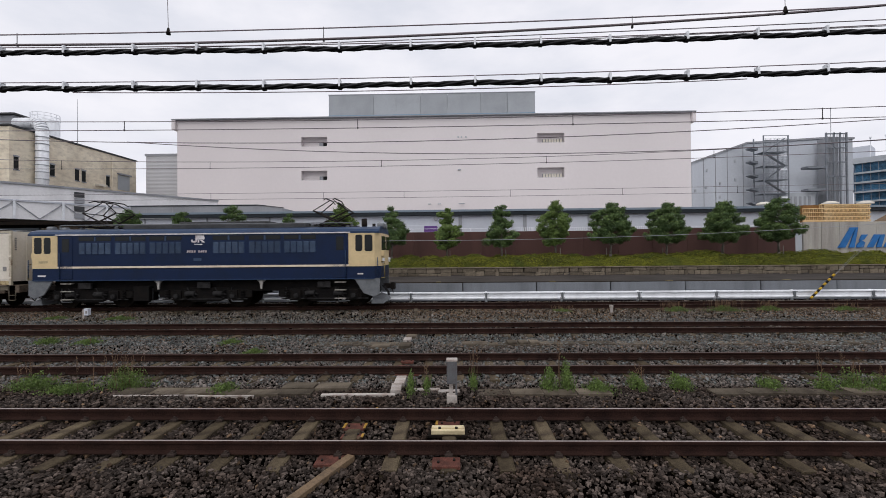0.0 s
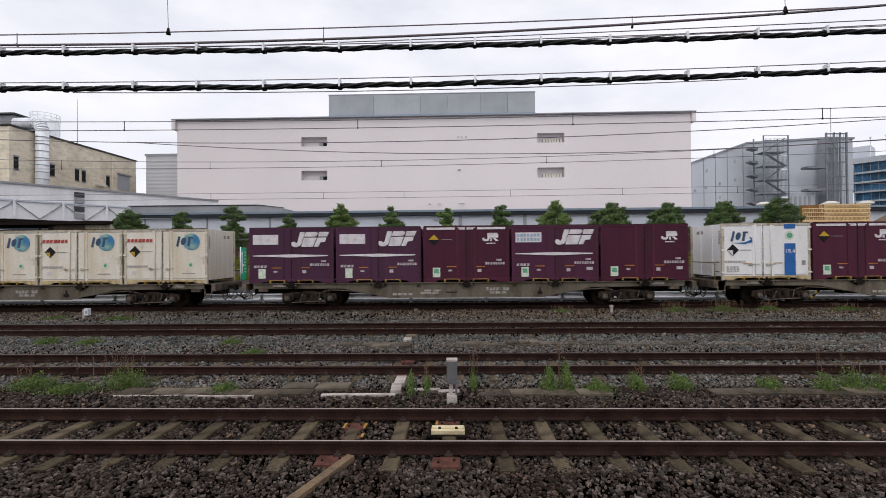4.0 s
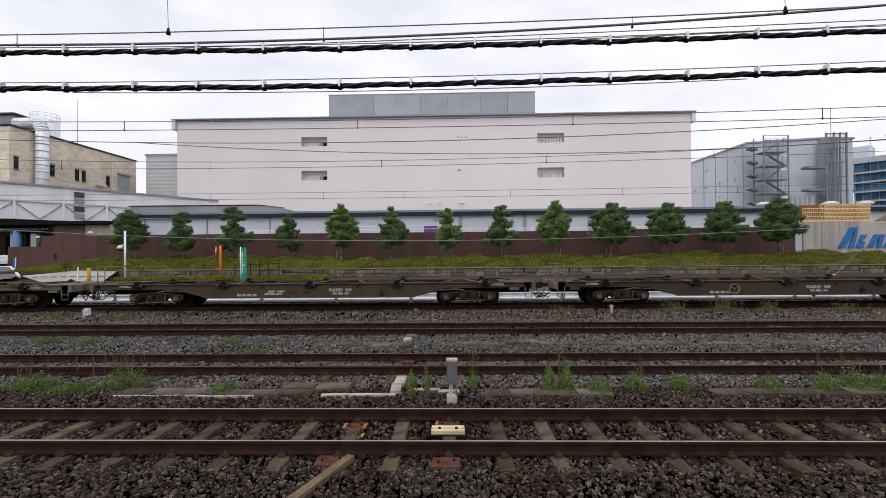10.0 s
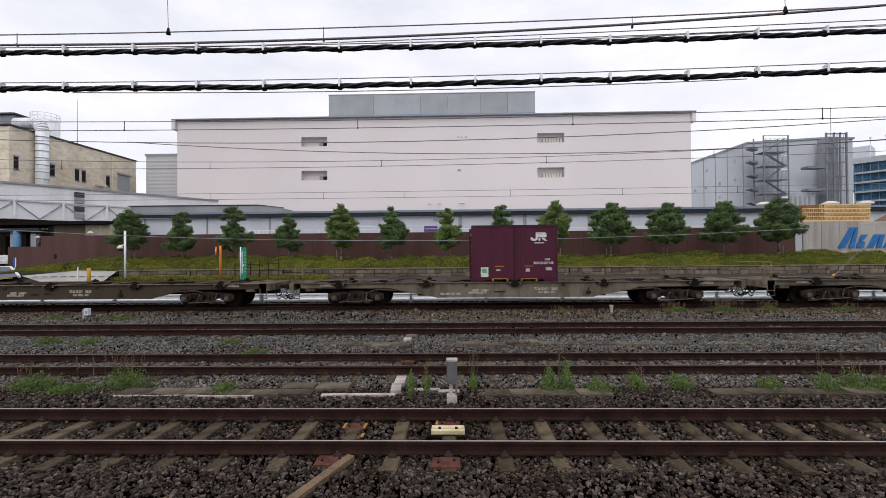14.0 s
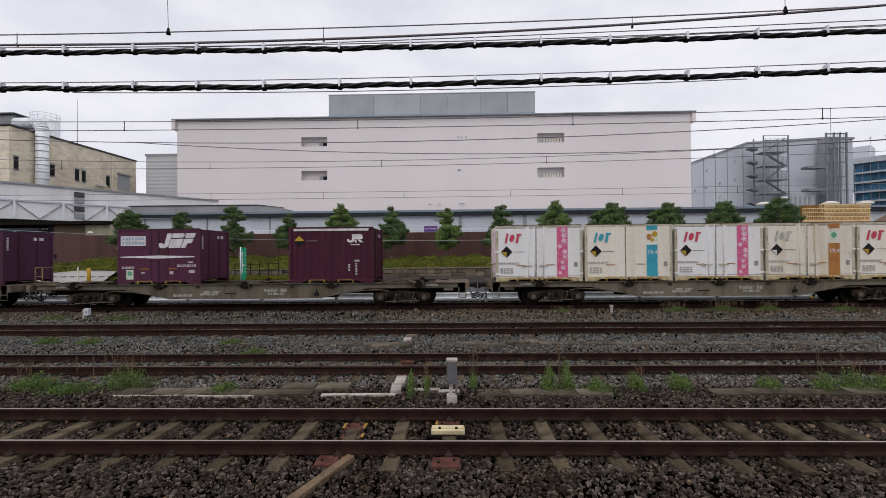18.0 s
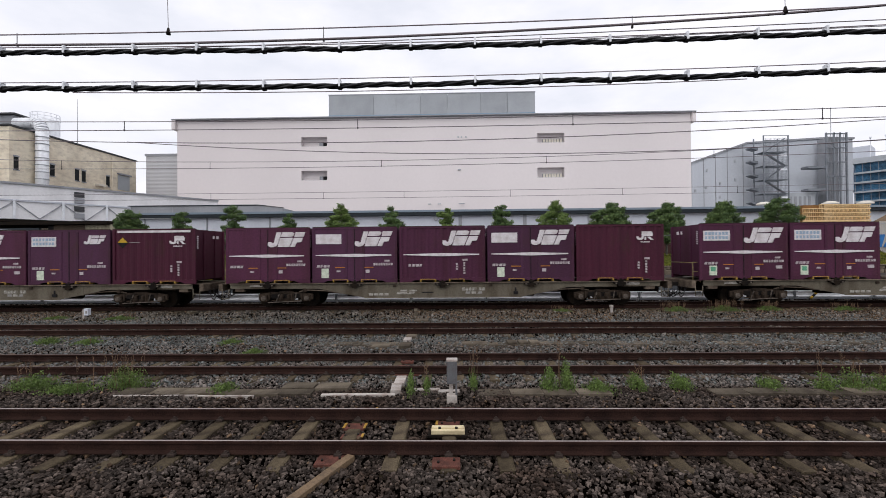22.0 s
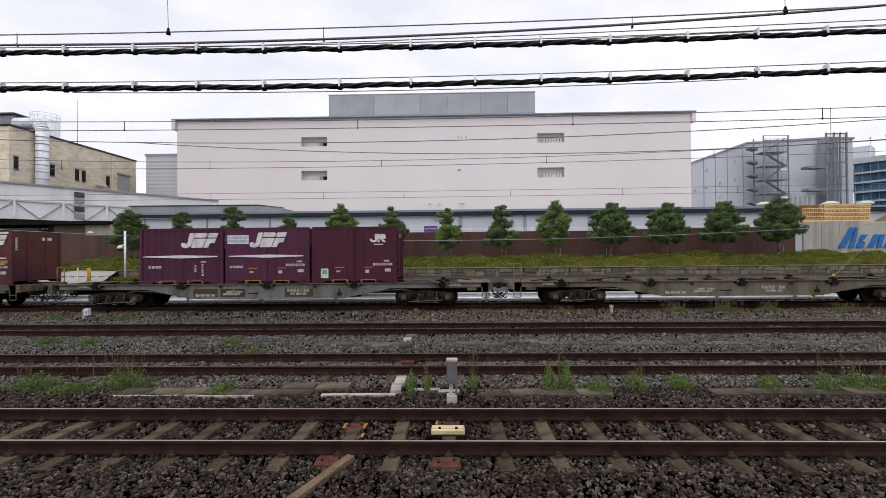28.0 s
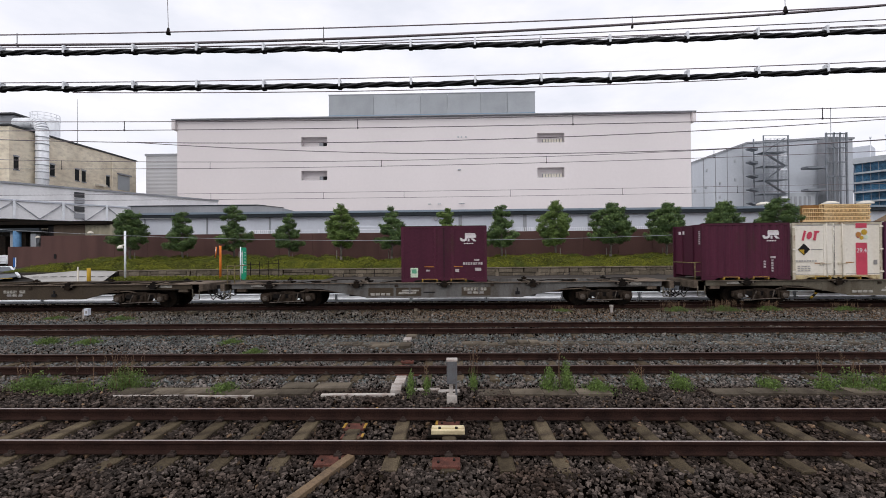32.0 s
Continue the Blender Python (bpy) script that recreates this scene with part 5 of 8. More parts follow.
    for x0, x1, z0, z1 in ((-35.5, -35.3, 2.13, 2.53),):
        slot = thing("wall_recess", pose(0, 0, 0), "narrow dark plate on the brown wall", "wall plate", "wall plates")
        boxpart("plate", M_BLACKMARK, slot, x0, x1, 37.94, 37.998, z0, z1, bevel=0.008)
    gate = thing("gate_railing", pose(-45.9, 43.8, 1.55), "white tubular railing by the factory gate", "railing")
    for z in (0.35, 0.75):
        bm = bmesh.new()
        tube(bm, (-3.5, 0, z), (0, 0, z), 0.05, 8)
        part("rail", bm, M_GALV, gate)
    for i in range(5):
        bm = bmesh.new()
        tube(bm, (-3.5 + 0.87 * i, 0, 0), (-3.5 + 0.87 * i, 0, 0.8), 0.05, 8)
        part("post", bm, M_GALV, gate)


guardrail()
retaining_wall()
stone_wall()
trees()
hedge()
brown_wall()
picket_fence()
parked_truck()
warehouse()
factory()
beige_works()
gallery()
low_sheds()
grey_plant()
sign_wall()
roadside()


# ---- overhead wires ----
def wire(name, label, y, c, r, x0, x1, material, hang=(), drop=None, n=24, weave=0.0):
    """A wire at depth y whose height is c0 + c1 x + c2 x^2."""
    root = thing(name, pose(0, y, 0), label, "overhead wire", "overhead wires")

    def z(x):
        return c[0] + c[1] * x + c[2] * x * x + weave * math.sin(x * 9.0)
    bm = bmesh.new()
    xs = [x0 + (x1 - x0) * i / n for i in range(n + 1)]
    if weave:
        # a bundle of cores twisted round one another
        for k in range(3):
            bm = bmesh.new()
            sweep(bm, [(a, r * 0.55 * math.sin(a * 13 + k * 2.094), z(a) + r * 0.55 * math.cos(a * 13 + k * 2.094)) for a in xs], r * 0.62)
            part("core", bm, material, root)
    else:
        sweep(bm, [(a, 0, z(a)) for a in xs], r)
        part("strand", bm, material, root)
    for x in hang:
        bm = bmesh.new()
        box(bm, x - 0.008, x + 0.008, -0.03, 0.022, z(x) - 0.012, z(x) + 0.05, 0.003)
        part("hanger", bm, M_GALV, root, "pale cable hanger")
        bm = bmesh.new()
        tube(bm, (x - 0.013, 0, z(x) - 0.003), (x + 0.013, 0, z(x) - 0.003), r * 1.3, 10)
        part("band", bm, M_BLACKMARK, root)
    if drop:
        for x in drop[0]:
            z2 = drop[1][0] + drop[1][1] * x + drop[1][2] * x * x
            bm = bmesh.new()
            tube(bm, (x, 0, z(x) + 0.02), (x, 0, z2 - 0.02), 0.008 if y > 9 else 0.005, 6)
            box(bm, x - 0.012, x + 0.012, -0.012, 0.012, z2 - 0.018, z2 + 0.02)
            part("dropper", bm, M_STEELDARK, root)
    return root


M_CABLE = mat("black_cable_sheath", (0.012, 0.012, 0.013), 0.5, var=0.3, scale=20, grain=60, gvar=0.3)
M_WIRE = mat("dark_copper_wire", (0.2, 0.17, 0.18), 0.6, 0.0, var=0.3, scale=10)
M_STRAND = mat("pale_galvanised_strand", (0.3, 0.25, 0.27), 0.6, 0.0, var=0.4, scale=12, tint=(0.1, 0.08, 0.09))
HANG = (-3.6, -3.08, -2.52, -2.01, -1.48, -0.88, -0.32, 0.18, 0.69, 1.22, 1.81, 2.34, 2.86, 3.4)
CAB = "black bundled trackside cable hung from a steel strand"
wire("trackside_cable", CAB, 3.4, (3.983, 0.0057, 0.00286), 0.019, -5, 5, M_CABLE, HANG, n=170, weave=0.004)
wire("trackside_cable", CAB, 3.4, (3.689, 0.00484, 0.003106), 0.02, -5, 5, M_CABLE, HANG, n=170, weave=0.004)
TH = "thin dark overhead wire"
wire("support_strand", "thin steel support strand above a cable", 3.4, (4.019, 0.0065, 0.00355), 0.004, -5, 5, M_STRAND)
wire("support_strand", "thin steel support strand above a cable", 3.4, (3.747, 0.0069, 0.00285), 0.004, -5, 5, M_STRAND)
wire("support_strand", TH, 3.6, (3.719, 0.0061, 0.0047), 0.004, -3.2, 2.4, M_STRAND)
wire("feeder_wire", "thick brown overhead feeder wire", 5.6, (5.181, 0.0259, 0.00371), 0.016, -8, 8, M_WIRE)
wire("messenger_wire", TH, 6.08, (5.56, 0.01295, 0.001587), 0.009, -9, 9, M_STRAND, drop=((-6.22, -1.8, 2.5), (5.4, 0.02, 0.003)))
wire("messenger_wire", TH, 6.3, (5.472, 0.01819, 0.0007), 0.007, -9, 9, M_WIRE)
wire("messenger_wire", TH, 6.35, (5.41, 0.0182, 0.0006), 0.006, 0, 9, M_WIRE)
for y, c1, c2, dr in ((9.72, (5.36, 0.00208, 0.001033), (5.178, 0.0007, 0.00063), (-7.45, -2.12, 2.67, 8.09)),
                      (14.19, (5.405, 0.01, 0.0015), (5.221, 0.0075, 0.0008), (-13.0, -8.0, -2.33, 3.03, 8.38)),
                      (20.1, (5.212, 0.0016, 0.00016), (4.93, 0.0014, 0.0002), (-11.3, -6.0, -2.26, 2.63, 7.74, 12.9))):
    wire("contact_wire", "copper contact wire above the track", y, c2, 0.009, -1.25 * y, 1.25 * y, M_WIRE)
    wire("messenger_wire", "catenary messenger wire with droppers", y, c1, 0.009, -1.25 * y, 1.25 * y, M_WIRE, drop=(dr, c2))
wire("feeder_wire", TH, 11.5, (5.327, 0.01017, 0.00216), 0.011, -14, 14, M_WIRE)
wire("feeder_wire", TH, 12.5, (5.198, -0.0198, 0.00323), 0.011, -9.5, 15, M_WIRE)
wire("roadside_line", "thin pale roadside line between poles", 27.0, (3.11, 0.0, 0.00116), 0.013, -36, 34, M_BUILDTRIM)
for x, z0, z1, y in ((-4.02, 5.5, 6.4, 6.08), (4.22, 5.35, 6.2, 5.6)):
    h = thing("wire_insulator", pose(x, y, z0), "small dark line insulator on a drop wire", "insulator", "insulators")
    bm = bmesh.new()
    tube(bm, (0, 0, 0), (0, 0, 0.09), 0.032, 10, 0.014)
    part("bell", bm, M_STEELDARK, h)
    bm = bmesh.new()
    tube(bm, (0, 0, 0.08), (-0.02, 0, z1 - z0), 0.004, 6)
    part("wire", bm, M_WIRE, h)


# ---- train: containers ----
FACE = -1.225          # near side of a container
CL, CH = 1.855, 2.42   # half length and height


def cx(u):
    return (u - 0.5) * 2 * CL


def cz(v):
    return (1 - v) * CH


def plate(name, material, parent, u0, u1, v0, v1, label="", lean=0.0, proud=0.006):
    """A flat marking on the near side, by shares of length and of height from the top."""
    bm = bmesh.new()
    d = lean * (v1 - v0) * CH
    prism(bm, [(cx(u0), cz(v1)), (cx(u1), cz(v1)), (cx(u1) + d, cz(v0)), (cx(u0) + d, cz(v0))], FACE - proud, FACE + 0.002)
    return part(name, bm, material, parent, label)


def bars(name, material, parent, u0, u1, v0, v1, n, lean=0.0, seed=0, rows=1, back=None):
    """Writing too small to read: a row of short bars."""
    rng = random.Random(seed)
    bm = bmesh.new()
    h = (v1 - v0) / rows
    for r in range(rows):
        for i in range(n):
            a = u0 + (u1 - u0) * (i + 0.08) / n
            b = u0 + (u1 - u0) * (i + 0.72 + 0.2 * rng.random()) / n
            t0 = v0 + h * (r + (0.12 if rows > 1 else 0))
            t1 = v0 + h * (r + (0.8 if rows > 1 else 1))
            prism(bm, [(cx(a), cz(t1)), (cx(b), cz(t1)), (cx(b) + lean * h * CH, cz(t0)), (cx(a) + lean * h * CH, cz(t0))], FACE - 0.009, FACE + 0.002)
    return tagged(part(name, bm, material, parent), kind="stuff")


def ribbon(bm, pts, w, y0, y1):
    """A flat stroke of width w along the points (x, z)."""
    pts = [Vector(p) for p in pts]
    left, right = [], []
    for i, p in enumerate(pts):
        a = (p - pts[i - 1]).normalized() if i else (pts[1] - p).normalized()
        b = (pts[i + 1] - p).normalized() if i < len(pts) - 1 else a
        d = (a + b).normalized()
        n = Vector((-d.y, d.x)) * (w / 2 / max(0.5, d.dot(a)))
        left.append(p + n)
        right.append(p - n)
    for i in range(len(pts) - 1):
        prism(bm, [tuple(left[i]), tuple(left[i + 1]), tuple(right[i + 1]), tuple(right[i])], y0, y1)


def wide_emblem(parent, u, v, w=1.0, material=None):
    """Slanted white emblem: a rounded hook and close-set blocks, crossed by one thin dark line."""
    x, z, kx, kz = cx(u), cz(v), 1.62 * w, 0.64 * w
    arc = [(0.135 - 0.135 * math.cos(a), 0.2 - 0.22 * math.sin(a)) for a in (0.0, 0.45, 0.9, 1.35, 1.8)]
    inner = [(0.15, 0.2), (0.13, 0.24), (0.09, 0.3)]
    bm = bmesh.new()
    for o in ([(0.0, 0.34), *arc, (0.24, 0.06), (0.275, 0.2), (0.3, 1.0), (0.17, 1.0), (0.155, 0.3), *inner[1:], (0.09, 0.34)],
              [(0.3, 0.69), (0.58, 0.69), (0.6, 1.0), (0.33, 1.0)], [(0.58, 0.69), (0.64, 0.73), (0.66, 0.93), (0.6, 1.0)],
              [(0.285, 0), (0.6, 0), (0.65, 0.62), (0.3, 0.62)], [(0.625, 0.0), (0.75, 0.0), (0.78, 0.3), (0.9, 0.32), (0.915, 0.62), (0.675, 0.62)],
              [(0.68, 0.69), (0.93, 0.69), (0.95, 1.0), (0.685, 1.0)]):
        prism(bm, [(x + (a + 0.09 * b) * kx, z + (b - 0.45) * kz) for a, b in o], FACE - 0.016, FACE + 0.002)
    return part("emblem", bm, material or M_WHITEMARK, parent)


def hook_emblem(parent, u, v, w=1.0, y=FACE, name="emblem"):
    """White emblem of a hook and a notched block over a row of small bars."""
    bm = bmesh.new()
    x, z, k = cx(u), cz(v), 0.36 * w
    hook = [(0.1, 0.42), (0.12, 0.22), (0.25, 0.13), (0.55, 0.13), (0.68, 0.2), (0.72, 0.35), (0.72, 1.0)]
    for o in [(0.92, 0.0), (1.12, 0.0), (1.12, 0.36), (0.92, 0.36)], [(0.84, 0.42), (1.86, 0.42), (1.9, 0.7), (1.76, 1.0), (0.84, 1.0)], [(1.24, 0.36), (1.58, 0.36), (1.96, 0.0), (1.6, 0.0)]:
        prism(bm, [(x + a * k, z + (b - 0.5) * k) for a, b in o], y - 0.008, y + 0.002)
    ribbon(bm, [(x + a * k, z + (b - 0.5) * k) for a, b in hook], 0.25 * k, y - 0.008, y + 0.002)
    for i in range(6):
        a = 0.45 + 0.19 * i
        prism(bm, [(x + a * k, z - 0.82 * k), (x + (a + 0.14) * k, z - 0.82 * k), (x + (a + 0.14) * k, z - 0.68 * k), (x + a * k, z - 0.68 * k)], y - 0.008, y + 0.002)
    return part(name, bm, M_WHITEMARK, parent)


def trio_emblem(parent, u, v, material, w=1.0):
    """Slanted emblem in a colour: a tall bar, an oval and a broad-topped wedge."""
    bm = bmesh.new()
    x, z, k = cx(u), cz(v), 0.46 * w
    oval = [(0.82 + 0.24 * math.cos(i * math.pi / 8), 0.5 + 0.36 * math.sin(i * math.pi / 8)) for i in range(16)]
    prism(bm, [(x + (a + 0.2 * b) * k, z + (b - 0.45) * k) for a, b in oval], FACE - 0.01, FACE + 0.002)
    for o, t in (([(0.3, 0.02), (0.34, 0.95)], 0.2), ([(1.2, 0.84), (1.66, 0.84)], 0.18), ([(1.36, 0.78), (1.36, 0.04)], 0.24)):
        ribbon(bm, [(x + (a + 0.2 * b) * k, z + (b - 0.45) * k) for a, b in o], t * k, FACE - 0.01, FACE + 0.002)
    return part("emblem", bm, material, parent)


def diamond(parent, u, v, upper, lower, size=0.225):
    bm = bmesh.new()
    prism(bm, [(cx(u) + a * size * 1.12, cz(v) + b * size * 1.12) for a, b in ((-1, 0), (0, -1), (1, 0), (0, 1))], FACE - 0.005, FACE + 0.002)
    part("diamond_border", bm, M_STEELDARK, parent)
    for name, material, pts in (("warning_diamond", upper, ((-1, 0), (1, 0), (0, 1))), ("warning_diamond", lower, ((-1, -0.02), (0, -1), (0, -0.02))),
                                ("warning_diamond", M_BLACKMARK, ((0, -1), (1, -0.02), (0, -0.02)))):
        bm = bmesh.new()
        prism(bm, [(cx(u) + a * size, cz(v) + b * size) for a, b in pts], FACE - 0.009, FACE + 0.002)
        part(name, bm, material, parent, "black and yellow diamond mark")
    plate("diamond_line", M_GREYMARK, parent, u + 0.08, u + 0.21, v - 0.005, v + 0.005)


def writing(name, text, material, parent, u, v, size):
    """Words that can be read, as a thin mesh on the near side."""
    cu = bpy.data.curves.new("words", 'FONT')
    cu.body, cu.size, cu.extrude, cu.align_x = text, size, 0.004, 'CENTER'
    tmp = bpy.data.objects.new("words", cu)
    me = bpy.data.meshes.new_from_object(tmp)
    bpy.data.objects.remove(tmp)
    me.materials.append(material)
    ob = new(name, me)
    ob.parent = parent
    ob.matrix_basis = pose(cx(u), FACE - 0.009, cz(v), 90, 0, 0)
    return ob


def shell(root, paint, style, frame_paint=None):
    """The box itself: panels, posts, rails, roof, base with fork pockets."""
    bm = bmesh.new()
    if style == "ribbed":
        n = 46
        pts = []
        for i in range(n + 1):
            x = -1.78 + 3.56 * i / n
            pts.append((x, FACE + (0.004 if (i // 2) % 2 else 0.042)))
        out = pts + [(1.78, 1.2), (-1.78, 1.2)]
        prism(bm, out, 0.16, CH - 0.06, 'z')
    else:
        box(bm, -1.8, 1.8, FACE + 0.012, 1.21, 0.16, CH - 0.06)
    part("body", bm, paint, root)
    for sx in (-1, 1):
        for y0 in (FACE, 1.135):
            bm = bmesh.new()
            box(bm, sx * 1.8 - 0.055, sx * 1.8 + 0.055, y0, y0 + 0.09, 0.0, CH, 0.012)
            part("corner_post", bm, frame_paint or paint, root)
    for y0 in (FACE - 0.002, 1.137):
        bm = bmesh.new()
        box(bm, -1.74, 1.74, y0, y0 + 0.08, CH - 0.085, CH - 0.003, 0.008)
        part("top_rail", bm, frame_paint or paint, root)
        bm = bmesh.new()
        prism(bm, [(-1.745, 0.02), (-1.35, 0.02), (-1.2, 0.1), (-0.2, 0.1), (-0.1, 0.06), (0.1, 0.06), (0.2, 0.1), (1.2, 0.1), (1.35, 0.02), (1.745, 0.02), (1.745, 0.19), (-1.745, 0.19)],
              y0, y0 + 0.08)
        part("bottom_rail", bm, M_BASERAIL if frame_paint else paint, root)
    bm = bmesh.new()
    box(bm, -1.8, 1.8, -1.18, 1.18, CH - 0.062, CH - 0.02)
    part("roof", bm, paint, root)
    boxpart("roof_edge", M_BOGIE, root, -1.83, 1.83, FACE - 0.008, FACE + 0.05, CH - 0.002, CH + 0.022, bevel=0.004, label="grimy roof edge")
    boxpart("floor", M_DARK, root, -1.6, 1.6, -1.1, 1.1, 0.11, 0.158)
    for sx in (-0.62, 0.62):
        bm = bmesh.new()
        for a, b, c, d in ((-0.34, 0.34, 0.125, 0.15), (-0.34, -0.29, 0.03, 0.125), (0.29, 0.34, 0.03, 0.125)):
            box(bm, sx + a, sx + b, FACE - 0.012, FACE + 0.25, c, d)
        part("fork_pocket", bm, M_POCKET, root, "yellow-edged fork pocket")


def doors(root, paint, pillars=(0.4, 0.6), seam=0.5, rods=False):
    for u in pillars:
        bm = bmesh.new()
        box(bm, cx(u) - 0.06, cx(u) + 0.06, FACE - 0.012, FACE + 0.03, 0.17, CH - 0.08, 0.014)
        part("door_pillar", bm, paint, root)
    bm = bmesh.new()
    box(bm, cx(seam) - 0.012, cx(seam) + 0.012, FACE - 0.004, FACE + 0.03, 0.17, CH - 0.08)
    part("door_seal", bm, M_BLACKMARK, root)
    if rods:
        for u in (pillars[0] + 0.015, seam - 0.015, pillars[1] - 0.02):
            bm = bmesh.new()
            tube(bm, (cx(u), FACE - 0.03, 0.12), (cx(u), FACE - 0.03, CH - 0.05), 0.014, 8)
            for z in (0.4, 0.75, 1.4, 2.1):
                box(bm, cx(u) - 0.03, cx(u) + 0.03, FACE - 0.04, FACE + 0.01, z, z + 0.05)
            part("lock_rod", bm, paint, root)
        for u0, u1 in ((pillars[0] - 0.06, pillars[0] + 0.06), (pillars[1] - 0.07, pillars[1] + 0.03)):
            bm = bmesh.new()
            box(bm, cx(u0), cx(u1), FACE - 0.045, FACE - 0.02, 0.66, 0.7, 0.006)
            box(bm, cx(u0), cx(u0) + 0.1, FACE - 0.04, FACE, 0.62, 0.73, 0.008)
            part("lock_handle", bm, M_FRAME, root)
        for z in (0.235, CH - 0.115):
            boxpart("door_gasket", M_GREYMARK, root, cx(0.03), cx(0.97), FACE + 0.006, FACE + 0.016, z - 0.012, z + 0.012)
        for u in (0.012, 0.988):
            bm = bmesh.new()
            for z in (0.3, 1.25, 2.2):
                box(bm, cx(u) - 0.07, cx(u) + 0.07, FACE - 0.035, FACE, z, z + 0.07, 0.01)
            part("hinge", bm, paint, root)


def end_marks(root, white=True):
    """Small number rows and plates on both short ends."""
    for sx in (-1, 1):
        bm = bmesh.new()
        for i in range(7):
            box(bm, sx * 1.812 - 0.004 if sx > 0 else -1.816, sx * 1.816 if sx > 0 else -1.808, -1.02, -0.93, 1.55 + 0.085 * i, 1.61 + 0.085 * i)
        tagged(part("end_number", bm, M_WHITEMARK if white else M_GREYMARK, root), kind="stuff")
        bm = bmesh.new()
        a, b = (1.806, 1.814) if sx > 0 else (-1.814, -1.806)
        box(bm, a, b, 0.25, 0.75, 2.02, 2.16)
        part("end_emblem", bm, M_WHITEMARK if white else M_GREYMARK, root)
        for y in (-0.45, 0.45):
            bm = bmesh.new()
            a, b = (1.8, 1.83) if sx > 0 else (-1.83, -1.8)
            box(bm, a, b, y - 0.05, y + 0.05, 0.15, CH - 0.1, 0.008)
            part("end_rib", bm, root.children[0].data.materials[0], root)


def common_marks(root, seed, jtext=True, label=M_GREENLABEL):
    rng = random.Random(seed)
    if jtext:
        bars("company_bars", M_SMALLMARK, root, 0.05, 0.21, 0.675, 0.72, 4, 0.2, seed)
    if label:
        plate("label_plate", M_PALELABEL, root, 0.11, 0.195, 0.74, 0.91)
        plate("label_picture", label, root, 0.125, 0.18, 0.765, 0.84, proud=0.01)
    for u in (0.27, 0.6):
        plate("ochre_bar", M_ORANGEMARK, root, u, u + 0.12, 0.715, 0.73)
    plate("small_plate", M_SMALLMARK, root, 0.29, 0.335, 0.775, 0.805)
    plate("small_plate", M_SMALLMARK, root, 0.63, 0.675, 0.765, 0.82)
    bars("number_bars", M_SMALLMARK, root, 0.72, 0.95, 0.645, 0.69, 8, 0, seed + 1)
    plate("oval_plate", M_SMALLMARK, root, 0.85, 0.91, 0.59, 0.622)
    if rng.random() < 0.7:
        plate("class_plate", M_SMALLMARK, root, 0.86, 0.93, 0.745, 0.8)


def vertical_numbers(root, u, seed):
    for du, v0, n in ((0.0, 0.66, 3), (0.085, 0.64, 5)):
        bm = bmesh.new()
        for i in range(n):
            a = v0 + 0.045 * i
            prism(bm, [(cx(u + du), cz(a + 0.032)), (cx(u + du + 0.021), cz(a + 0.032)), (cx(u + du + 0.021), cz(a)), (cx(u + du), cz(a))], FACE - 0.008, FACE + 0.012)
        tagged(part("number_bars", bm, M_SMALLMARK, root), kind="stuff")
    plate("oval_plate", M_SMALLMARK, root, u + 0.075, u + 0.135, 0.585, 0.62)


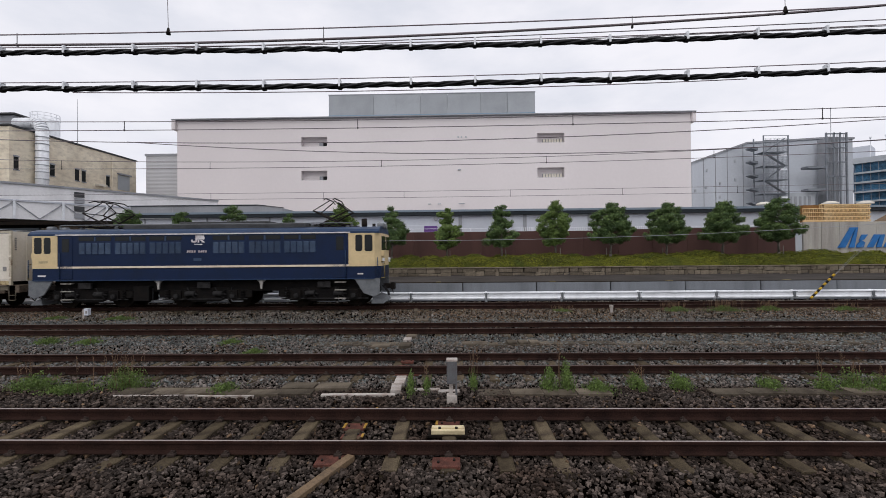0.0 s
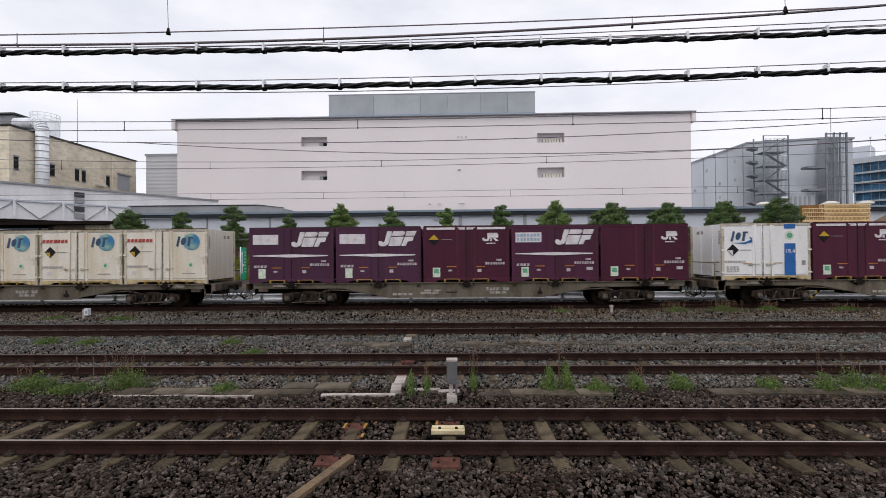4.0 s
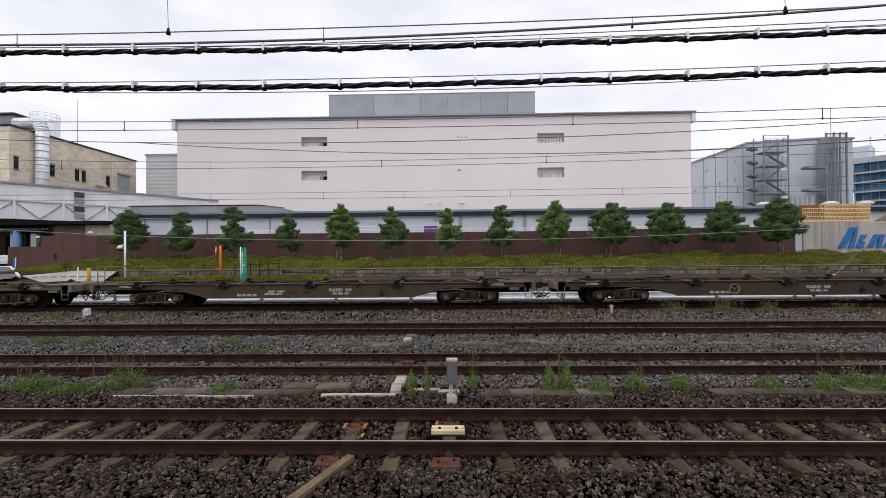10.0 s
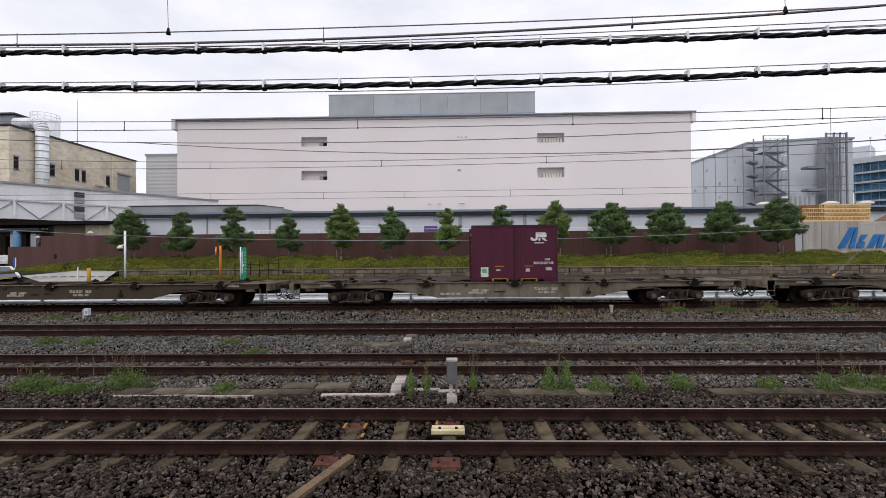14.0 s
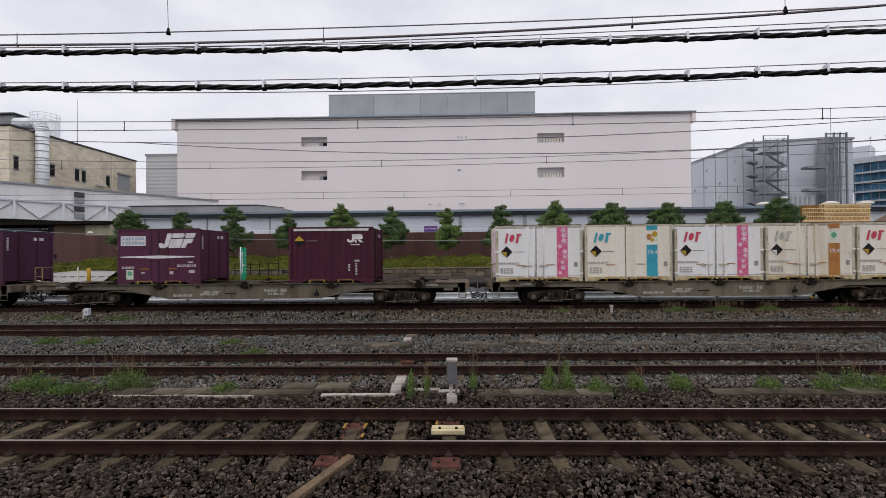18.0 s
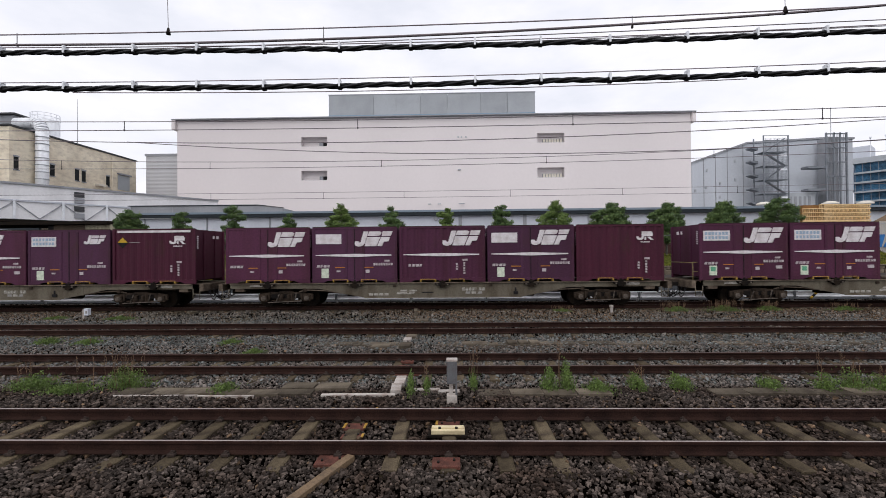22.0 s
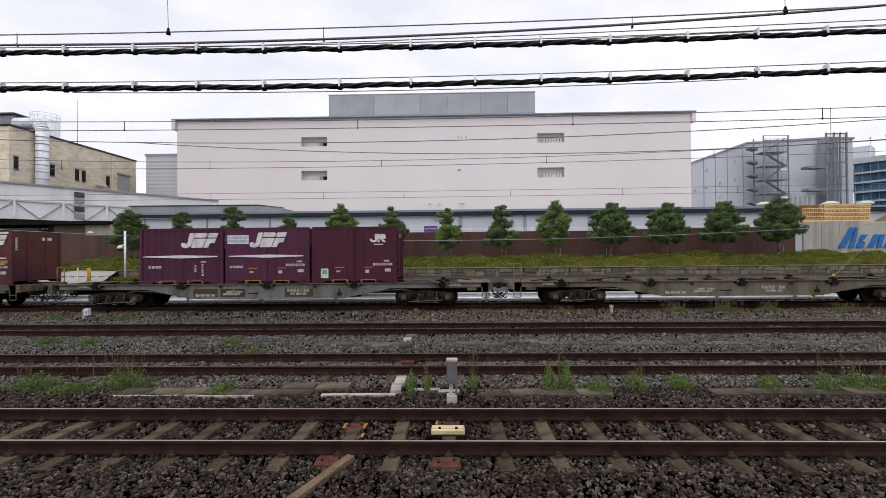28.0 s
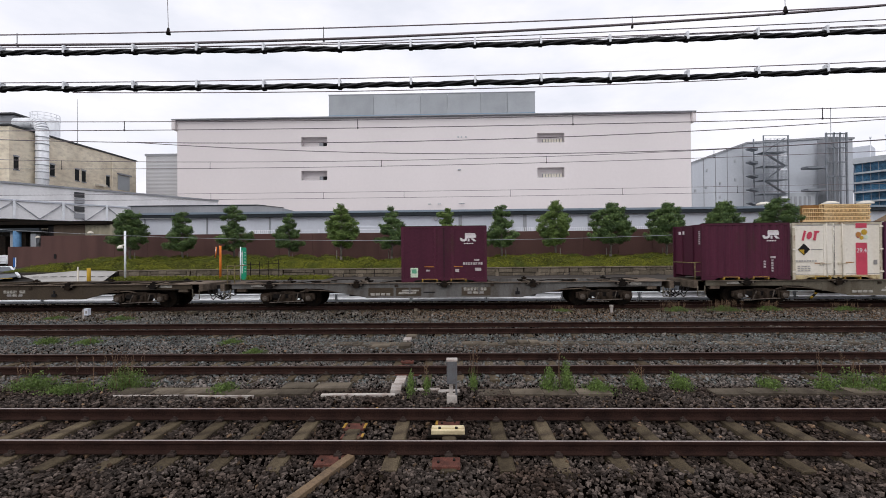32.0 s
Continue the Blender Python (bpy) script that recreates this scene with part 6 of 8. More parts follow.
def container(kind):
    """One container of each look, built at the origin; copies are placed later."""
    names = {
        "P": "maroon steel freight container with a white emblem", "Q": "ribbed maroon freight container with a white emblem",
        "M": "maroon freight container with a broken white top band and diamond mark", "G": "ribbed maroon freight container with a white top band and diamond mark",
        "b": "faded purple freight container with a blue-lettered sticker and white stripe", "t": "faded purple freight container with a yellowed sticker and white stripe",
        "w": "faded purple freight container with a blank white sticker and stripe", "n": "faded purple freight container with white stripe and no sticker",
        "q": "ribbed purple freight container with a white stripe", "k": "purple freight container with a sticker close beside its white emblem",
        "s": "purple freight container with a sticker and a small white emblem", "X": "patched brown and purple freight container with white bands",
        "U": "rust-stained cream refrigerated container with a blue globe disc", "C": "ivory refrigerated container with a cyan fruit band",
        "B": "white refrigerated container with a blue band", "R": "ivory refrigerated container with a red fruit band",
        "O": "cream refrigerated container with an orange band", "K": "white refrigerated container with a pink blossom band",
        "S": "smooth ivory refrigerated container with a cyan fruit band", "L": "ivory refrigerated container with a pink-red fruit band"}
    root = thing("container", pose(0, 0, -60), names[kind], "freight container", "containers on the freight train")
    sd = ord(kind)
    if kind in "PQMG":
        shell(root, M_MAROON, "ribbed" if kind in "QG" else "flat")
        if kind in "PM":
            doors(root, M_MAROON)
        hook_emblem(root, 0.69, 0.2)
        if kind in "PM":
            common_marks(root, sd, jtext=False)
        else:
            vertical_numbers(root, 0.7, sd)
        if kind == "M":
            for a, b in ((0.04, 0.37), (0.395, 0.485), (0.505, 0.605), (0.63, 0.955)):
                plate("top_band", M_WHITEMARK, root, a, b, 0.022, 0.062)
        if kind == "G":
            plate("top_band", M_WHITEMARK, root, 0.06, 0.94, 0.022, 0.062)
        if kind in "MG":
            diamond(root, 0.125, 0.24, M_AMBER, M_BLACKMARK)
    elif kind in "btwnqksX":
        paint = {"X": M_PATCHBROWN, "s": M_VIOLET, "w": M_VIOLET}.get(kind, M_PURPLE)
        shell(root, paint, "ribbed" if kind == "q" else "flat")
        if kind != "q":
            doors(root, paint)
        if kind in "btws":
            m = {"t": M_TANLABEL}.get(kind, M_WHITEMARK)
            plate("sticker", m, root, 0.045, 0.345, 0.125, 0.3, "blank white sticker" if kind == "w" else "sticker with small blue writing")
            if kind != "w":
                bars("sticker_text", M_BLUETEXT if kind != "t" else M_ORANGEMARK, root, 0.06, 0.33, 0.14, 0.29, 7, 0, sd, rows=2)
        if kind == "k":
            plate("sticker", M_WHITEMARK, root, 0.025, 0.28, 0.125, 0.28, "sticker with small blue writing")
            bars("sticker_text", M_BLUETEXT, root, 0.035, 0.27, 0.14, 0.27, 7, 0, sd, rows=2)
        if kind == "s":
            wide_emblem(root, 0.68, 0.19, 0.6)
        else:
            wide_emblem(root, 0.285 if kind == "k" else 0.495, 0.225)
            bm = bmesh.new()
            prism(bm, [(cx(0.045), cz(0.51)), (cx(0.5), cz(0.535)), (cx(0.93), cz(0.515)), (cx(0.93), cz(0.495)), (cx(0.5), cz(0.478)), (cx(0.045), cz(0.495))], FACE - 0.02, FACE + 0.002)
            part("white_stripe", bm, M_WHITEMARK, root)
        if kind == "q":
            vertical_numbers(root, 0.66, sd)
            bars("company_bars", M_SMALLMARK, root, 0.1, 0.27, 0.67, 0.715, 4, 0.2, sd)
        else:
            common_marks(root, sd, label={"w": M_PALELABEL, "X": M_PALELABEL, "s": M_PALELABEL}.get(kind, None if kind in "nk" else M_GREENLABEL))
        if kind == "X":
            plate("sticker", M_WHITEMARK, root, 0.05, 0.34, 0.545, 0.69)
            plate("ochre_sticker", M_ORANGEMARK, root, 0.63, 0.95, 0.545, 0.6)
            diamond(root, 0.1, 0.26, M_AMBER, M_BLACKMARK, 0.16)
            for a, b in ((0.03, 0.36), (0.39, 0.57), (0.6, 0.96)):
                plate("top_band", M_WHITEMARK, root, a, b, 0.022, 0.06)
    else:
        paint = M_CREAM if kind in "UO" else M_WHITEBOX if kind in "KB" else M_IVORY
        shell(root, paint, "flat", M_FRAME)
        doors(root, paint, (0.36, 0.57), 0.465, rods=kind != "S")
        if kind == "U":
            bm = bmesh.new()
            tube(bm, (cx(0.81), FACE - 0.005, cz(0.235)), (cx(0.81), FACE + 0.003, cz(0.235)), 0.37, 40)
            part("globe_disc", bm, M_GLOBE, root, "blue-green globe disc")
            trio_emblem(root, 0.6, 0.235, M_INKBLUE, 1.02)
            bars("red_mark", M_REDLETTER, root, 0.03, 0.35, 0.175, 0.235, 7, 0.25, sd)
            diamond(root, 0.13, 0.405, M_BLACKMARK, M_AMBER)
            bm = bmesh.new()
            tube(bm, (cx(0.8), FACE - 0.006, cz(0.655)), (cx(0.8), FACE + 0.003, cz(0.655)), 0.13, 18)
            part("small_disc", bm, M_PALELABEL, root, "pale green round label")
            bm = bmesh.new()
            tube(bm, (cx(0.8), FACE - 0.009, cz(0.655)), (cx(0.8), FACE - 0.004, cz(0.655)), 0.075, 14)
            part("disc_mark", bm, M_GREENLABEL, root)
            bars("number_bars", M_PALEGREY, root, 0.02, 0.29, 0.655, 0.695, 9, 0, sd)
            plate("small_plate", M_WHITEMARK, root, 0.08, 0.14, 0.76, 0.82)
            plate("grey_bar", M_GREYMARK, root, 0.7, 0.86, 0.8, 0.812)
        else:
            band = {"C": M_CYAN, "S": M_CYAN, "B": M_BLUEBAND, "R": M_REDBAND, "L": M_REDBAND, "K": M_PINKBAND, "O": M_ORANGEBAND}[kind]
            trio_emblem(root, 0.075, 0.235, {"B": M_INKBLUE, "O": M_PALEGREY, "K": M_REDBAND}.get(kind, band), 0.98)
            if kind == "B":
                bm = bmesh.new()
                prism(bm, [(cx(0.11), cz(0.345)), (cx(0.26), cz(0.365)), (cx(0.36), cz(0.33)), (cx(0.37), cz(0.27)), (cx(0.31), cz(0.24)), (cx(0.33), cz(0.29)), (cx(0.26), cz(0.335))], FACE - 0.008, FACE + 0.002)
                part("swoosh", bm, M_BLUEBAND, root)
            diamond(root, 0.125, 0.47, M_BLACKMARK, M_WHITEMARK if kind in "BO" else M_AMBER)
            u0, u1 = (0.705, 0.83)
            if kind == "K":
                plate("colour_band", band, root, u0, u1, 0.03, 0.92, "pink band with pale blossoms")
                rng = random.Random(5)
                for i in range(9):
                    bm = bmesh.new()
                    u, v, r = u0 + 0.035 + 0.06 * rng.random(), 0.09 + 0.095 * i, 0.09 + 0.06 * rng.random()
                    o = []
                    for j in range(10):
                        q = r if j % 2 else r * 0.55
                        o.append((cx(u) + q * math.cos(j * 0.628), cz(v) + q * math.sin(j * 0.628)))
                    prism(bm, o, FACE - 0.01, FACE + 0.002)
                    part("blossom", bm, M_BLOSSOM, root)
            else:
                plate("colour_band", band, root, u0, u1, 0.02, 0.1)
                plate("colour_band", band, root, u0, u1, 0.36, 0.92)
                writing("volume_figure", {"C": "29.4", "L": "29.4"}.get(kind, "19.4"), M_WHITEMARK, root, (u0 + u1) / 2, 0.53, 0.25)
                if kind in "BO":
                    bm = bmesh.new()
                    tube(bm, (cx(0.765), FACE - 0.006, cz(0.22)), (cx(0.765), FACE + 0.003, cz(0.22)), 0.19, 24)
                    part("green_disc", bm, M_PALELABEL, root, "pale round label with a green ring")
                    bm = bmesh.new()
                    tube(bm, (cx(0.765), FACE - 0.01, cz(0.22)), (cx(0.765), FACE - 0.004, cz(0.22)), 0.12, 20)
                    part("disc_mark", bm, M_GREENLABEL, root)
                else:
                    for du, dv, r, m in ((-0.035, 0.0, 0.11, M_ORANGEBAND), (0.03, -0.04, 0.12, M_AMBER), (0.05, 0.05, 0.09, M_PALELABEL), (-0.04, 0.035, 0.06, M_REDLETTER), (0.0, 0.06, 0.08, M_AMBER)):
                        bm = bmesh.new()
                        tube(bm, (cx(0.77 + du), FACE - 0.006 - r * 0.02, cz(0.215 + dv)), (cx(0.77 + du), FACE + 0.003, cz(0.215 + dv)), r, 14)
                        part("fruit_mark", bm, m, root)
            bars("number_bars", M_PALEGREY, root, 0.03, 0.27, 0.655, 0.69, 8, 0, sd)
            bars("data_lines", M_PALEGREY, root, 0.05, 0.2, 0.75, 0.86, 4, 0, sd, rows=3)
            plate("vent_plate", M_GREYMARK, root, 0.9, 0.94, 0.66, 0.74)
            plate("hazard_bar", M_ORANGEMARK, root, 0.24, 0.35, 0.705, 0.718)
            plate("hazard_bar", M_ORANGEMARK, root, 0.59, 0.68, 0.695, 0.708)
    end_marks(root, kind in "PQMGbtwnqksX")
    return root


# ---- train: wagons ----
def wheelset_mesh(r=0.43):
    bm = bmesh.new()
    for s in (-1, 1):
        for a, b, rr in ((0.51, 0.63, r), (0.49, 0.51, r + 0.028)):
            tube(bm, (0, s * a, 0), (0, s * b, 0), rr, 28)
        tube(bm, (0, s * 0.63, 0), (0, s * 0.66, 0), 0.16, 14)
        for i in range(4):
            c, d = math.cos(i * 1.571), math.sin(i * 1.571)
            tube(bm, (0.25 * c, s * 0.628, 0.25 * d), (0.25 * c, s * 0.64, 0.25 * d), 0.05, 8)
    tube(bm, (0, -1.0, 0), (0, 1.0, 0), 0.075, 12)
    return mesh_of("wheelset", bm, M_DARK)


WHEELSET = wheelset_mesh()
LOCO_WHEELSET = wheelset_mesh(0.56)


def bogie_meshes():
    out = {}
    bm = bmesh.new()
    prism(bm, [(-1.2, 0.36), (-1.2, 0.6), (-0.75, 0.68), (-0.35, 0.66), (-0.3, 0.72), (0.3, 0.72), (0.35, 0.66), (0.75, 0.68), (1.2, 0.6), (1.2, 0.36),
               (0.95, 0.36), (0.8, 0.5), (0.45, 0.42), (0.3, 0.28), (-0.3, 0.28), (-0.45, 0.42), (-0.8, 0.5), (-0.95, 0.36)], -0.06, 0.06)
    for z in (0.3, 0.64):
        box(bm, -0.62, 0.62, -0.085, -0.055, z, z + 0.05)
    for x in (-0.72, -0.26, 0.26, 0.72):
        box(bm, x - 0.035, x + 0.035, -0.1, -0.055, 0.36, 0.68)
    out["side_frame"] = mesh_of("side_frame", bm, M_BOGIE)
    # the frame is solid: black plates paint the shade of its openings
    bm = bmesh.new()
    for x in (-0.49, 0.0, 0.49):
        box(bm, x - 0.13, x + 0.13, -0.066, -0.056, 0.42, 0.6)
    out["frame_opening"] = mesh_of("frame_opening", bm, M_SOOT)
    bm = bmesh.new()
    tube(bm, (-0.75, -0.13, 0.24), (0.75, -0.13, 0.3), 0.022, 8)
    tube(bm, (-0.4, -0.14, 0.28), (-0.25, -0.14, 0.62), 0.02, 8)
    tube(bm, (0.42, -0.14, 0.3), (0.5, -0.14, 0.66), 0.02, 8)
    out["brake_rod"] = mesh_of("brake_rod", bm, M_CAP)
    bm = bmesh.new()
    box(bm, -0.15, 0.15, -0.1, 0.08, 0.29, 0.57, 0.03)
    out["axle_box"] = mesh_of("axle_box", bm, M_BOGIE)
    bm = bmesh.new()
    tube(bm, (0, -0.15, 0.43), (0, -0.098, 0.43), 0.1, 16)
    tube(bm, (0, -0.165, 0.43), (0, -0.148, 0.43), 0.045, 8)
    out["axle_cap"] = mesh_of("axle_cap", bm, M_CAP)
    bm = bmesh.new()
    for i in range(5):
        tube(bm, (0, -0.02, 0.36 + 0.05 * i), (0, -0.02, 0.385 + 0.05 * i), 0.085, 12)
        tube(bm, (0, -0.02, 0.385 + 0.05 * i), (0, -0.02, 0.41 + 0.05 * i), 0.058, 12)
    out["spring"] = mesh_of("spring", bm, M_BOGIE)
    bm = bmesh.new()
    box(bm, -0.25, 0.25, -0.95, 0.95, 0.5, 0.78, 0.03)
    out["bolster"] = mesh_of("bolster", bm, M_DARK)
    bm = bmesh.new()
    box(bm, -0.06, 0.06, -0.55, 0.55, 0.3, 0.52, 0.01)
    tube(bm, (0, -0.7, 0.62), (0, 0.7, 0.62), 0.03, 8)
    out["brake_beam"] = mesh_of("brake_beam", bm, M_STEELDARK)
    return out


BOGIE = bogie_meshes()


def bogie(root, x):
    b = new("bogie", BOGIE["bolster"])
    b.parent, b.location = root, (x, 0, 0)
    for s in (-1, 1):
        f = new("side_frame", BOGIE["side_frame"])
        f.parent, f.location = b, (0, s * 1.0, 0)
        if s < 0:
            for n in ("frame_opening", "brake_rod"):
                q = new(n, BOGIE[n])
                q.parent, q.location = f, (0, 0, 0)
        for d in (-0.15, 0.15):
            sp = new("spring", BOGIE["spring"])
            sp.parent, sp.location = b, (d, s * 1.09, -0.02)
        for a in (-0.95, 0.95):
            ab = new("axle_box", BOGIE["axle_box"])
            ab.parent, ab.location = b, (a, s * 1.04, 0)
            cap = new("axle_cap", BOGIE["axle_cap"])
            cap.parent, cap.location = b, ab.location
            if s > 0:
                ab.rotation_euler = cap.rotation_euler = (0, 0, math.pi)
    for a in (-0.42, 0.42):
        k = new("brake_beam", BOGIE["brake_beam"])
        k.parent, k.location = b, (a, 0, 0)
    for a in (-0.95, 0.95):
        w = new("wheelset", WHEELSET)
        w.parent, w.location = root, (x + a, 0, 0.43)


def wagon(style):
    """style g: fish-bellied grey frame; style o: straight olive frame with handbrake wheel."""
    grey = style in "gh"
    paint = M_WAGONPLAIN if style == "h" else M_WAGONGREY if grey else M_WAGONBROWN
    label = {"g": "grey fish-bellied container flat wagon on two bogies", "h": "weathered grey container flat wagon with lettered patches",
             "o": "dirty olive container flat wagon on two bogies", "p": "dirty olive container flat wagon with a yellow handbrake wheel"}[style]
    root = thing("container_wagon", pose(0, 0, -60), label, "freight wagon", "wagons of the freight train")
    lo, mid, far = (0.44, 3.4, 5.4) if grey else (0.46, 4.6, 5.9)
    for s in (-1, 1):
        bm = bmesh.new()
        y = s * 1.16
        prism(bm, [(-9.3, 0.86), (-far, 0.84), (-mid, lo), (mid, lo), (far, 0.84), (9.3, 0.86), (9.3, 1.06), (-9.3, 1.06)], y - 0.03, y + 0.03)
        for x in (-4.4, -1.5, 1.5, 4.4):
            box(bm, x - 0.04, x + 0.04, y - 0.045, y + 0.045, 0.62, 1.04)
        part("side_sill", bm, paint, root)
        bm = bmesh.new()
        box(bm, -9.3, 9.3, s * 1.2 - 0.045, s * 1.2 + 0.045, 1.035, 1.08)
        box(bm, -mid, mid, s * 1.2 - 0.05, s * 1.2 + 0.04, lo - 0.02, lo + 0.015)
        part("sill_flange", bm, paint, root)
    for s in (-1, 1):
        bm = bmesh.new()
        box(bm, -9.3, 9.3, s * 1.235 - 0.03, s * 1.235 + 0.03, 1.055, 1.088, 0.006)
        part("deck_edge", bm, M_DECK, root, "worn pale deck edge")
    bm = bmesh.new()
    box(bm, -9.7, 9.7, -0.22, 0.22, 0.55, 0.98)
    # added dark sheet, standing for the shade in the frame's voids
    box(bm, -9.2, 9.2, -1.1, 1.1, 0.8, 0.82)
    part("centre_sill", bm, M_DARK, root)
    bm = bmesh.new()
    box(bm, -0.07, 0.07, -1.13, 1.13, 0.85, 1.04)
    me = mesh_of("cross_member", bm, M_WAGONBROWN)
    for i in range(-4, 5):
        o = new("cross_member", me)
        o.parent, o.location = root, (i * 1.905, 0, 0)
    # pale diagonal stays across the open frame
    for x, d in ((-6.2, 0.8), (-3.3, -0.8), (-0.5, 0.8), (2.4, -0.8), (5.5, 0.8), (7.6, -0.8)):
        bm = bmesh.new()
        prism(bm, [(x, -1.15), (x + 0.12, -1.15), (x + d + 0.12, 1.15), (x + d, 1.15)], 1.03, 1.058, 'z')
        part("diagonal_stay", bm, M_DECK, root)
    for x0, x1 in ((-9.72, -8.3), (8.3, 9.72)):
        bm = bmesh.new()
        box(bm, x0, x1, -1.12, 1.12, 1.056, 1.08)
        part("deck_plate", bm, M_DECK, root)
    for x in (-6.6, -2.8, 1.0, 4.9):
        bm = bmesh.new()
        tube(bm, (x, -1.12, 1.07), (x + 0.75, -0.35, 1.13), 0.022, 6)
        box(bm, x + 0.6, x + 0.95, -0.5, -0.2, 1.06, 1.135)
        part("lock_lever", bm, M_DARK, root)
    for x0, x1, y in ((-8.9, -7.4, -0.75), (-5.4, -4.1, 0.5), (4.2, 5.6, -0.6), (7.3, 8.9, 0.3)):
        bm = bmesh.new()
        sweep(bm, [(x0, y, 1.08), (x0 + (x1 - x0) * 0.3, y, 1.13), (x0 + (x1 - x0) * 0.7, y, 1.14), (x1, y, 1.09)], 0.022)
        part("lock_rod", bm, M_STEELDARK, root)
    for s in (1, 2, 3, 4, 5):
        x = 3.81 * (3 - s)
        for y in (-1.21, 1.21):
            e = -1 if y < 0 else 1
            bm = bmesh.new()
            prism(bm, [(x - 0.34, 1.05), (x + 0.34, 1.05), (x + 0.3, 0.98), (x + 0.14, 0.95), (x + 0.11, 0.87), (x - 0.11, 0.87), (x - 0.14, 0.95), (x - 0.3, 0.98)], y - 0.1, y + 0.1)
            lock = part("twist_lock", bm, M_DARK, root)
            bm = bmesh.new()
            box(bm, x - 0.12, x + 0.12, y - 0.08, y + 0.1, 1.055, 1.15, 0.02)
            box(bm, x - 0.04, x + 0.04, y - 0.05, y + 0.05, 1.145, 1.2, 0.012)
            part("lock_head", bm, M_DARK, lock)
            bm = bmesh.new()
            tube(bm, (x - 0.22, y + e * 0.1, 1.0), (x - 0.22, y + e * 0.13, 1.0), 0.035, 8)
            tube(bm, (x + 0.22, y + e * 0.1, 1.0), (x + 0.22, y + e * 0.13, 1.0), 0.035, 8)
            part("bolt", bm, M_CAP, lock)
    for sx in (-1, 1):
        bm = bmesh.new()
        box(bm, sx * 9.72 - 0.09, sx * 9.72 + 0.09, -1.2, 1.2, 0.76, 1.07, 0.01)
        part("end_sill", bm, M_DECK, root)
        bm = bmesh.new()
        box(bm, sx * 10.0 - 0.19, sx * 10.0 + 0.19, -0.09, 0.09, 0.78, 0.95, 0.02)
        box(bm, sx * 10.13 - 0.06, sx * 10.13 + 0.06, -0.14, 0.14, 0.72, 1.0, 0.03)
        part("coupler", bm, M_STEELDARK, root)
        for y, dip, reach in ((-0.45, 0.4, 0.46), (0.4, 0.42, 0.44), (-0.7, 0.34, 0.3), (-0.85, 0.5, 0.4), (-0.2, 0.3, 0.5)):
            bm = bmesh.new()
            pts = [(9.78, 0.9), (9.83, 0.72), (9.78 + reach * 0.35, dip + 0.06), (9.78 + reach * 0.65, dip), (9.78 + reach, dip + 0.1), (9.8 + reach, dip + 0.3)]
            sweep(bm, [(sx * a, y + 0.06 * math.sin(a * 9), b) for a, b in pts], 0.026)
            part("brake_hose", bm, M_BLACKMARK, root)
        bm = bmesh.new()
        box(bm, sx * 8.15 - 0.28, sx * 8.15 + 0.28, -1.215, -1.2, 0.93, 1.03)
        part("reflector_plate", bm, M_INSCRIPTION, root)
        bm = bmesh.new()
        for x in (9.35, 9.65):
            tube(bm, (sx * x, -1.2, 0.86), (sx * x, -1.2, 0.42), 0.018, 8)
        tube(bm, (sx * 9.35, -1.2, 0.42), (sx * 9.65, -1.2, 0.42), 0.018, 8)
        tube(bm, (sx * 9.35, -1.2, 0.64), (sx * 9.65, -1.2, 0.64), 0.018, 8)
        part("step", bm, M_WAGONGREY, root, "grey tubular step")
    for e in (-1,):
        bm = bmesh.new()
        for x in (-9.62, -9.3):
            tube(bm, (x, -0.95, 0.99), (x, -0.95, 1.85), 0.022, 8)
        tube(bm, (-9.62, -0.95, 1.85), (-9.3, -0.95, 1.85), 0.022, 8)
        tube(bm, (-9.62, -0.95, 1.45), (-9.3, -0.95, 1.45), 0.018, 8)
        tube(bm, (-9.62, -0.95, 1.83), (-9.62, 0.9, 1.83), 0.022, 8)
        part("handrail", bm, M_OLIVERAIL, root, "rusty olive-yellow handrail")
    # markings on the near sill
    def sill_plate(name, m, x0, x1, z0, z1, n=1, lean=0.0):
        b2 = bmesh.new()
        for i in range(n):
            a = x0 + (x1 - x0) * i / n
            c = a + (x1 - x0) / n * (0.78 if n > 1 else 1)
            prism(b2, [(a, z0), (c, z0), (c + lean * (z1 - z0), z1), (a + lean * (z1 - z0), z1)], -1.199, -1.188)
        part(name, b2, m, root)
    sill_plate("number_bars", M_INSCRIPTION, 0.85, 1.85, 0.72, 0.85, 7)
    for a in (1.0, 1.25, 1.5):
        sill_plate("data_plate", M_INSCRIPTION if a == 1.25 else M_GREYMARK, a, a + 0.2, 0.58, 0.68)
    sill_plate("inscription_bars", M_INSCRIPTION, -3.2, -2.3, 0.53, 0.63, 4)
    if style != "p":
        sill_plate("emblem_bars", M_INSCRIPTION, -2.0, -1.25, 0.58, 0.68, 1, 0.5)
        sill_plate("emblem_bars", M_INSCRIPTION, -1.85, -1.12, 0.7, 0.77, 1, 0.5)
        # black plate on the solid sill paints the dark of a hand hole
        sill_plate("hand_hole", M_BLACKMARK, -0.9, -0.4 if grey else -0.55, 0.63, 0.68)
    if style == "o":
        sill_plate("hand_hole", M_BLACKMARK, -0.3, 0.0, 0.65, 0.7)
    if style == "h":
        for a, b in ((-3.3, -2.2), (-2.1, -1.0), (0.75, 2.0)):
            b2 = bmesh.new()
            box(b2, a, b, -1.193, -1.188, 0.5, 0.86)
            part("dark_patch", b2, M_WAGONBROWN, root)
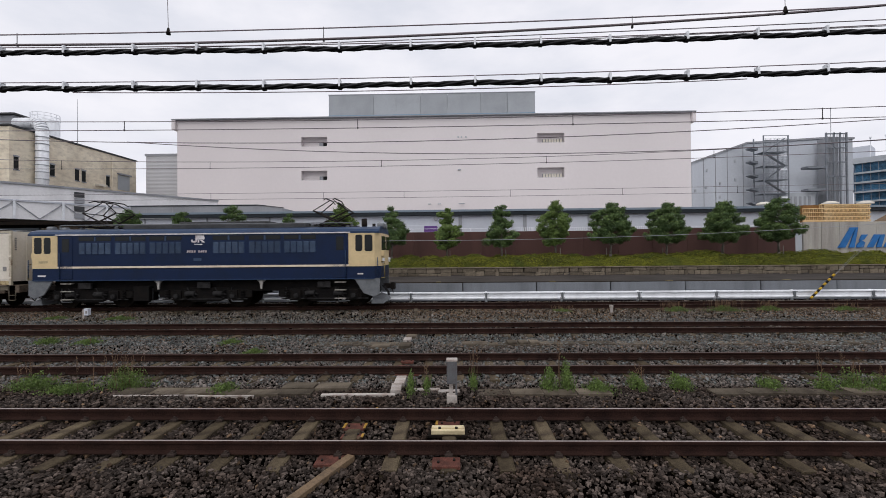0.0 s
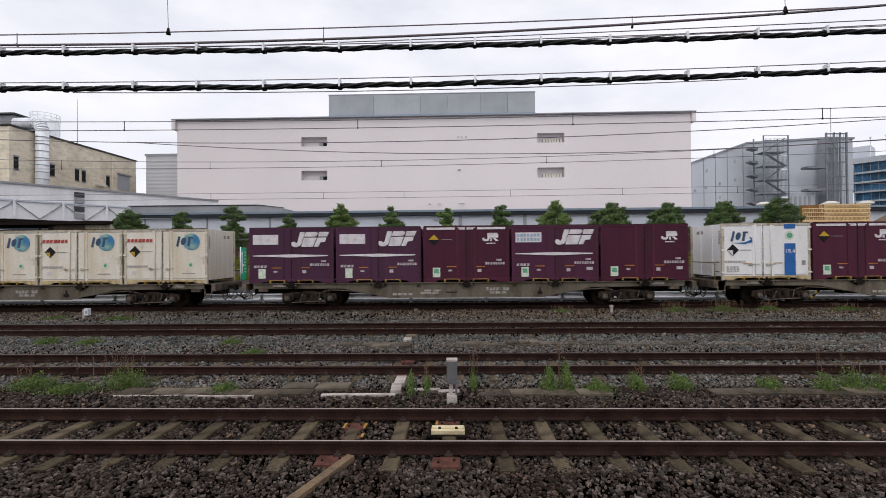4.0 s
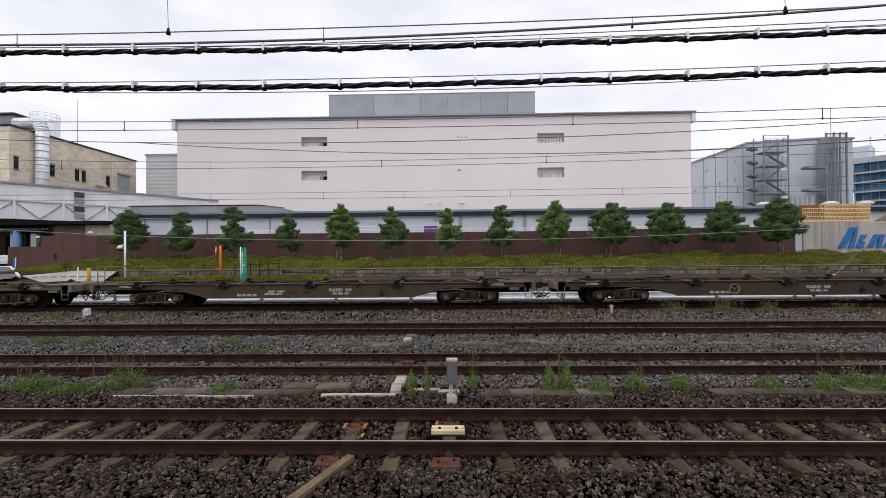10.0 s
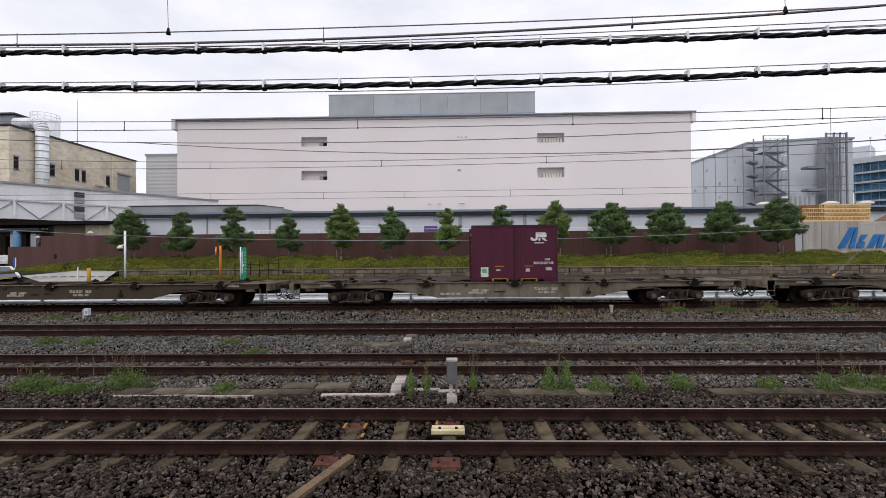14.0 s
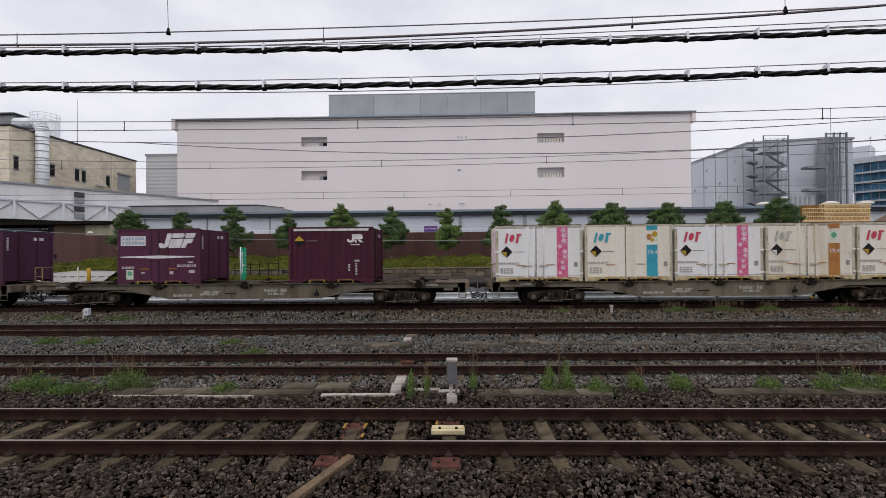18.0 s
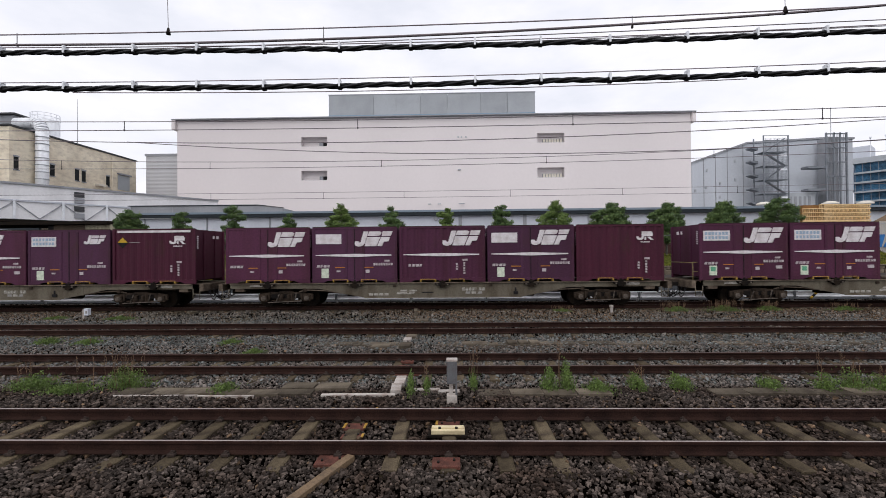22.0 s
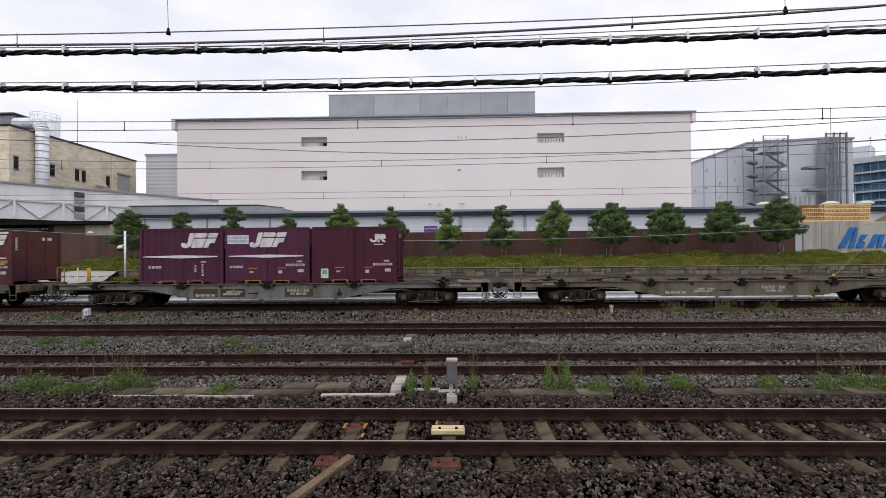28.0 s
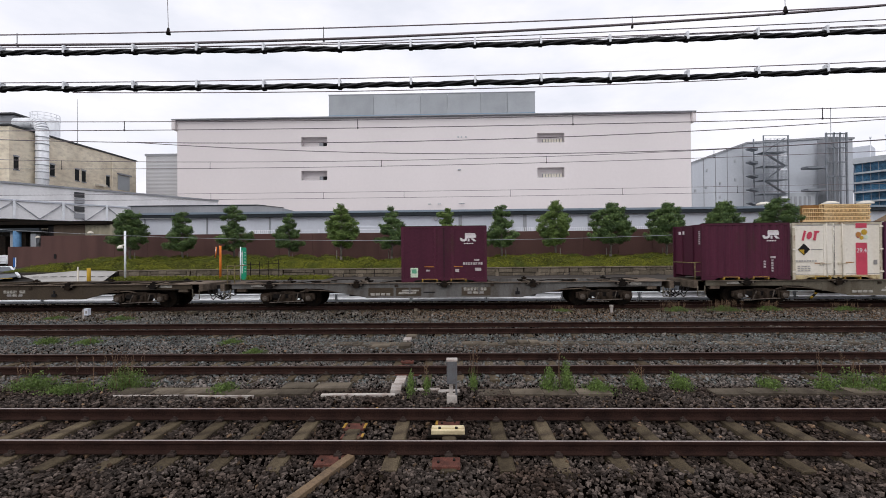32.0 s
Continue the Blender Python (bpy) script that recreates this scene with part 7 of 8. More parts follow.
    if style == "p":
        b2 = bmesh.new()
        for i in range(16):
            a0, a1 = i * math.pi / 8, (i + 1) * math.pi / 8
            tube(b2, (-2.2 + 0.2 * math.cos(a0), -1.25, 0.72 + 0.2 * math.sin(a0)), (-2.2 + 0.2 * math.cos(a1), -1.25, 0.72 + 0.2 * math.sin(a1)), 0.032, 6)
        for i in range(3):
            tube(b2, (-2.2, -1.25, 0.72), (-2.2 + 0.2 * math.cos(i * 2.094 + 0.5), -1.25, 0.72 + 0.2 * math.sin(i * 2.094 + 0.5)), 0.016, 6)
        tube(b2, (-2.2, -1.25, 0.72), (-2.2, -1.16, 0.72), 0.03, 8)
        part("handbrake_wheel", b2, M_OLIVERAIL, root, "dull yellow handbrake wheel")
    b2 = bmesh.new()
    tube(b2, (2.4, -0.75, 0.6), (4.0, -0.75, 0.6), 0.17, 14)
    box(b2, -4.2, -3.4, -0.9, -0.5, 0.48, 0.8)
    tube(b2, (2.0, -0.8, 0.72), (6.2, -0.8, 0.76), 0.02, 6)
    part("air_tank", b2, M_DARK, root)
    for e in (-1, 1):
        b2 = bmesh.new()
        sweep(b2, [(e * (mid - 0.6), -1.12, lo + 0.1), (e * (mid + 0.3), -1.14, lo + 0.1), (e * (far - 0.3), -1.14, 0.74), (e * (far + 0.5), -1.14, 0.78), (e * (far + 0.9), -1.1, 0.7)], 0.028)
        part("brake_pipe", b2, M_DECK, root)
        boxpart("spring_stop", M_BOGIE, root, *sorted((e * 5.95, e * 6.1)), -1.2, -1.0, 0.7, 0.86, bevel=0.01)
        boxpart("valve_box", M_DECK, root, *sorted((e * 8.7, e * 9.1)), -1.16, -0.95, 0.72, 0.9, bevel=0.015)
        boxpart("tie_down", M_BOGIE, root, *sorted((e * 2.0, e * 2.15)), -1.235, -1.19, 0.9, 1.0, bevel=0.008)
    b2 = bmesh.new()
    box(b2, 3.05, 3.25, -1.25, -1.19, 0.56, 0.68, 0.01)
    tube(b2, (3.15, -1.22, 0.6), (3.15, -1.22, 0.84), 0.03, 8)
    part("brake_cock", b2, M_BLACKMARK, root)
    for x in (-6.9, 6.9):
        bogie(root, x)
    return root


# ---- between the tracks ----
M_WEED = mat("fresh_weed_leaf", (0.11, 0.165, 0.04), 0.55, var=0.4, scale=5, grain=20, gvar=0.25, island=0.4, tint=(0.06, 0.085, 0.025))
M_DRYSTALK = mat("dry_brown_stalk", (0.16, 0.1, 0.06), 0.8, var=0.3, scale=6, island=0.4)
M_LID = mat("worn_concrete_lid", (0.125, 0.104, 0.078), 0.9, var=0.6, scale=3, grain=40, gvar=0.2, bump=0.3, piece=0.35, tint=(0.06, 0.048, 0.036), spec=0.06)
M_WHITEDUCT = mat("chalky_white_duct", (0.4, 0.365, 0.335), 0.85, var=0.55, scale=6, grain=40, gvar=0.15, piece=0.15, tint=(0.25, 0.2, 0.17))
M_BEACON = mat("cream_beacon_shell", (0.62, 0.53, 0.33), 0.55, var=0.3, scale=8, grain=40, gvar=0.08, tint=(0.35, 0.27, 0.16))
M_BOXGREY = mat("grey_cabinet_paint", (0.125, 0.128, 0.135), 0.55, var=0.35, scale=8, grain=40, gvar=0.12, tint=(0.1, 0.09, 0.09))


def weed(x, y, w, h, seed, dry=0):
    root = thing("weed_clump", pose(x, y, -0.21), "fresh green weed clump growing in the ballast" if not dry else "green weed clump with dry brown stalks in the ballast", "weed", "weeds")
    rng = random.Random(seed)
    nr = np.random.default_rng(seed)
    bm = bmesh.new()
    for i in range(int(24 + w * 110)):
        a, b = rng.gauss(0, w * 0.42), rng.gauss(0, 0.12)
        hh = h * rng.uniform(0.35, 1.0) * max(0.35, 1 - abs(a) / (w * 1.5))
        tube(bm, (a, b, 0), (a + rng.gauss(0, 0.05), b + rng.gauss(0, 0.03), hh), 0.004, 4, 0.002)
    tagged(part("stem", bm, M_WEED, root), kind="stuff")
    n = int(380 + 2300 * w)
    px, py = nr.normal(0, w * 0.42, n), nr.normal(0, 0.13, n)
    hh = h * np.maximum(0.3, 1 - np.abs(px) / (w * 1.5)) * (0.75 + 0.25 * np.sin(px * 23 + seed))
    p = np.stack([px, py, 0.02 + hh * nr.random(n) ** 1.1], 1)
    o = new("leaf_mass", leaf_mesh("leaf_mass", p, 0.02, M_WEED, seed, -1.6))
    o.parent = root
    tagged(o, kind="stuff")
    if dry:
        bm = bmesh.new()
        for i in range(dry):
            a, b = rng.gauss(0, w * 0.5), rng.gauss(0, 0.15)
            hh = h * rng.uniform(1.1, 1.7)
            tube(bm, (a, b, 0), (a + rng.gauss(0, 0.05), b, hh), 0.005, 4, 0.003)
            for k in range(5):
                z = hh * (0.6 + 0.09 * k)
                tube(bm, (a, b, z), (a + rng.gauss(0, 0.04), b, z + 0.06), 0.006, 4, 0.002)
        tagged(part("dry_stalk", bm, M_DRYSTALK, root, "dry brown seed stalk"), kind="stuff")


for i, (x, y, w, h, dry) in enumerate(((-8.15, 8.3, 0.5, 0.32, 5), (-6.35, 8.3, 0.5, 0.48, 14), (-7.3, 8.15, 0.5, 0.14, 0), (-4.35, 8.1, 0.25, 0.2, 0), (1.75, 8.2, 0.16, 0.5, 0), (2.1, 8.3, 0.14, 0.55, 2),
                                       (2.65, 8.1, 0.3, 0.22, 0), (3.4, 8.25, 0.16, 0.33, 3), (4.2, 8.25, 0.2, 0.38, 0), (5.8, 8.22, 0.18, 0.3, 0), (6.75, 8.15, 0.14, 0.42, 2), (7.3, 8.2, 0.2, 0.4, 5), (7.75, 8.1, 0.22, 0.3, 2),
                                       (-0.8, 8.0, 0.07, 0.48, 0), (-0.52, 8.15, 0.06, 0.4, 2), (0.36, 8.35, 0.07, 0.45, 3), (-11.9, 12.5, 0.35, 0.22, 0), (-10.6, 12.45, 0.4, 0.18, 3),
                                       (-6.4, 12.4, 0.35, 0.16, 2), (-5.2, 11.2, 0.3, 0.12, 0), (9.4, 18.7, 0.55, 0.26, 26), (11.3, 18.6, 0.7, 0.3, 34), (13.3, 18.8, 0.5, 0.24, 24), (16.4, 18.7, 0.6, 0.2, 22), (4.6, 18.8, 0.4, 0.16, 16), (-13.4, 17.2, 0.6, 0.14, 12), (-16.2, 17.4, 0.5, 0.12, 8))):
    weed(x, y, w, h, 40 + i, dry)


def trough(name, x0, x1, y, step, width, m, label, gap=0.06, sink=0.0):
    root = tagged(new(name), label, "cable trough", kind="structure")
    root.location = (0, y, -0.19 - sink)
    bm = bmesh.new()
    box(bm, 0.006, step - 0.006, -width / 2, width / 2, -0.08, 0.05, 0.008)
    me = mesh_of("lid", bm, m)
    rng = random.Random(int(y * 10))
    for i in range(int((x1 - x0) / step)):
        if rng.random() < gap:
            continue
        o = new("lid", me)
        o.parent, o.location = root, (x0 + step * i, rng.uniform(-0.015, 0.015), rng.uniform(-0.02, 0.012))
        o.rotation_euler = (rng.uniform(-0.03, 0.03), rng.uniform(-0.015, 0.015), rng.uniform(-0.02, 0.02))


trough("cable_trough_1", -6.2, -2.6, 8.0, 0.6, 0.34, M_LID, "row of worn concrete cable trough lids", 0.0, 0.012)
trough("cable_trough_2", -0.2, 9.0, 7.98, 0.6, 0.34, M_LID, "row of dirty concrete cable trough lids", 0.2, 0.022)
trough("cable_trough_3", -4.0, 14.5, 12.25, 0.7, 0.42, M_LID, "row of concrete lids between two tracks", 0.15, 0.03)
trough("trough_edge", -6.2, -3.6, 7.78, 0.52, 0.05, M_WHITEDUCT, "chalky white trough edge blocks", 0.0, 0.008)


def clutter():
    cab = thing("trackside_cabinet", pose(-0.05, 7.55, -0.25), "small grey trackside cabinet on a post", "cabinet")
    boxpart("base_block", M_WHITEDUCT, cab, -0.09, 0.09, -0.08, 0.1, 0.0, 0.17, bevel=0.012)
    boxpart("post", M_WHITEDUCT, cab, -0.045, 0.02, -0.035, 0.035, 0.16, 0.42, bevel=0.006)
    boxpart("body", M_BOXGREY, cab, -0.085, 0.095, -0.09, 0.09, 0.38, 0.76, bevel=0.012)
    boxpart("lid", M_WHITEDUCT, cab, -0.09, 0.1, -0.095, 0.095, 0.757, 0.785, bevel=0.008)
    boxpart("door", M_BOXGREY, cab, -0.07, 0.05, -0.1, -0.089, 0.42, 0.72, bevel=0.004)
    bm = bmesh.new()
    tube(bm, (0.08, -0.02, 0.02), (0.075, -0.03, 0.42), 0.018, 8)
    part("conduit", bm, M_BOXGREY, cab)

    bea = thing("track_beacon", pose(-0.1, 6.16, -0.17), "cream signalling beacon between the rails", "track beacon")
    boxpart("shell", M_BEACON, bea, -0.235, 0.235, -0.06, 0.1, 0.0, 0.06, bevel=0.012)
    boxpart("upper_shell", M_BEACON, bea, -0.228, 0.228, 0.01, 0.098, 0.055, 0.075, bevel=0.008)
    for x in (-0.13, 0.13):
        bm = bmesh.new()
        box(bm, x * 0.9 - 0.02, x * 0.9 + 0.02, -0.01, 0.03, 0.055, 0.08, 0.004)
        part("notch", bm, M_STEELDARK, bea)
    boxpart("foot_plate", M_DARK, bea, -0.28, 0.28, -0.1, 0.1, -0.03, 0.0)

    def tie_plate(x, y, w, d, z=-0.16, stripe=0, angle=0):
        t = thing("sleeper_plate", pose(x, y, z, 0, 0, angle), "red-brown sleeper plate with yellow marks" if stripe else "red-brown painted sleeper plate", "plate", "sleeper plates")
        boxpart("plate", M_PLATE, t, -w / 2, w / 2, -d / 2, d / 2, -0.06, -0.02, bevel=0.008)
        for s in (-1, 1):
            if stripe & (1 if s < 0 else 2):
                boxpart("yellow_mark", M_YELLOW, t, s * w / 2 - 0.018, s * w / 2 + 0.018, -d / 2 + 0.01, d / 2 - 0.01, -0.021, -0.012)
        bm = bmesh.new()
        for a in (-0.28, 0.28):
            tube(bm, (a * w, a * 0.1, -0.02), (a * w, a * 0.1, 0.002), 0.016, 8)
        part("bolt", bm, M_STEELDARK, t)

    for a in ((-1.47, 6.42, 0.3, 0.2, -0.15, 3), (-1.45, 6.12, 0.3, 0.14, -0.17, 2), (-0.11, 5.28, 0.34, 0.24, -0.13, 0), (-0.1, 6.5, 0.34, 0.16, -0.14, 1), (-1.52, 5.32, 0.36, 0.24, -0.13, 0),
              (-0.08, 7.02, 0.34, 0.2, -0.13, 0), (-1.42, 7.05, 0.3, 0.18, -0.14, 2), (-1.09, 10.15, 0.3, 0.24, -0.12, 0), (-1.12, 9.15, 0.32, 0.22, -0.14, 1), (-1.15, 9.72, 0.26, 0.3, -0.14, 0),
              (-1.2, 14.3, 0.34, 0.4, -0.13, 0), (-0.8, 9.2, 0.2, 0.2, -0.14, 0)):
        tie_plate(*a)
    plank = thing("timber_plank", pose(-1.57, 4.72, -0.19, 0, 0, 68), "tan timber plank lying on the ballast", "plank")
    boxpart("plank", M_TIMBER, plank, -0.9, 0.74, -0.055, 0.055, -0.01, 0.065, bevel=0.008)
    for i, (x, y, w, d, ang) in enumerate(((-1.07, 8.62, 0.2, 0.5, 0), (-1.09, 8.15, 0.19, 0.45, 4), (-1.5, 7.83, 0.85, 0.1, 0), (-2.15, 7.82, 0.5, 0.1, 2), (-0.55, 8.12, 0.55, 0.12, 0), (-0.1, 8.02, 0.4, 0.14, 0),
                                           (-1.36, 12.72, 0.22, 0.42, 0), (-1.3, 13.2, 0.3, 0.4, 0), (-1.35, 11.95, 0.3, 0.5, 0), (-1.2, 16.3, 0.5, 0.5, 0))):
        d_ = thing("cable_duct", pose(x, y, -0.18, 0, 0, ang), "chalky white concrete cable duct piece", "cable duct", "cable ducts")
        boxpart("block", M_WHITEDUCT if i < 7 else M_LID, d_, -w / 2, w / 2, -d / 2, d / 2, -0.05, 0.06 if d > 0.2 else 0.025, bevel=0.01)
    slabs = [(-2.3, 8.28, 0.62, 0.36), (-2.95, 8.3, 0.6, 0.34), (-2.0, 11.9, 0.5, 0.4)]
    for x, y, w, d in slabs:
        d_ = thing("paving_slab", pose(x, y, -0.185), "flat dirty concrete slab on the ballast", "slab", "slabs")
        boxpart("slab", M_LID, d_, -w / 2, w / 2, -d / 2, d / 2, -0.05, 0.05, bevel=0.01)

    mk = thing("distance_marker", pose(-14.83, 17.3, -0.28), "white marker box on a short post", "marker")
    boxpart("post", M_WHITEDUCT, mk, -0.13, -0.045, -0.06, 0.06, 0.0, 0.48, bevel=0.01)
    boxpart("box", M_WAREHOUSE, mk, -0.05, 0.12, -0.08, 0.08, 0.24, 0.52, bevel=0.015)
    boxpart("figure_bar", M_GREYMARK, mk, 0.02, 0.08, -0.088, -0.079, 0.32, 0.42)
    for x, y, h, m in ((-1.55, 17.7, 0.28, M_LID), (6.56, 18.4, 0.3, M_WHITEDUCT)):
        s = thing("marker_peg", pose(x, y, -0.28), "short pale marker peg beside the track", "marker", "marker pegs")
        boxpart("peg", m, s, -0.05, 0.05, -0.05, 0.05, 0.0, h, bevel=0.012)
        boxpart("cap", m, s, -0.07, 0.07, -0.06, 0.06, h, h + 0.1, bevel=0.015)
    for i in range(9):
        x = -1.0 + 0.31 * i
        ln = thing("drain_cover", pose(x + 2.6, 12.25, -0.165), "pale concrete drain cover piece", "cover", "drain covers") if i < 3 else None
        if ln:
            boxpart("cover", M_LID, ln, -0.13, 0.13, -0.2, 0.2, -0.02, 0.05, bevel=0.01)


clutter()


# ---- train: locomotive ----
def locomotive():
    root = thing("electric_locomotive", pose(0, 0, 0), "dark blue electric locomotive with cream cabs and white emblem", "locomotive")
    HL, HW = 7.78, 1.4

    def lx(p):
        return (p - 45) / 640 * 2 * HL - HL

    def panel(name, m, x0, x1, z0, z1, d=0.012, label="", parent=None, bevel=0.0):
        bm = bmesh.new()
        box(bm, x0, x1, -HW - d, -HW + 0.02, z0, z1, bevel)
        return part(name, bm, m, parent or root, label)

    # body with tumblehome cabs
    bm = bmesh.new()
    out = [(-HL + 0.25, -HW), (HL - 0.25, -HW), (HL - 0.02, -HW + 0.3), (HL, -0.5), (HL, 0.5), (HL - 0.02, HW - 0.3), (HL - 0.25, HW), (-HL + 0.25, HW),
           (-HL + 0.02, HW - 0.3), (-HL, 0.5), (-HL, -0.5), (-HL + 0.02, -HW + 0.3)]
    prism(bm, out, 1.28, 3.26, 'z')
    part("body", bm, M_BLUE, root)
    bm = bmesh.new()
    secs = [(1.42, 3.25), (1.42, 3.32), (1.3, 3.43), (1.0, 3.52), (0.5, 3.57), (0.0, 3.58)]
    prof = [(-a, b) for a, b in secs] + [(a, b) for a, b in secs[::-1][1:]]
    prism(bm, prof, -HL + 0.06, HL - 0.06, 'x')
    part("roof", bm, M_ROOFBLUE, root)
    for s in (-1, 1):
        bm = bmesh.new()
        box(bm, -HL + 1.3, HL - 1.3, s * 1.43 - 0.02, s * 1.43 + 0.02, 3.245, 3.3)
        part("gutter", bm, M_WHITEMARK, root)
    # cream cabs, wrapped round the ends
    for e in (-1, 1):
        bm = bmesh.new()
        k = 0.014
        o2 = [(HL - 1.38, -HW - k), (HL - 0.25, -HW - k), (HL - 0.01, -HW + 0.3), (HL + k, -0.5), (HL + k, 0.5), (HL - 0.01, HW - 0.3), (HL - 0.25, HW + k), (HL - 1.38, HW + k)]
        prism(bm, [(e * a, b) for a, b in o2], 1.81, 3.24, 'z')
        part("cab_front", bm, M_LOCOCREAM, root, "cream cab end")
        for a, b in ((0.34, 0.68), (0.78, 1.08)):
            x0, x1 = sorted((e * (HL - b), e * (HL - a)))
            bm = bmesh.new()
            ring = []
            for qx, qz, q in ((x1, 3.17, 0), (x0, 3.17, 1), (x0, 2.46, 2), (x1, 2.46, 3)):
                ox, oz = qx + (-0.08 if qx == x1 else 0.08), qz + (-0.08 if qz > 3 else 0.08)
                for j in range(4):
                    w = math.pi / 2 * (q + j / 3)
                    ring.append((ox + 0.08 * math.cos(w), oz + 0.08 * math.sin(w)))
            prism(bm, ring, -HW - 0.022, -HW + 0.01)
            part("cab_window", bm, M_GLASS, root, "dark rounded cab window")
        for y0, y1 in ((-1.05, -0.1), (0.1, 1.05)):
            bm = bmesh.new()
            a, b = sorted((e * (HL - 0.03), e * (HL + 0.03)))
            box(bm, a, b, y0, y1, 2.5, 3.12)
            part("windscreen", bm, M_GLASS, root)
        bm = bmesh.new()
        for y in (-0.85, 0.85):
            a, b = sorted((e * HL, e * (HL + 0.07)))
            tube(bm, (e * HL, y, 2.05), (e * (HL + 0.08), y, 2.05), 0.12, 18)
        part("headlamp", bm, M_GALV, root)
        bm = bmesh.new()
        for y in (-0.35, 0.35):
            tube(bm, (e * (HL - 0.3), y, 3.6), (e * (HL + 0.02), y, 3.6), 0.12, 16)
        part("roof_lamp", bm, M_LOCOGREY, root)
        bm = bmesh.new()
        tube(bm, (e * (HL - 0.12), -HW - 0.05, 1.4), (e * (HL - 0.12), -HW - 0.05, 2.2), 0.018, 8)
        tube(bm, (e * (HL - 1.5), -HW - 0.05, 1.3), (e * (HL - 1.5), -HW - 0.05, 2.5), 0.018, 8)
        part("grab_rail", bm, M_ROOFBLUE, root)
        # door behind the cab
        x = e * (HL - 1.75)
        panel("cab_door", M_BLUE, x - 0.3, x + 0.3, 1.34, 3.18, 0.016, bevel=0.006)
        panel("door_window", M_GLASS, x - 0.16, x + 0.16, 2.52, 3.1, 0.022)
        # skirt, snow plough, coupler, steps
        bm = bmesh.new()
        prism(bm, [(e * (HL - 0.05), 1.3), (e * (HL - 1.15), 1.3), (e * (HL - 0.75), 0.66), (e * (HL - 0.3), 0.5), (e * (HL - 0.05), 0.62)], -HW + 0.02, -HW + 0.08)
        prism(bm, [(e * (HL - 0.05), 1.3), (e * (HL - 1.15), 1.3), (e * (HL - 0.75), 0.66), (e * (HL - 0.3), 0.5), (e * (HL - 0.05), 0.62)], HW - 0.08, HW - 0.02)
        part("skirt", bm, M_LOCOGREY, root, "grey corner skirt")
        bm = bmesh.new()
        prism(bm, [(e * (HL - 0.45), 0.18), (e * (HL + 0.08), 0.18), (e * (HL - 0.02), 0.34), (e * (HL - 0.4), 0.46)], -1.15, 1.15)
        part("snow_plough", bm, M_LOCOGREY, root)
        bm = bmesh.new()
        a, b = sorted((e * (HL - 0.1), e * (HL + 0.42)))
        box(bm, a, b, -0.11, 0.11, 0.76, 0.98, 0.02)
        a, b = sorted((e * (HL + 0.25), e * (HL + 0.45)))
        box(bm, a, b, -0.18, 0.18, 0.7, 1.04, 0.03)
        part("coupler", bm, M_STEELDARK, root)
        bm = bmesh.new()
        for y in (-0.6, 0.55, -0.9):
            pts = [(e * HL, y, 0.95), (e * (HL + 0.2), y, 0.7), (e * (HL + 0.28), y, 0.5)]
            for p, q in zip(pts, pts[1:]):
                tube(bm, p, q, 0.028, 6)
        part("brake_hose", bm, M_BLACKMARK, root)
        for z in (0.42, 0.78, 1.12):
            bm = bmesh.new()
            box(bm, x - 0.24, x + 0.24, -HW - 0.02, -HW + 0.14, z, z + 0.035)
            part("step", bm, M_INSCRIPTION, root, "white-edged step")
    # cream waist stripe and lower lining
    panel("waist_stripe", M_WAIST, -HL + 1.36, HL - 1.36, 1.81, 1.895, 0.016)
    panel("stripe_shade", M_BLACKMARK, -HL + 1.36, HL - 1.36, 1.785, 1.81, 0.01)
    bm = bmesh.new()
    box(bm, -HL + 0.3, HL - 0.3, -HW - 0.02, -HW + 0.02, 1.26, 1.3)
    part("sole_bar", bm, M_ROOFBLUE, root)
    # clerestory slots and louvre grilles
    for p0, p1 in ((141, 200), (207, 263), (270, 328), (385, 442), (450, 507), (513, 570)):
        m = (lx(p0) + lx(p1)) / 2
        for a, b in ((lx(p0), m - 0.06), (m + 0.06, lx(p1))):
            panel("upper_window", M_GLASS, a, b, 3.0, 3.18, 0.008)
        panel("window_post", M_LOUVRE, m - 0.03, m + 0.03, 2.99, 3.19, 0.014)
        g = panel("louvre", M_ROOFBLUE, lx(p0), lx(p1), 2.42, 2.93, 0.008)
        for i in range(11):
            bm = bmesh.new()
            prism(bm, [(-HW - 0.026, 2.445 + 0.043 * i), (-HW - 0.006, 2.477 + 0.043 * i), (-HW - 0.006, 2.455 + 0.043 * i)], lx(p0) + 0.03, lx(p1) - 0.03, 'x')
            part("slat", bm, M_LOUVRE, g)
        for i in (1, 2, 3, 4):
            bm = bmesh.new()
            xx = lx(p0) + (lx(p1) - lx(p0)) * i / 5
            box(bm, xx - 0.02, xx + 0.02, -HW - 0.03, -HW, 2.42, 2.93)
            part("mullion", bm, M_BLUE, g)
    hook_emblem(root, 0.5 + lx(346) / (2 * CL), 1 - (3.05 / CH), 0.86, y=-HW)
    for i in range(9):
        if i != 4:
            panel("number_bars", M_SMALLMARK, lx(338) + 0.1 * i, lx(338) + 0.1 * i + 0.07, 2.46, 2.555, 0.008)
    panel("builder_plate", M_LOUVRE, lx(350), lx(364), 2.1, 2.22, 0.008)
    panel("depot_mark", M_WHITEMARK, -HL + 0.5, -HL + 0.85, 1.45, 1.52, 0.008)
    panel("depot_mark", M_WHITEMARK, HL - 1.0, HL - 0.75, 1.46, 1.52, 0.008)
    panel("cab_plate", M_TANLABEL, -HL + 0.55, -HL + 0.95, 2.04, 2.16, 0.022)
    # roof gear
    bm = bmesh.new()
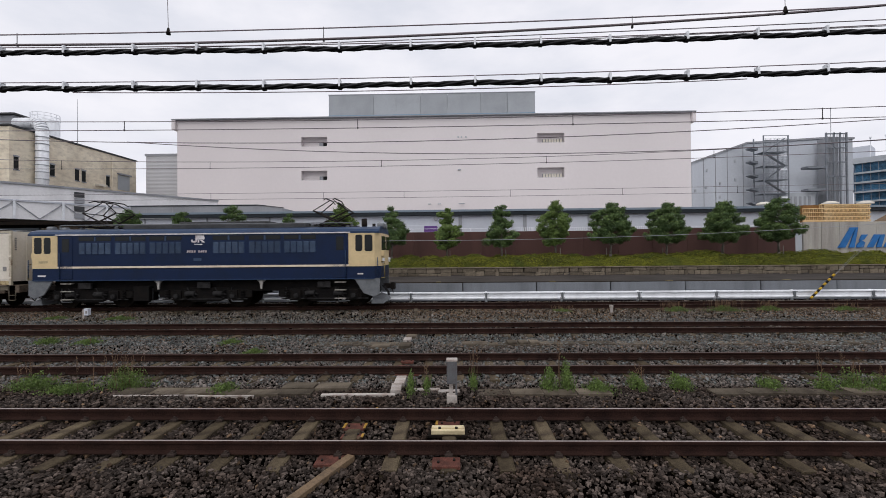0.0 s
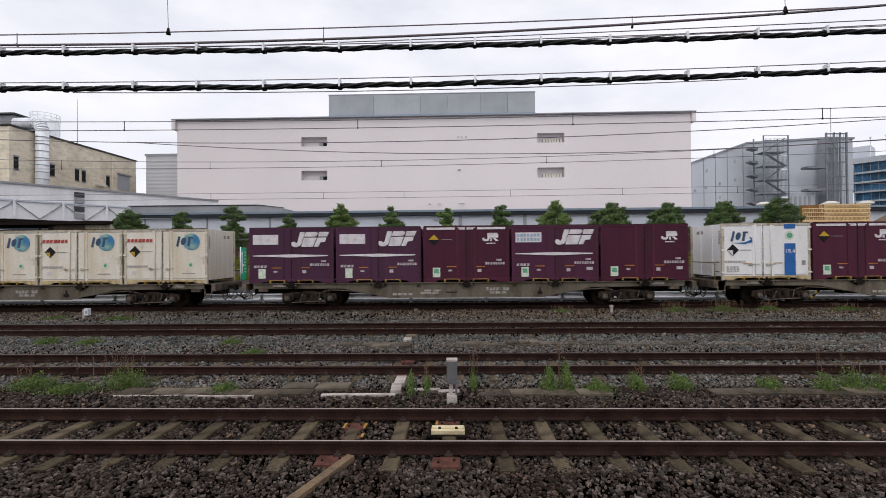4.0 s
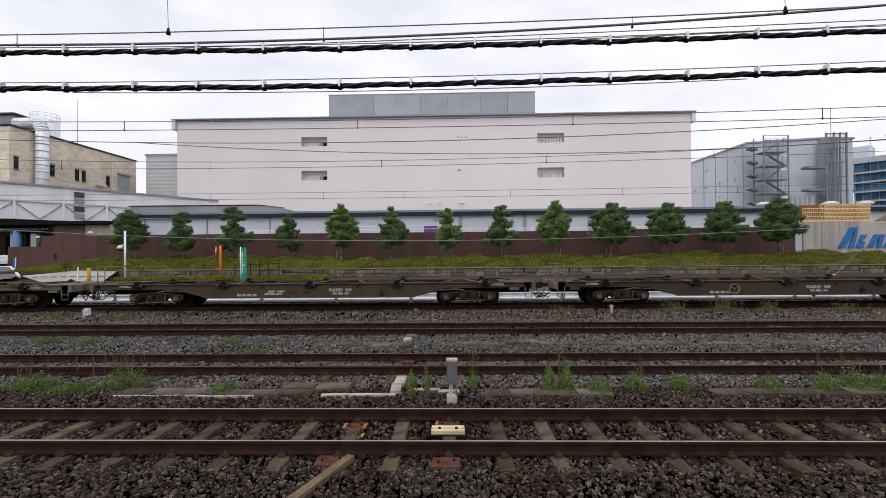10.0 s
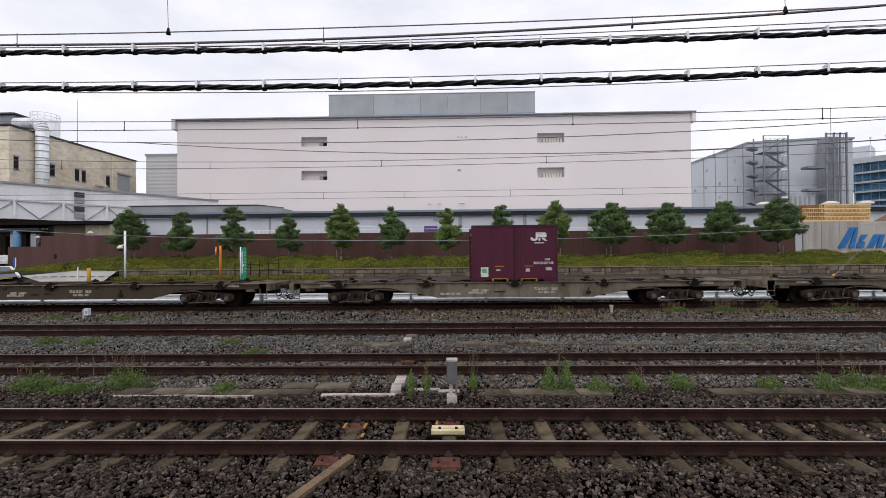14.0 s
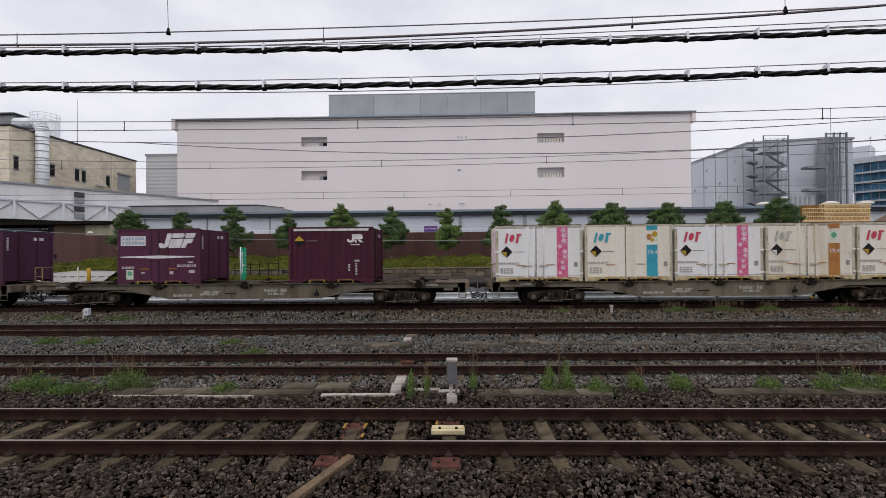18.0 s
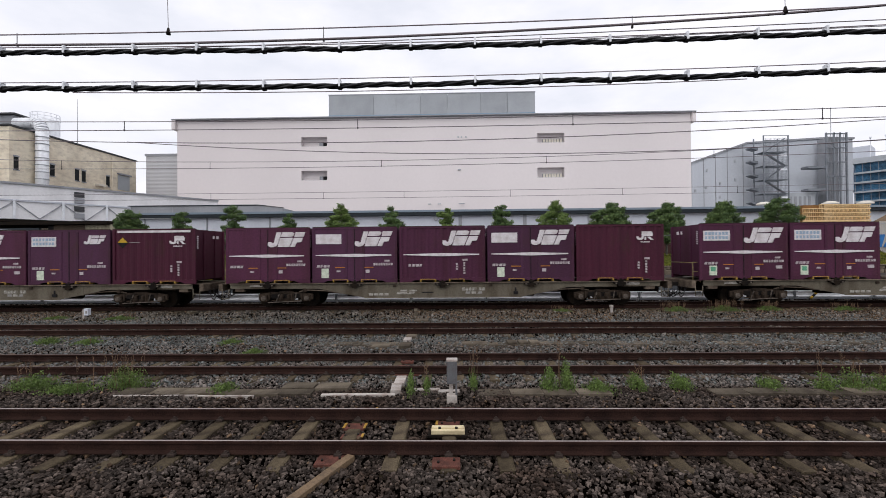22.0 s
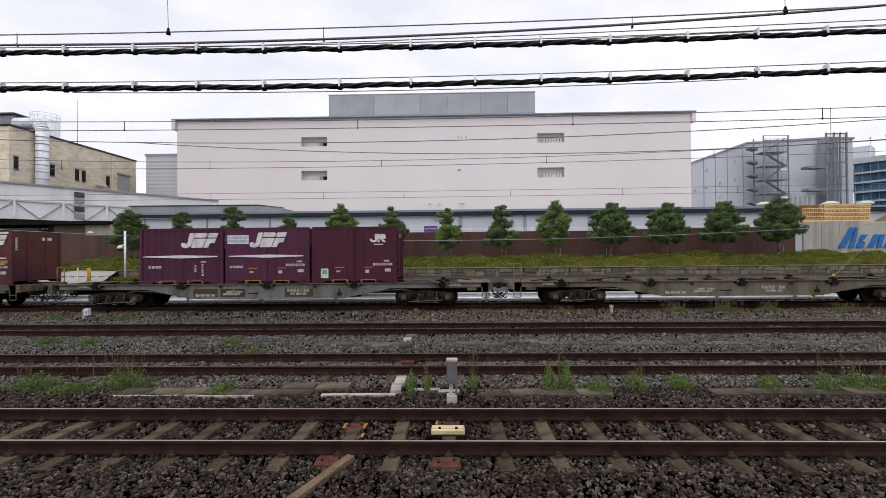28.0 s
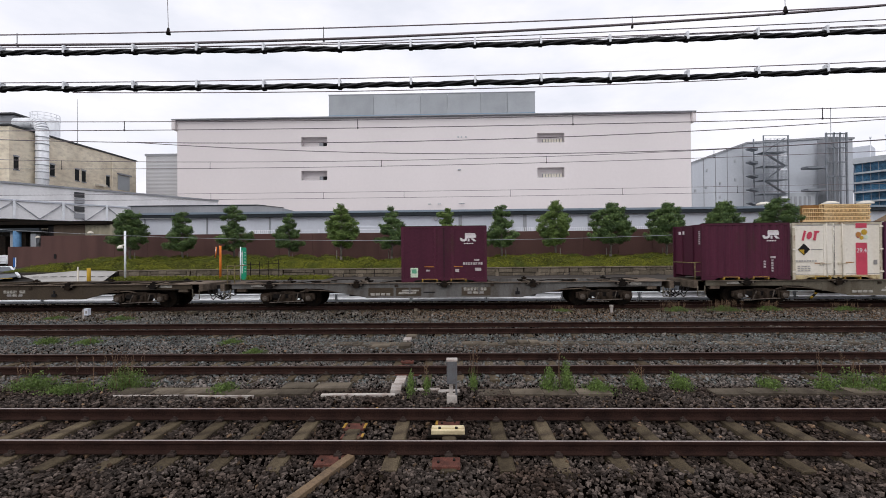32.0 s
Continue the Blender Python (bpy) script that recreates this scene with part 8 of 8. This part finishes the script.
    box(bm, -3.9, 4.4, -0.85, 0.85, 3.5, 3.74, 0.05)
    box(bm, -1.5, 2.6, -0.6, 0.6, 3.74, 3.86, 0.04)
    part("roof_housing", bm, M_ROOFGREY, root)
    bm = bmesh.new()
    for x in (-6.9, -4.3, 4.6, 6.4):
        for y in (-0.7, 0.7):
            for i in range(3):
                tube(bm, (x, y, 3.5 + 0.07 * i), (x, y, 3.55 + 0.07 * i), 0.075 - 0.012 * i, 10)
    tube(bm, (-6.9, -0.7, 3.74), (6.4, -0.7, 3.74), 0.025, 8)
    part("busbar", bm, M_LOCOGREY, root)
    bm = bmesh.new()
    tube(bm, (6.85, -0.2, 3.5), (6.85, -0.2, 3.95), 0.13, 12)
    tube(bm, (7.2, 0.3, 3.5), (7.2, 0.3, 3.75), 0.08, 12)
    part("whistle_cover", bm, M_STEELDARK, root)
    for x in (-5.2, 5.4):
        top, base, mid = 4.84, 3.66, 4.3
        bm = bmesh.new()
        for y in (-0.62, 0.62):
            tube(bm, (x - 0.95, y, base), (x + 0.95, y, base), 0.035, 6)
        for e in (-1, 1):
            tube(bm, (x + e * 0.5, -0.62, base), (x + e * 0.5, 0.62, base), 0.045, 8)
        pan = part("pantograph", bm, M_STEELDARK, root, "raised dark lattice pantograph")
        for e in (-1, 1):
            for y in (-0.62, 0.62):
                bm = bmesh.new()
                tube(bm, (x - e * 0.5, y, base), (x + e * 0.78, y * 0.95, mid), 0.034, 6)
                part("lower_arm", bm, M_STEELDARK, pan)
                bm = bmesh.new()
                tube(bm, (x + e * 0.78, y * 0.95, mid), (x + e * 0.1, y * 0.55, top - 0.06), 0.024, 6)
                part("upper_arm", bm, M_STEELDARK, pan)
            bm = bmesh.new()
            tube(bm, (x + e * 0.78, -0.6, mid), (x + e * 0.78, 0.6, mid), 0.022, 6)
            part("knee_bar", bm, M_STEELDARK, pan)
            bm = bmesh.new()
            tube(bm, (x - e * 0.5, -0.62, base), (x + e * 0.78, 0.6, mid), 0.018, 6)
            part("brace", bm, M_STEELDARK, pan)
            bm = bmesh.new()
            tube(bm, (x + e * 0.2, -0.62, top), (x + e * 0.2, 0.62, top), 0.028, 6)
            for q in (-1, 1):
                tube(bm, (x + e * 0.2, q * 0.62, top), (x + e * 0.2, q * 0.92, top - 0.1), 0.024, 6)
            part("collector_strip", bm, M_STEELDARK, pan)
        for i in range(4):
            bm = bmesh.new()
            ix, iy = x + (0.8 if i % 2 else -0.8), (0.62 if i > 1 else -0.62)
            for j in range(3):
                tube(bm, (ix, iy, 3.5 + 0.05 * j), (ix, iy, 3.535 + 0.05 * j), 0.07, 10)
            part("insulator", bm, M_LOCOGREY, pan)
    # running gear
    bm = bmesh.new()
    box(bm, -HL + 0.9, HL - 0.9, -1.0, 1.0, 0.75, 1.3)
    part("underframe", bm, M_SOOT, root)
    for x in (-5.3, 0.0, 5.3):
        bm = bmesh.new()
        box(bm, x - 0.4, x + 0.4, -1.0, 1.0, 0.5, 0.9)
        b = part("bogie", bm, M_SOOT, root)
        for s in (-1, 1):
            bm = bmesh.new()
            prism(bm, [(x - 2.05, 0.5), (x - 2.05, 0.78), (x - 0.7, 0.92), (x + 0.7, 0.92), (x + 2.05, 0.78), (x + 2.05, 0.5), (x + 0.9, 0.42), (x + 0.6, 0.3), (x - 0.6, 0.3), (x - 0.9, 0.42)], s * 1.08 - 0.06, s * 1.08 + 0.06)
            part("side_frame", bm, M_SOOT, b)
            for a in (-1.25, 1.25):
                bm = bmesh.new()
                box(bm, x + a - 0.2, x + a + 0.2, s * 1.15 - 0.07, s * 1.15 + 0.07, 0.36, 0.8, 0.03)
                tube(bm, (x + a, s * 1.2, 0.56), (x + a, s * 1.26, 0.56), 0.13, 16)
                part("axle_box", bm, M_SOOT, b)
                for d in (-0.42, 0.42):
                    bm = bmesh.new()
                    for i in range(6):
                        tube(bm, (x + a + d, s * 1.14, 0.42 + 0.07 * i), (x + a + d, s * 1.14, 0.46 + 0.07 * i), 0.1, 12)
                    part("spring", bm, M_SOOT, b)
        for a in (-1.25, 1.25):
            w = new("wheelset", LOCO_WHEELSET)
            w.parent, w.location = root, (x + a, 0, 0.56)
    for x0, x1 in ((-3.15, -2.45),):
        bm = bmesh.new()
        box(bm, x0, x1, -1.25, -0.6, 0.35, 1.0, 0.03)
        part("equipment_box", bm, M_SOOT, root)
    for x in (-2.0, 2.55):
        bm = bmesh.new()
        prism(bm, [(x - 0.2, 1.25), (x + 0.2, 1.25), (x + 0.06, 1.14), (x + 0.03, 0.86), (x - 0.03, 0.86), (x - 0.06, 1.14)], -1.3, -1.24)
        part("gusset", bm, M_PALEGREY, root, "pale bracket between the bogies")
    for x in (-5.3, 0.0, 5.3):
        for d in (-0.62, 0.62):
            bm = bmesh.new()
            tube(bm, (x + d - 0.2, -1.24, 0.66), (x + d + 0.2, -1.24, 0.66), 0.11, 14)
            tube(bm, (x + d + 0.2, -1.24, 0.66), (x + d + 0.34, -1.24, 0.62), 0.03, 8)
            part("brake_cylinder", bm, M_GEAR, root)
            bm = bmesh.new()
            sweep(bm, [(x + d - 0.12, -1.27, 0.92), (x + d - 0.02, -1.28, 0.78), (x + d + 0.1, -1.28, 0.6), (x + d + 0.3, -1.27, 0.45)], 0.02)
            part("air_hose", bm, M_GEAR, root)
        for d in (-1.25, 1.25):
            bm = bmesh.new()
            tube(bm, (x + d, -1.26, 0.56), (x + d, -1.3, 0.56), 0.1, 14)
            tube(bm, (x + d, -1.3, 0.56), (x + d, -1.325, 0.56), 0.04, 8)
            part("axle_cover", bm, M_GEAR, root)
        bm = bmesh.new()
        box(bm, x - 0.28, x + 0.28, -1.3, -1.18, 0.9, 1.16, 0.02)
        part("link_box", bm, M_GEAR, root)
        bm = bmesh.new()
        box(bm, x - 1.9, x + 1.9, -1.21, -1.15, 0.4, 0.44)
        part("brake_rod", bm, M_GEAR, root)
    for e in (-1, 1):
        bm = bmesh.new()
        for p, q in (((0.0, 1.3), (0.14, 1.3)), ((0.14, 1.3), (0.14, 2.0)), ((0.14, 2.0), (0.0, 2.0))):
            tube(bm, (e * (HL + p[0]), -1.2, p[1]), (e * (HL + q[0]), -1.2, q[1]), 0.022, 8)
        part("front_handrail", bm, M_OLIVERAIL, root, "dull yellow front handrail")
        boxpart("lamp_housing", M_LOCOCREAM, root, *sorted((e * (HL - 0.05), e * (HL + 0.12))), -1.1, -0.6, 2.24, 2.5, bevel=0.03)
    for x in (-2.3, -6.4, 1.2, 5.9, 3.6):
        bm = bmesh.new()
        sweep(bm, [(x + 0.5, -1.22, 0.32), (x + 0.05, -1.22, 0.32), (x, -1.22, 0.37), (x, -1.2, 0.9)], 0.026)
        part("sand_pipe", bm, M_LOCOGREY, root)
    return root


# ---- train: the consist ----
TRAIN_Y = TRACK_Y[3]


def run(t):
    """How far the train has gone at t seconds."""
    return 12.5036 * t - 0.003885 * t * t


TIMES = [2.0 * i for i in range(17)]
MOVERS = []
SHIFT = {1: 0.0, 2: 0.05, 3: -0.36, 4: 0.16, 5: 0.1, 6: 0.1, 7: 0.1, 8: 0.15, 9: 0.1, 10: 0.1, 11: 0.06, 12: 0.15, 13: 0.1, 14: 0.2,
         15: 0.15, 16: 0.15, 17: 0.18, 18: -0.33, 19: -0.4, 20: -0.4}


def wagon_x(w):
    return -29.06 - 20.394 * (w - 1) + SHIFT[w]


def slot_x(w, s):
    return wagon_x(w) + 3.81 * (3 - s)


CONSIST = {1: "C M G M B", 2: "P b M w w", 3: "U U U U U", 4: "t b - b b", 8: "- - P - -", 10: "R O K S K", 11: "- G - b -", 12: "w w - b b",
           13: "Q w q w n", 14: "G s k q P", 17: "- P k q -", 18: "X b k L Q", 19: "- - P - -"}
UNDERFRAMES = {1: "g", 2: "g", 3: "g", 4: "p", 5: "p", 6: "o", 7: "g", 8: "g", 9: "o", 10: "g", 11: "g", 12: "g", 13: "g", 14: "g", 15: "o", 16: "g", 17: "h", 18: "g", 19: "h", 20: "o"}
BOXES, FLATS = {}, {}
for w in range(1, 21):
    style = UNDERFRAMES[w]
    here = pose(wagon_x(w), TRAIN_Y, 0)
    if style in FLATS:
        flat = copy_thing(FLATS[style], here)
    else:
        flat = FLATS[style] = wagon(style)
    MOVERS.append((flat, wagon_x(w), 0.0))
    for s, kind in enumerate(CONSIST.get(w, "- - - - -").split(), 1):
        if kind == "-":
            continue
        here = pose(slot_x(w, s), TRAIN_Y, 1.085)
        if kind in BOXES:
            c = copy_thing(BOXES[kind], here)
        else:
            c = BOXES[kind] = container(kind)
        MOVERS.append((c, slot_x(w, s), 1.085))
MOVERS.append((locomotive(), -10.92, 0.0))


def motions():
    for ob, x, z in MOVERS:
        walk(ob, [(t, pose(x + run(t), TRAIN_Y, z)) for t in TIMES])
        # wheels turn while their vehicle passes before the yard
        near = [i / 30 for i in range(961) if abs(x + run(i / 30)) < 32]
        for wheel in [c for c in ob.children if c.name.startswith("wheelset")]:
            px, pz = wheel.location.x, wheel.location.z
            spin = [(t, pose(px, 0, pz) @ Matrix.Rotation((run(t) - run(near[0])) / pz, 4, 'Y')) for t in near]
            rows = ([(0.0, pose(px, 0, pz))] if near[0] > 0 else []) + spin
            if near[-1] < 32:
                rows.append((32.0, spin[-1][1]))
            walk(wheel, rows)


motions()
